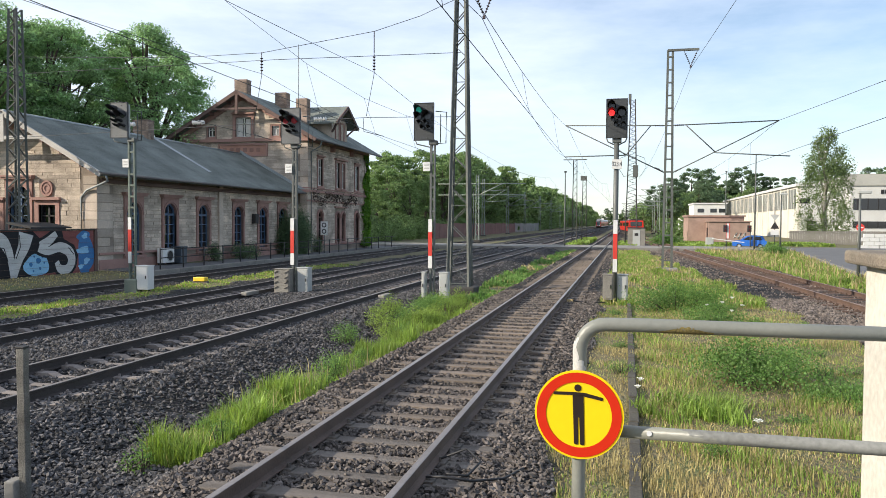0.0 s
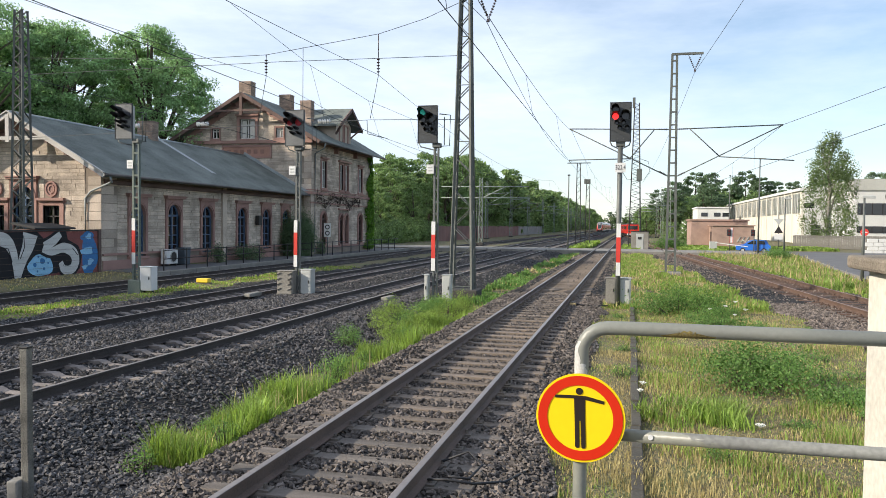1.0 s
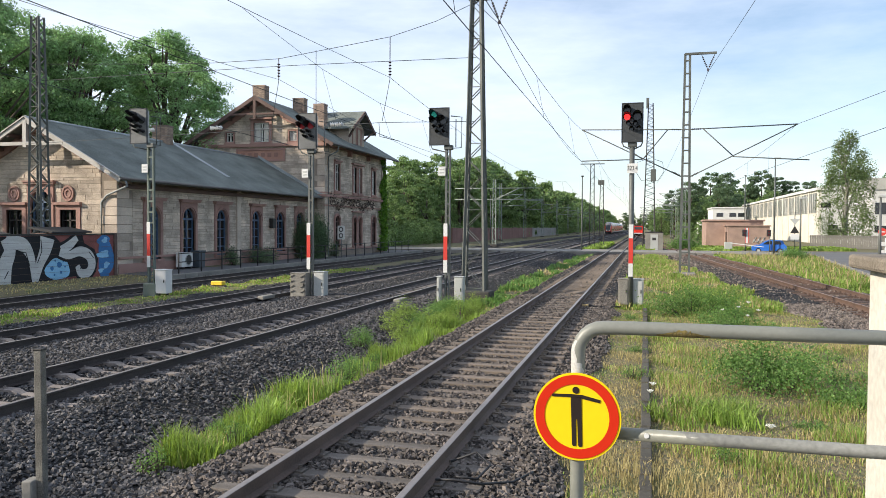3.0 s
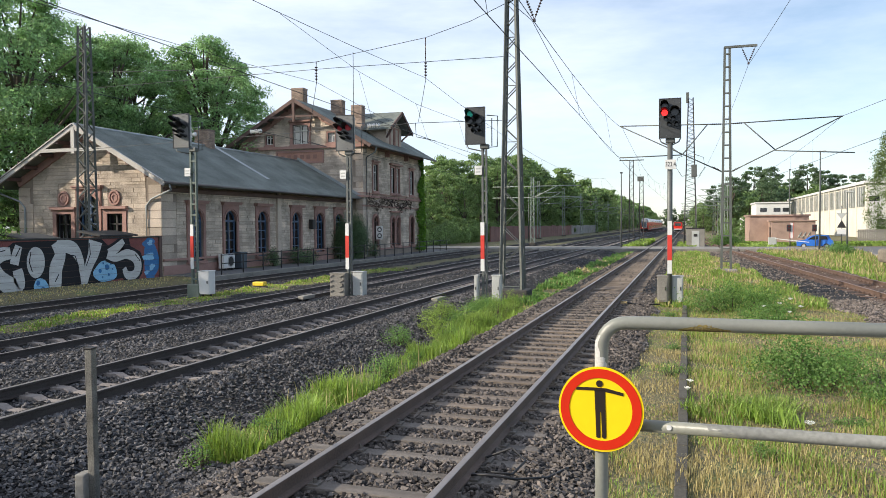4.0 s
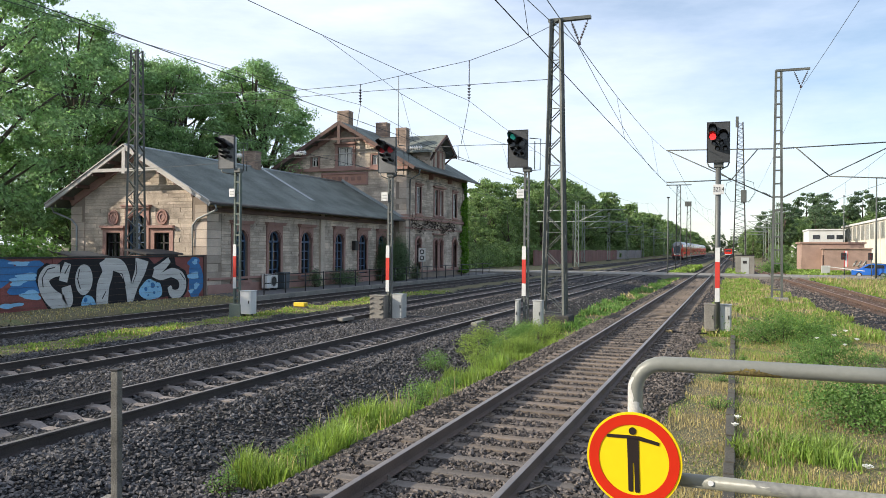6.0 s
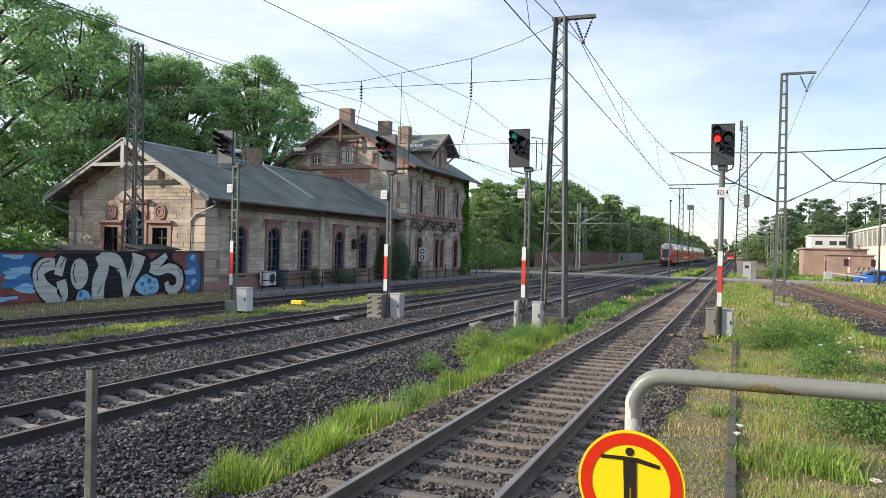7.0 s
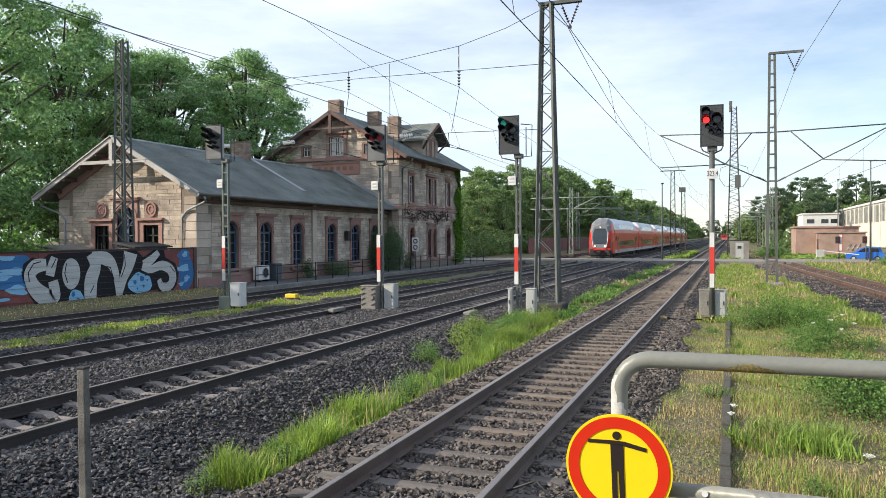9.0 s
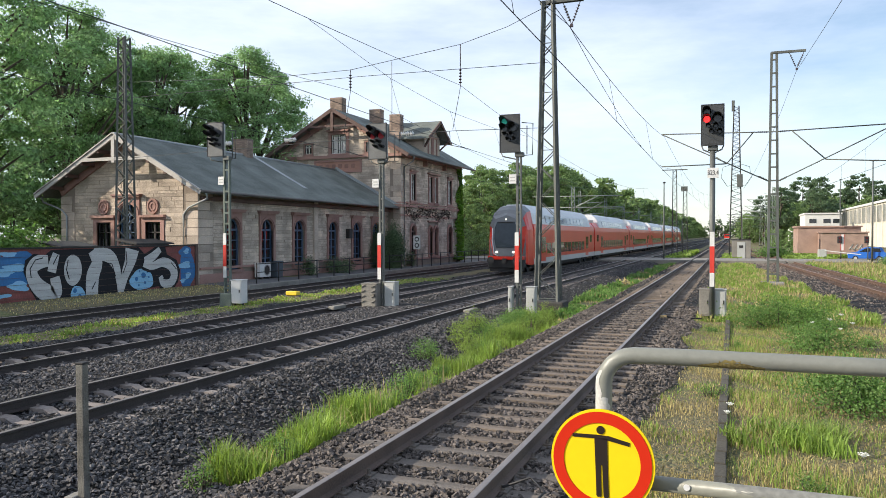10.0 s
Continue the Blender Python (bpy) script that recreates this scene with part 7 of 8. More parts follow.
    for x, y in ((10.9, 92.0), (13.6, 93.0)):
        s = thing("crossing_light", "level crossing light on a white and red post", "signal", pose(x, y, -0.25), "crossing lights")
        part("post", tube([(0, 0, 0), (0, 0, 2.4)], 0.06), M_GALV, s)
        if x < 12:
            part("board", box(0.02, 0.26, -0.08, -0.05, 1.0, 2.7), M_WHITE, s)
        if x < 12:
            part("edge_strip", box(-0.04, 0.02, -0.09, -0.05, 1.0, 2.7), M_RED, s)
            part("edge_strip", box(0.26, 0.32, -0.09, -0.05, 1.0, 2.7), M_RED, s)
        part("light_box", box(-0.36, 0.1, -0.2, -0.08, 1.75, 2.5, bev=0.03), M_BLACK, s)
        for z in (1.95, 2.3):
            part("lens", box(-0.22, -0.04, -0.22, -0.2, z - 0.09, z + 0.09), mat("dull_red_lens", (0.09, 0.012, 0.012), 0.2), s)
    bar = thing("crossing_barrier", "white crossing barrier drive with pale arm", "barrier", pose(9.0, 91.0, -0.25))
    part("drive_box", box(-0.4, 0.4, -0.4, 0.4, 0, 1.1, bev=0.04), M_GREYBOX, bar)
    part("arm", beam((0.2, -0.5, 1.0), (3.6, -0.5, 0.6), 0.14, 0.08), M_WHITE, bar)
    sg = thing("road_sign", "triangular sign board seen above the road", "sign", pose(17.05, 98, -0.2))
    part("post", tube([(0, 0, 0), (0, 0, 4.6)], 0.05), M_GALV, sg)
    part("board", prism([(-0.5, 2.05), (0.5, 2.05), (0, 2.95)], "y", -0.08, -0.05), M_IRON, sg)
    part("board", prism([(-0.55, 3.75), (0.0, 3.0), (0.55, 3.75)], "y", -0.08, -0.05), M_GREYBOX, sg)
    part("board", box(-0.45, 0.45, -0.08, -0.05, 1.3, 1.95), M_WHITE, sg)
    rs = thing("road_sign", "round red sign on a slim post", "sign", pose(25.1, 93.5, -0.2))
    part("post", tube([(0, 0, 0), (0, 0, 2.8)], 0.05), M_GALV, rs)
    rb = part("board", disc(0.42, -0.1, -0.06), M_RED, rs)
    rb.location = (0, 0, 2.3)
    part("bar", box(-0.3, 0.3, -0.11, -0.1, -0.06, 0.06), M_WHITE, rb)


build_painted_wall()
build_forecourt()
build_right_side()

# ---- trees, bushes, grass ----


def tree(label, h, r, base, n, size, lmat, category="tree", bark=None, seed=1, droop=0.0, cone=0.0, clumps=46):
    """A tapered trunk with limbs and a ragged crown of leaves gathered in clumps, with gaps."""
    rnd = np.random.default_rng(seed)
    t = thing("tree", label, category)
    pts, x, y = [], 0.0, 0.0
    for k in range(7):
        pts.append((x, y, -0.4 + (h * 0.82) * k / 6))
        x += rnd.normal(0, 0.16)
        y += rnd.normal(0, 0.16)
    r0 = h * 0.021
    part("trunk", tube(pts, [r0 * (1.15 - 0.98 * k / 6) for k in range(7)], sides=9), bark or M_BARK, t)
    ch = h - base
    cs = []
    limb = bmesh.new()
    for k in range(clumps):
        f = rnd.uniform(0.02, 1.0)
        prof = math.sin(math.pi * min(1, 0.12 + 0.85 * f)) ** 0.6 * (1 - cone * f)
        a = rnd.uniform(0, 2 * math.pi)
        q = r * prof * rnd.uniform(0.35, 1.0) ** 0.6
        c = Vector((math.cos(a) * q, math.sin(a) * q, base + ch * f * 0.93))
        cs.append((c, r * rnd.uniform(0.13, 0.31) * (46 / clumps) ** 0.33))
        if k % 5 == 0:
            s = Vector(pts[max(1, min(5, int(6 * (c.z - 0.18 * h) / (0.82 * h))))])
            m = s.lerp(c, 0.5) + Vector((0, 0, 0.12 * q))
            tube([s, m, c], [r0 * 0.42, r0 * 0.25, r0 * 0.08], limb, sides=5)
    tagged(part("branchwork", limb, bark or M_BARK, t), kind="stuff")
    per = n // clumps
    allc, outs = [], []
    for c, q in cs:
        d = rnd.normal(size=(per, 3))
        d /= np.linalg.norm(d, axis=1, keepdims=True)
        outs.append(d + np.array([[0, 0, 0.35]]))
        d = d * (rnd.uniform(0.25, 1.0, per) ** 0.5 * q)[:, None] * np.array([[1.2, 1.2, 0.62]])
        if droop:
            d[:, 2] -= np.abs(rnd.normal(0, droop, per))
        allc.append(np.array(c)[None] + d)
    v, f = leaves(np.concatenate(allc), size, 0.25, np.concatenate(outs))
    mesh_np("crown", v, f, lmat, t)
    return t


def bush(label, rx, ry, h, n, size, lmat, m, seed=3):
    rnd = np.random.default_rng(seed)
    t = thing("bush", label, "bush", m)
    st = bmesh.new()
    cs = []
    for k in range(14):
        a, q = rnd.uniform(0, 6.28), rnd.uniform(0, 1) ** 0.5
        c = np.array([math.cos(a) * q * rx * 0.8, math.sin(a) * q * ry * 0.8, h * rnd.uniform(0.3, 0.85) * (1 - 0.5 * q)])
        cs.append(c)
        tube([(c[0] * 0.3, c[1] * 0.3, -0.1), tuple(c)], [0.02, 0.006], st, sides=4)
    tagged(part("stalk_tangle", st, M_BARK, t), kind="stuff")
    per = n // 6
    allc = [c[None] + rnd.normal(size=(per, 3)) * np.array([[rx * 0.24, ry * 0.24, h * 0.17]]) for c in cs]
    allc = np.concatenate(allc)
    allc[:, 2] = np.abs(allc[:, 2])
    mid = np.array([[0, 0, h * 0.25]])
    out = (allc - mid) / np.array([[rx, ry, h]]) + np.array([[0, 0, 0.3]])
    v, f = leaves(allc, size * 0.55, 0.3, out * 1.1, 0.8)
    mesh_np("foliage", v, f, lmat, t)
    return t


def build_trees():
    oak = [tree("large leafy oak standing behind the station", 20.5, 6.6, 2.4, 46000, 0.24, L_OAK, seed=s, clumps=230) for s in (11, 12, 13)]
    shade_oak = tree("unseen leafy oak added to shade the left tracks", 20.5, 6.6, 2.4, 9000, 0.5, L_OAK, seed=14, clumps=110)
    # the small oak at (-42, 23) is out of view, added to shade the gable
    spots = [(-46.5, 44, 1.0), (-41.3, 59, 0.97), (-47, 56, 0.97), (-45, 34, 1.13), (-42, 23.0, 0.55), (-48.5, 49.5, 0.97), (-45.0, 51.5, 0.92), (-43.2, 64, 0.92)]
    for k, (x, y, s) in enumerate(spots):
        o = oak[k % 3]
        m = pose(x, y, 0, 0, 0, 67 * k) @ Matrix.Scale(s, 4)
        if k < 3:
            o.matrix_world = m
        else:
            c = copy_thing(o, m)
            c.scale = (s, s, s)
    # oaks outside the view, added to cast shade over the left tracks
    shade_spots = [(-40, 13, 0.66), (-39.5, 4, 0.7), (-40, -5, 0.72), (-39, -14, 0.9), (-40, -23, 0.93), (-41, -33, 0.93)]
    for k, (x, y, s) in enumerate(shade_spots):
        m = pose(x, y, 0, 0, 0, 67 * k) @ Matrix.Scale(s, 4)
        if k == 0:
            shade_oak.matrix_world = m
        else:
            c = copy_thing(shade_oak, m)
            c.scale = (s, s, s)
    wood = [tree("dense green tree at the edge of the wood", 13.6, 4.0, 0.5, 10000, 0.33, L_WOOD, seed=s, clumps=95) for s in (31, 32, 33)]
    thin = [tree("dense green tree at the far edge of the wood", 13.6, 4.2, 0.4, 1900, 0.78, L_WOOD, seed=s, clumps=55) for s in (34, 35, 36)]
    k = 0
    y = 86.0
    rnd = random.Random(5)
    while y < 900:
        for row in range(2):
            x = -33.5 - row * 5.5 + rnd.uniform(-2.2, 1.8)
            s = rnd.uniform(0.8, 1.32) * (1.0 if row == 0 else 1.15) * min(1.05, 0.54 + max(0, y - 86) * 0.0056)
            m = pose(x, y + rnd.uniform(-2, 2), -0.3, 0, 0, rnd.uniform(0, 360)) @ Matrix.Scale(s, 4)
            o = (wood if y < 190 else thin)[k % 3]
            if not o.get("placed"):
                o["placed"] = 1
                o.matrix_world = m
            else:
                c = copy_thing(o, m)
                c.scale = (s, s, s)
            k += 1
        y += 5.2 + max(0, y - 150) * 0.012
    und = np.random.default_rng(77)
    cs, outs, y = [], [], 75.0
    while y < 330:
        q = und.uniform(0.7, 1.5)
        d = und.normal(size=(330, 3))
        d /= np.linalg.norm(d, axis=1, keepdims=True)
        c = np.array([-30.2 + und.uniform(-1.2, 0.8), y, und.uniform(0.4, 2.4)])
        cs.append(c + d * q * np.array([1.0, 1.2, 0.8]))
        outs.append(d + np.array([0, 0, 0.35]))
        y += 0.55 + 0.006 * (y - 75)
    cs, outs = np.concatenate(cs), np.concatenate(outs)
    up = cs[:, 2] > -0.3
    v, f = leaves(cs[up], 0.26, 0.2, outs[up])
    tagged(mesh_np("thicket", v, f, L_WOOD), "dense low undergrowth at the foot of the wood", "undergrowth", kind="stuff")
    pine = [tree("tall pine with a flat dark crown", 19.0, 4.4, 5.5, 4600, 0.55, L_PINE, seed=s, clumps=60) for s in (41, 42)]
    low = [tree("broad dark tree behind the factory", 14.0, 5.0, 1.0, 3400, 0.72, L_WOOD, seed=s, clumps=60) for s in (44, 45)]
    k = 0
    for x0, y0, x1, y1, n in ((10, 232, 34, 285, 17), (14, 222, 28, 262, 9), (24, 296, 80, 290, 26), (5.5, 240, 8, 320, 8), (7, 330, 12, 520, 12), (8.4, 130, 9, 200, 8), (60, 200, 120, 180, 14), (-30, 760, 60, 800, 26)):
        for i in range(n):
            f = i / (n - 1)
            x, y = x0 + (x1 - x0) * f + rnd.uniform(-2.5, 2.5), y0 + (y1 - y0) * f + rnd.uniform(-6, 6)
            src = (pine if (i % 5 in (0, 3) and x1 > 20) else low)
            s = rnd.uniform(0.85, 1.15) * (0.75 if x1 == 12 else (0.26 if x1 == 9 else (1.12 if x1 == 80 else (0.65 if x1 == 8 else 0.86))))
            m = pose(x, y, -0.3, 0, 0, rnd.uniform(0, 360)) @ Matrix.Scale(s, 4)
            o = src[k % 2]
            if not o.get("placed"):
                o["placed"] = 1
                o.matrix_world = m
            else:
                c = copy_thing(o, m)
                c.scale = (s, s, s)
            k += 1
    b = tree("slender birch with hanging pale green foliage", 17.0, 4.4, 1.6, 17000, 0.24, L_BIRCH, bark=M_BIRCHBARK, seed=52, droop=1.3, cone=0.45, clumps=75)
    b.matrix_world = pose(26.3, 114, -0.2)
    for x, y, s in ((-38.5, 33.0, 0.38), (-41, 29.5, 0.42), (-43.5, 25, 0.5), (-40, 38, 0.45), (-46, 29, 0.55), (-48, 34, 0.5), (-47, 22, 0.5), (-41.5, 20, 0.4), (-36.5, 22, 0.34), (-35, 27, 0.3), (-37, 17, 0.36), (-34, 13, 0.34), (-52, 28, 0.6), (-44, 14, 0.5), (-38, 27.5, 0.3)):
        bk = copy_thing(wood[1], pose(x, y, -0.5, 0, 0, 40 * x) @ Matrix.Scale(s, 4))
        bk.scale = (s, s, s)
        tagged(bk, "bushy young tree in the undergrowth behind the wall", "tree")


def build_bushes():
    for k, (x, y, rx, ry, h, n, sz, lab) in enumerate((
            (1.35, 24.6, 1.3, 1.0, 1.15, 3600, 0.10, "leafy green bush in the dry grass"), (2.0, 20.3, 1.0, 0.8, 0.8, 2200, 0.09, "flowering weedy bush in the dry grass"),
            (2.05, 13.6, 1.05, 0.8, 1.0, 3400, 0.085, "leafy bramble bush in the dry grass"), (3.0, 12.6, 0.6, 0.5, 0.45, 1200, 0.07, "small leafy weed clump in the grass"),
            (3.6, 9.4, 0.8, 0.6, 0.6, 2200, 0.07, "leafy nettle clump in the grass"), (2.9, 7.2, 0.6, 0.45, 0.5, 1400, 0.06, "leafy weed clump in the grass"),
            (12.2, 71.0, 1.2, 1.2, 1.3, 1800, 0.16, "round green bush at the roadside"), (-27.4, 22.6, 1.2, 2.6, 3.6, 4200, 0.3, "leafy bush hanging over the painted wall"), (-25.2, 55.3, 1.2, 1.5, 3.9, 14000, 0.17, "tall dark shrub against the station wall"),
            (-25.1, 47.4, 0.8, 1.6, 1.3, 1600, 0.14, "low dark shrub against the station wall"), (-25.2, 43.2, 0.6, 0.8, 1.2, 1000, 0.13, "potted dark shrub against the station wall"),
            (-25.0, 58.9, 0.5, 0.8, 1.7, 900, 0.14, "dark shrub at the station corner"), (4.6, 100, 2.0, 2.0, 1.8, 1500, 0.3, "wild bush near the siding"),
            (-6.35, 24.3, 0.7, 1.1, 0.6, 2200, 0.09, "tall green weeds at the foot of a mast"), (-5.4, 13.2, 0.3, 0.4, 0.55, 500, 0.06, "leafy weed in the ballast"),
            (-6.6, 17.0, 0.35, 0.5, 0.5, 600, 0.06, "leafy weed in the ballast"), (-6.3, 21.0, 0.4, 0.6, 0.6, 700, 0.07, "leafy weed in the ballast"), (-30.5, 74.5, 3.0, 3.0, 5.0, 3500, 0.3, "dense undergrowth beside the station house"))):
        bush(lab, rx, ry, h, n, sz, L_PINE if -26 < x < -20 else L_BUSH, pose(x, y, float(ground_z(x, y)) if x > -23 else -0.15), seed=60 + k)
    rs = random.Random(8)
    for k in range(26):
        y = 7.5 + 19 * rs.random()
        x = -5.15 - 0.022 * y + rs.uniform(-0.35, 0.3)
        bush("leafy green weed in the grass strip", rs.uniform(0.14, 0.3), rs.uniform(0.15, 0.35), rs.uniform(0.2, 0.5), 240, 0.055, L_BUSH, pose(x, y, float(ground_z(x, y)) - 0.02), seed=200 + k)
    for k in range(16):
        x, y = rs.uniform(-7.3, -5.3), rs.uniform(18.5, 25.5)
        bush("tall yellow-green weeds near the mast", rs.uniform(0.25, 0.5), rs.uniform(0.25, 0.5), rs.uniform(0.4, 0.85), 380, 0.075, L_GRASS, pose(x, y, float(ground_z(x, y)) - 0.02), seed=500 + k)
    for k in range(22):
        x, y = rs.uniform(-0.7, 4.6), 5.0 + 20 * rs.random()
        bush("low leafy weed in the dry grass", rs.uniform(0.12, 0.3), rs.uniform(0.12, 0.3), rs.uniform(0.12, 0.35), 240, 0.05, L_BUSH, pose(x, y, float(ground_z(x, y)) - 0.02), seed=300 + k)
    petal = mat("white_petals", (0.78, 0.78, 0.72), 0.7, 0.1, 20, 0.0)
    for k, (x, y, h, q) in enumerate(((1.43, 10.1, 0.28, 0.06), (0.05, 11.5, 0.45, 0.05), (0.02, 11.7, 0.3, 0.05), (2.5, 21.0, 0.8, 0.06), (2.2, 20.4, 0.75, 0.06), (1.8, 20.0, 0.7, 0.05), (2.7, 20.6, 0.65, 0.06), (2.35, 19.8, 0.6, 0.05), (3.1, 9.0, 0.3, 0.05))):
        z = float(ground_z(x, y))
        fl = thing("wildflower", "white flowering umbel on a thin green stalk", "flower", pose(x, y, z, 0, 0, 50 * k), "white umbels")
        part("stalk", tube([(0, 0, -0.03), (0.02, 0, h * 0.6), (0, 0, h)], [0.005, 0.004, 0.003], sides=5), L_BUSH, fl)
        bm = bmesh.new()
        fr = random.Random(400 + k)
        for n in range(26):
            a, d = fr.uniform(0, 6.28), q * fr.uniform(0, 1) ** 0.5
            p = (d * math.cos(a), d * math.sin(a), h + 0.02 - d * 0.25 + fr.uniform(-0.006, 0.006))
            bmesh.ops.create_icosphere(bm, subdivisions=1, radius=0.009, matrix=Matrix.Translation(p) @ Matrix.Diagonal((1, 1, 0.5, 1)))
            beam((0, 0, h - 0.03), p, 0.003, bm=bm)
        tagged(part("umbel", bm, petal, fl), kind="stuff")
    # ivy on the end of the station house
    rnd = np.random.default_rng(9)
    n = 5200
    yy = 72.05 - np.abs(rnd.normal(0, 1.15, n))
    zz = rnd.uniform(-0.2, 1, n) ** 0.9 * 9.0
    zz = np.nan_to_num(zz, nan=0.2)
    keep = (72.1 - yy) < 2.3 - zz * 0.16 + 0.5 * np.sin(zz * 2.3)
    c = np.stack([TX1 + 0.1 + rnd.uniform(0, 0.35, n) * np.clip(1.1 - zz / 10, 0.2, 1), yy, zz], 1)[keep]
    iv = thing("ivy", "bright green ivy climbing the corner of the house", "ivy")
    v, f = leaves(c, 0.22, 0.0)
    mesh_np("foliage", v, f, L_IVY, iv)
    part("stem", tube([(TX1 + 0.08, 71.5, -0.2), (TX1 + 0.08, 71.2, 3.5), (TX1 + 0.08, 71.6, 8)], [0.05, 0.03, 0.01], sides=5), M_BARK, iv)
    n = 900
    yy = rnd.uniform(58, 68.5, n)
    c = np.stack([np.full(n, TX1 + 0.12) + rnd.uniform(0, 0.15, n), yy, 4.35 + 0.35 * np.sin(yy * 1.7) * np.sin(yy * 0.6) + rnd.normal(0, 0.22, n)], 1)
    v, f = leaves(c, 0.15, 0.0)
    iv2 = thing("ivy", "thin bare climber along the string course", "ivy")
    mesh_np("foliage", v, f, mat("withered_creeper", (0.10, 0.075, 0.06), 0.9, 0.4, 3, 0, island=True), iv2)


def build_grass():
    def sow(name, label, n, box_, hmin, hmax, lmat, test=None, w=0.012, lean=0.35, bias=1.0, clump=0.0):
        x0, x1, y0, y1 = box_
        x = RNG.uniform(x0, x1, n)
        y = y0 + (y1 - y0) * RNG.uniform(0, 1, n) ** bias
        keep = ~gravel_zone(x, y)
        if test is not None:
            keep &= test(x, y)
        x, y = x[keep], y[keep]
        h = RNG.uniform(hmin, hmax, len(x))
        if clump:
            h *= np.clip(0.45 + clump * (np.sin(x * 2.1 + 3 * np.sin(y * 0.8)) * np.sin(y * 1.7 + x)), 0.25, 1.5)
        wd = w * np.maximum(1, np.hypot(x, y) / 14).mean()
        v, f = blades(x, y, ground_z(x, y) - 0.02, h, lean, wd)
        ob = mesh_np(name, v, f, lmat)
        tagged(ob, label, "grass", kind="stuff")

    rough = lambda x, y: RNG.uniform(size=len(x)) < np.clip(0.35 + 0.6 * np.sin(y * 0.9 + 1.7 * np.sin(y * 0.37)) + 0.25 * np.sin(x * 5 + y * 2), 0.04, 1)
    sow("grass_strip", "tall fresh grass growing between the tracks", 62000, (-6.6, -4.5, 7.7, 27), 0.1, 0.5, L_GRASS, lambda x, y: rough(x, y) & (np.abs(x + 5.15 + 0.022 * y + 0.2 * np.sin(y * 0.7)) < 0.36 + 0.024 * y + 0.12 * np.sin(y * 2.3)), 0.0055, 0.42, 1.2, 0.8)
    sow("grass_strip", "pale dry stalks between the tracks", 220, (-6.2, -4.9, 7.8, 14), 0.2, 0.5, L_DRY, rough, 0.008, 0.5)
    sow("grass_strip", "green verge between the tracks", 26000, (-6.9, -4.6, 26, 77), 0.12, 0.42, L_BUSH, lambda x, y: np.sin(y * 0.5 + 2 * np.sin(y * 0.21)) + 0.5 * np.sin(x * 4 + y) > -0.7, 0.010, 0.4, 1.3, 0.5)
    sow("grass_strip", "yellowed stalks in the verge between the tracks", 1500, (-6.6, -4.6, 26, 77), 0.12, 0.4, L_DRY, None, 0.010, 0.5, 1.3, 0.5)
    sow("grass_strip", "low grass beside the station track", 14000, (-19.4, -16.6, 8, 46), 0.06, 0.24, L_GRASS, None, 0.010, 0.5, 1.1, 0.5)
    sow("grass_strip", "yellowed grass beside the station track", 4500, (-19.4, -16.6, 8, 46), 0.06, 0.22, L_DRY, None, 0.010, 0.5, 1.1, 0.5)
    sow("grass_strip", "dry grass below the painted wall", 3500, (-25.6, -22.9, 14, 36), 0.03, 0.10, L_DRY, None, 0.008, 0.5)
    sow("meadow", "dry straw-coloured grass right of the track", 105000, (-1.1, 5.4, 3.8, 26), 0.07, 0.26, L_DRY, None, 0.0042, 0.4, 1.5, 0.4)
    sow("meadow", "green grass among the dry stalks", 64000, (-1.1, 5.6, 3.8, 30), 0.08, 0.32, L_GRASS, lambda x, y: np.sin(x * 1.7 + 2 * np.sin(y * 0.6)) * np.sin(y * 0.9 + x * 0.6) > RNG.uniform(-0.6, 0.3, len(x)), 0.0048, 0.5, 1.4, 0.6)
    sow("meadow", "dense fresh tussocks in the dry grass", 8000, (-0.1, 2.2, 10.0, 12.8), 0.14, 0.36, L_GRASS, lambda x, y: ((x - 0.85) / 0.8) ** 2 + ((y - 11.4) / 0.7) ** 2 < RNG.uniform(0.0, 1.6, len(x)) * (0.55 + 0.45 * np.sin(x * 6 + 2 * np.sin(y * 4))), 0.009, 0.7)
    sow("meadow", "yellow-green grass before the level crossing", 80000, (-1.0, 6.0, 26, 76), 0.12, 0.42, L_GRASS, lambda x, y: np.sin(x * 1.3 + 2 * np.sin(y * 0.4)) * np.sin(y * 0.5 + x * 0.6) > -0.6, 0.007, 0.5, 1.2, 0.4)
    sow("meadow", "dry grass before the level crossing", 8000, (-1.0, 6.0, 26, 76), 0.10, 0.32, L_DRY, None, 0.0055, 0.5, 1.2)
    sow("verge", "long grass between the siding and the road", 84000, (5.5, 15.6, 22, 80), 0.15, 0.5, L_GRASS, lambda x, y: x < road_edge(y) - 0.3, 0.0055, 0.5, 1.1, 0.4)
    sow("verge", "pale seeding grass between the siding and the road", 5000, (5.5, 15.6, 22, 80), 0.2, 0.6, L_DRY, lambda x, y: x < road_edge(y) - 0.3, 0.006, 0.5, 1.1)
    sow("verge", "rough grass beyond the level crossing", 14000, (-1.0, 24, 87, 109), 0.2, 0.5, L_GRASS, lambda x, y: (x < 10) | (y > 99), 0.03, 0.5)
    sow("verge", "rough grass between the far tracks", 9000, (-8, -4.5, 87, 125), 0.3, 0.8, L_GRASS, None, 0.04, 0.5)


build_trees()
build_bushes()
build_grass()


# ---- stone courses of the walls ----


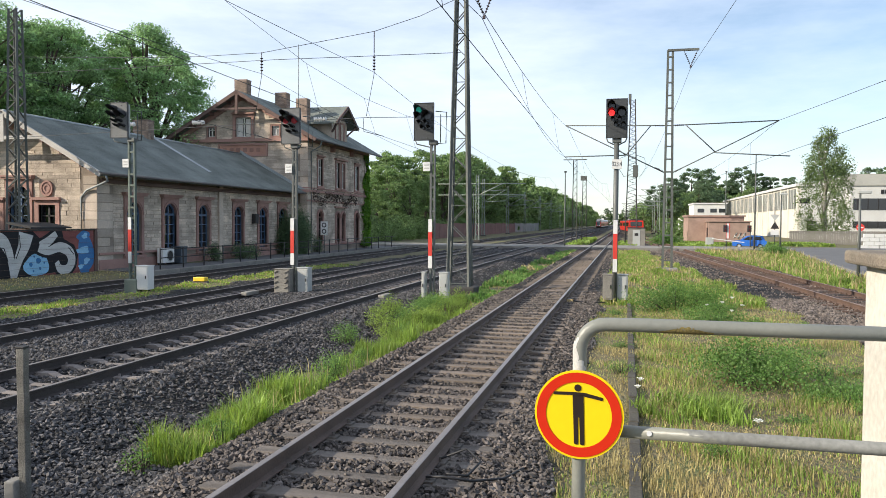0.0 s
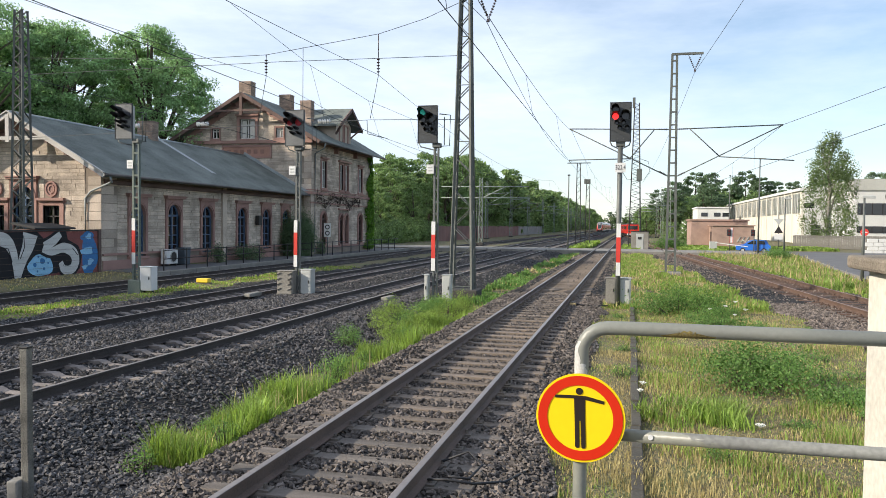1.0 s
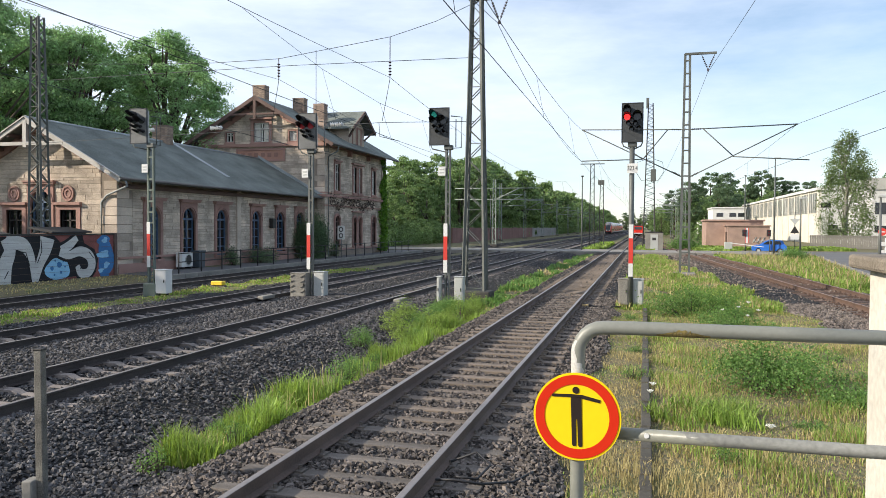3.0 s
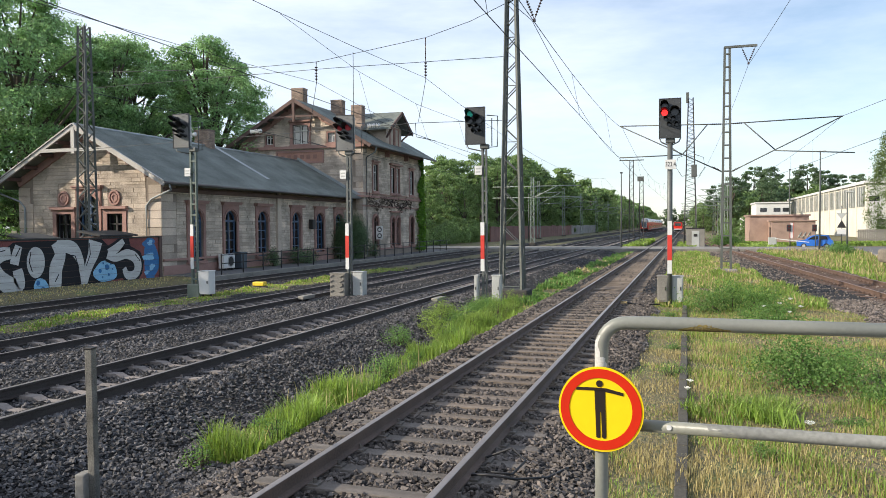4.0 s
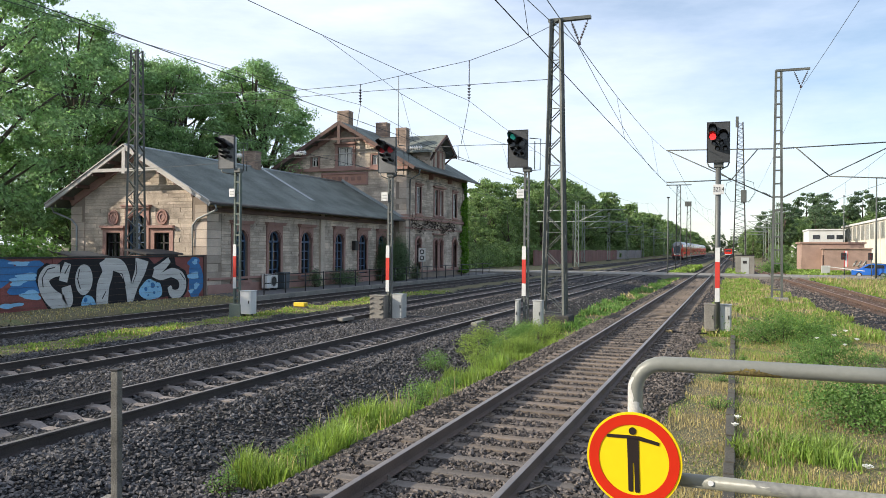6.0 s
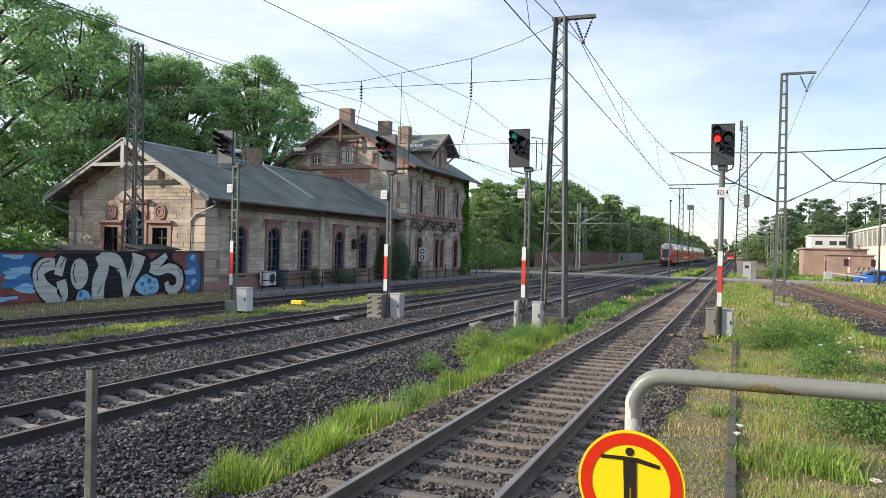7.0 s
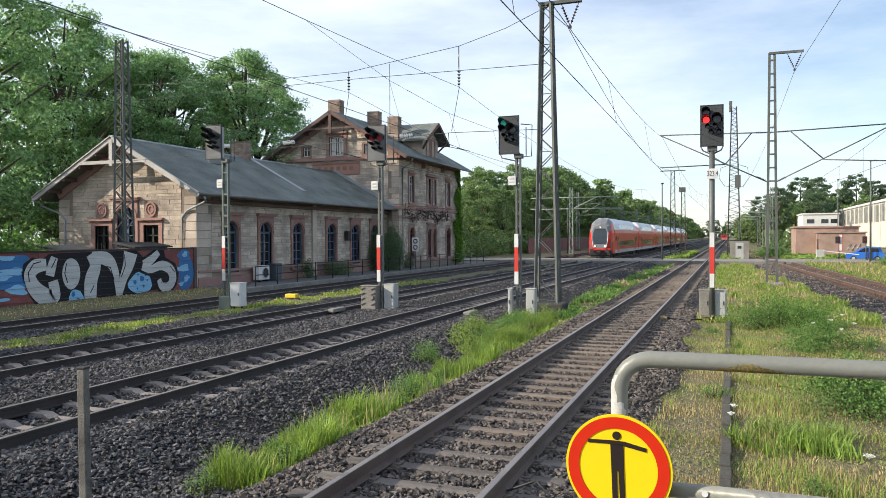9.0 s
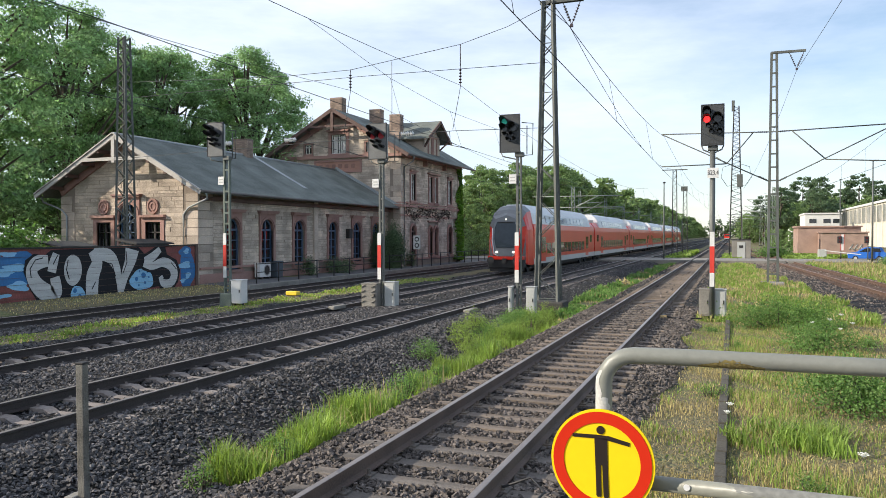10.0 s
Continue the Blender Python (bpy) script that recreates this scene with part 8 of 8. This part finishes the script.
def courses(name, parent, axis, fixed, out, a, b, z0, z1, h, lmin, lmax, holes, limit=None):
    """Joined rows of squared stones, each a little proud or set back; out is the way the wall faces."""
    rnd = random.Random(3)
    cub = np.array([[0, 0, 0], [1, 0, 0], [1, 0, 1], [0, 0, 1], [0, 1, 0], [1, 1, 0], [1, 1, 1], [0, 1, 1]], float)
    quad = np.array([[0, 1, 2, 3], [0, 4, 5, 1], [1, 5, 6, 2], [2, 6, 7, 3], [3, 7, 4, 0]])
    vs, fs, k = [], [], 0
    z = z0
    while z < z1 - 0.05:
        hh = min(h * rnd.uniform(0.55, 1.35), z1 - z)
        u = a - rnd.uniform(0, lmin)
        lo, hi = limit(z + hh) if limit else (a, b)
        while u < hi:
            ln = rnd.uniform(lmin, lmax)
            spans = [(max(u, lo), min(u + ln, hi))]
            u += ln
            for h0, h1, g0, g1 in holes:
                if g0 < z + hh * 0.5 < g1:
                    spans = [s for p, q in spans for s in ((p, min(q, h0)), (max(p, h1), q)) if s[1] - s[0] > 0.06]
            for p, q in spans:
                if q - p < 0.08:
                    continue
                o = 0.02 + rnd.uniform(-0.013, 0.013)
                c = cub * np.array([q - p - 0.016, o + 0.03, hh - 0.016]) + np.array([p, 0, z])
                w = fixed + out * (o - c[:, 1])
                vs.append(np.stack([c[:, 0], w, c[:, 2]], 1) if axis == "y" else np.stack([w, c[:, 0], c[:, 2]], 1))
                fs.append(quad + 8 * k)
                k += 1
        z += hh
    ob = mesh_np(name, np.concatenate(vs), np.concatenate(fs), M_STONEJ, parent)
    tagged(ob, kind="stuff")


def build_courses():
    xr = (LX0 + LX1) / 2
    courses("stonework", WING, "x", LX1, 1, LOW_Y0 + 1.2, LOW_Y1, 0.72, 4.3, 0.18, 0.4, 1.3, [(c - 0.86, c + 0.86, 0.3, 3.95) for c in LOW_WIN] + [(45.4, 45.9, 0, 9)])
    wh = [(xr + s - 0.78, xr + s + 0.78, 1.0, 3.45) for s in (-1.65, 1.75)] + [(xr - 0.85, xr + 0.95, 0, 4.75)] + [(xr + s - 0.45, xr + s + 0.45, 3.5, 4.5) for s in (-1.65, 1.75)]
    sl = (7.6 - 4.95) / ((LX1 - LX0) / 2)
    courses("stonework", WING, "y", LOW_Y0, -1, LX0 + 0.95, LX1 - 0.95, 0.0, 7.2, 0.2, 0.5, 1.4, wh,
            lambda z: (max(LX0 + 0.95, xr - (7.45 - z) / sl), min(LX1 - 0.95, xr + (7.45 - z) / sl)) if z > 4.6 else (LX0 + 0.95, LX1 - 0.95))
    hs = [(c - w / 2 - 0.2, c + w / 2 + 0.2, z0, z1) for c, w in ((60.0, 1.0), (64.65, 2.1), (68.9, 1.0)) for z0, z1 in ((0.4, 3.6), (5.1, 8.0))]
    courses("stonework", HOUSE, "x", TX1, 1, TY0 + 0.9, TY1 - 0.9, 0.5, 8.8, 0.18, 0.4, 1.3, hs)
    tr = (TX0 + TX1) / 2
    s2 = (12.6 - 9.25) / ((TX1 - TX0) / 2)
    ph = [(tr - 2.2, tr + 2.25, 7.6, 8.75), (tr - 0.9, tr + 1.1, 9.0, 11.3), (tr - 3.3, tr - 2.3, 9.1, 10.3), (tr + 2.45, tr + 3.45, 9.1, 10.3)]
    courses("stonework", HOUSE, "y", TY0, -1, TX0, TX1 - 0.9, 4.6, 12.2, 0.19, 0.4, 1.3, ph,
            lambda z: (max(TX0, tr - (12.4 - z) / s2), min(TX1 - 0.9, tr + (12.4 - z) / s2)) if z > 9 else (TX0, TX1 - 0.9))


build_courses()
build_tracks()
build_siding()
build_stones()
motions()
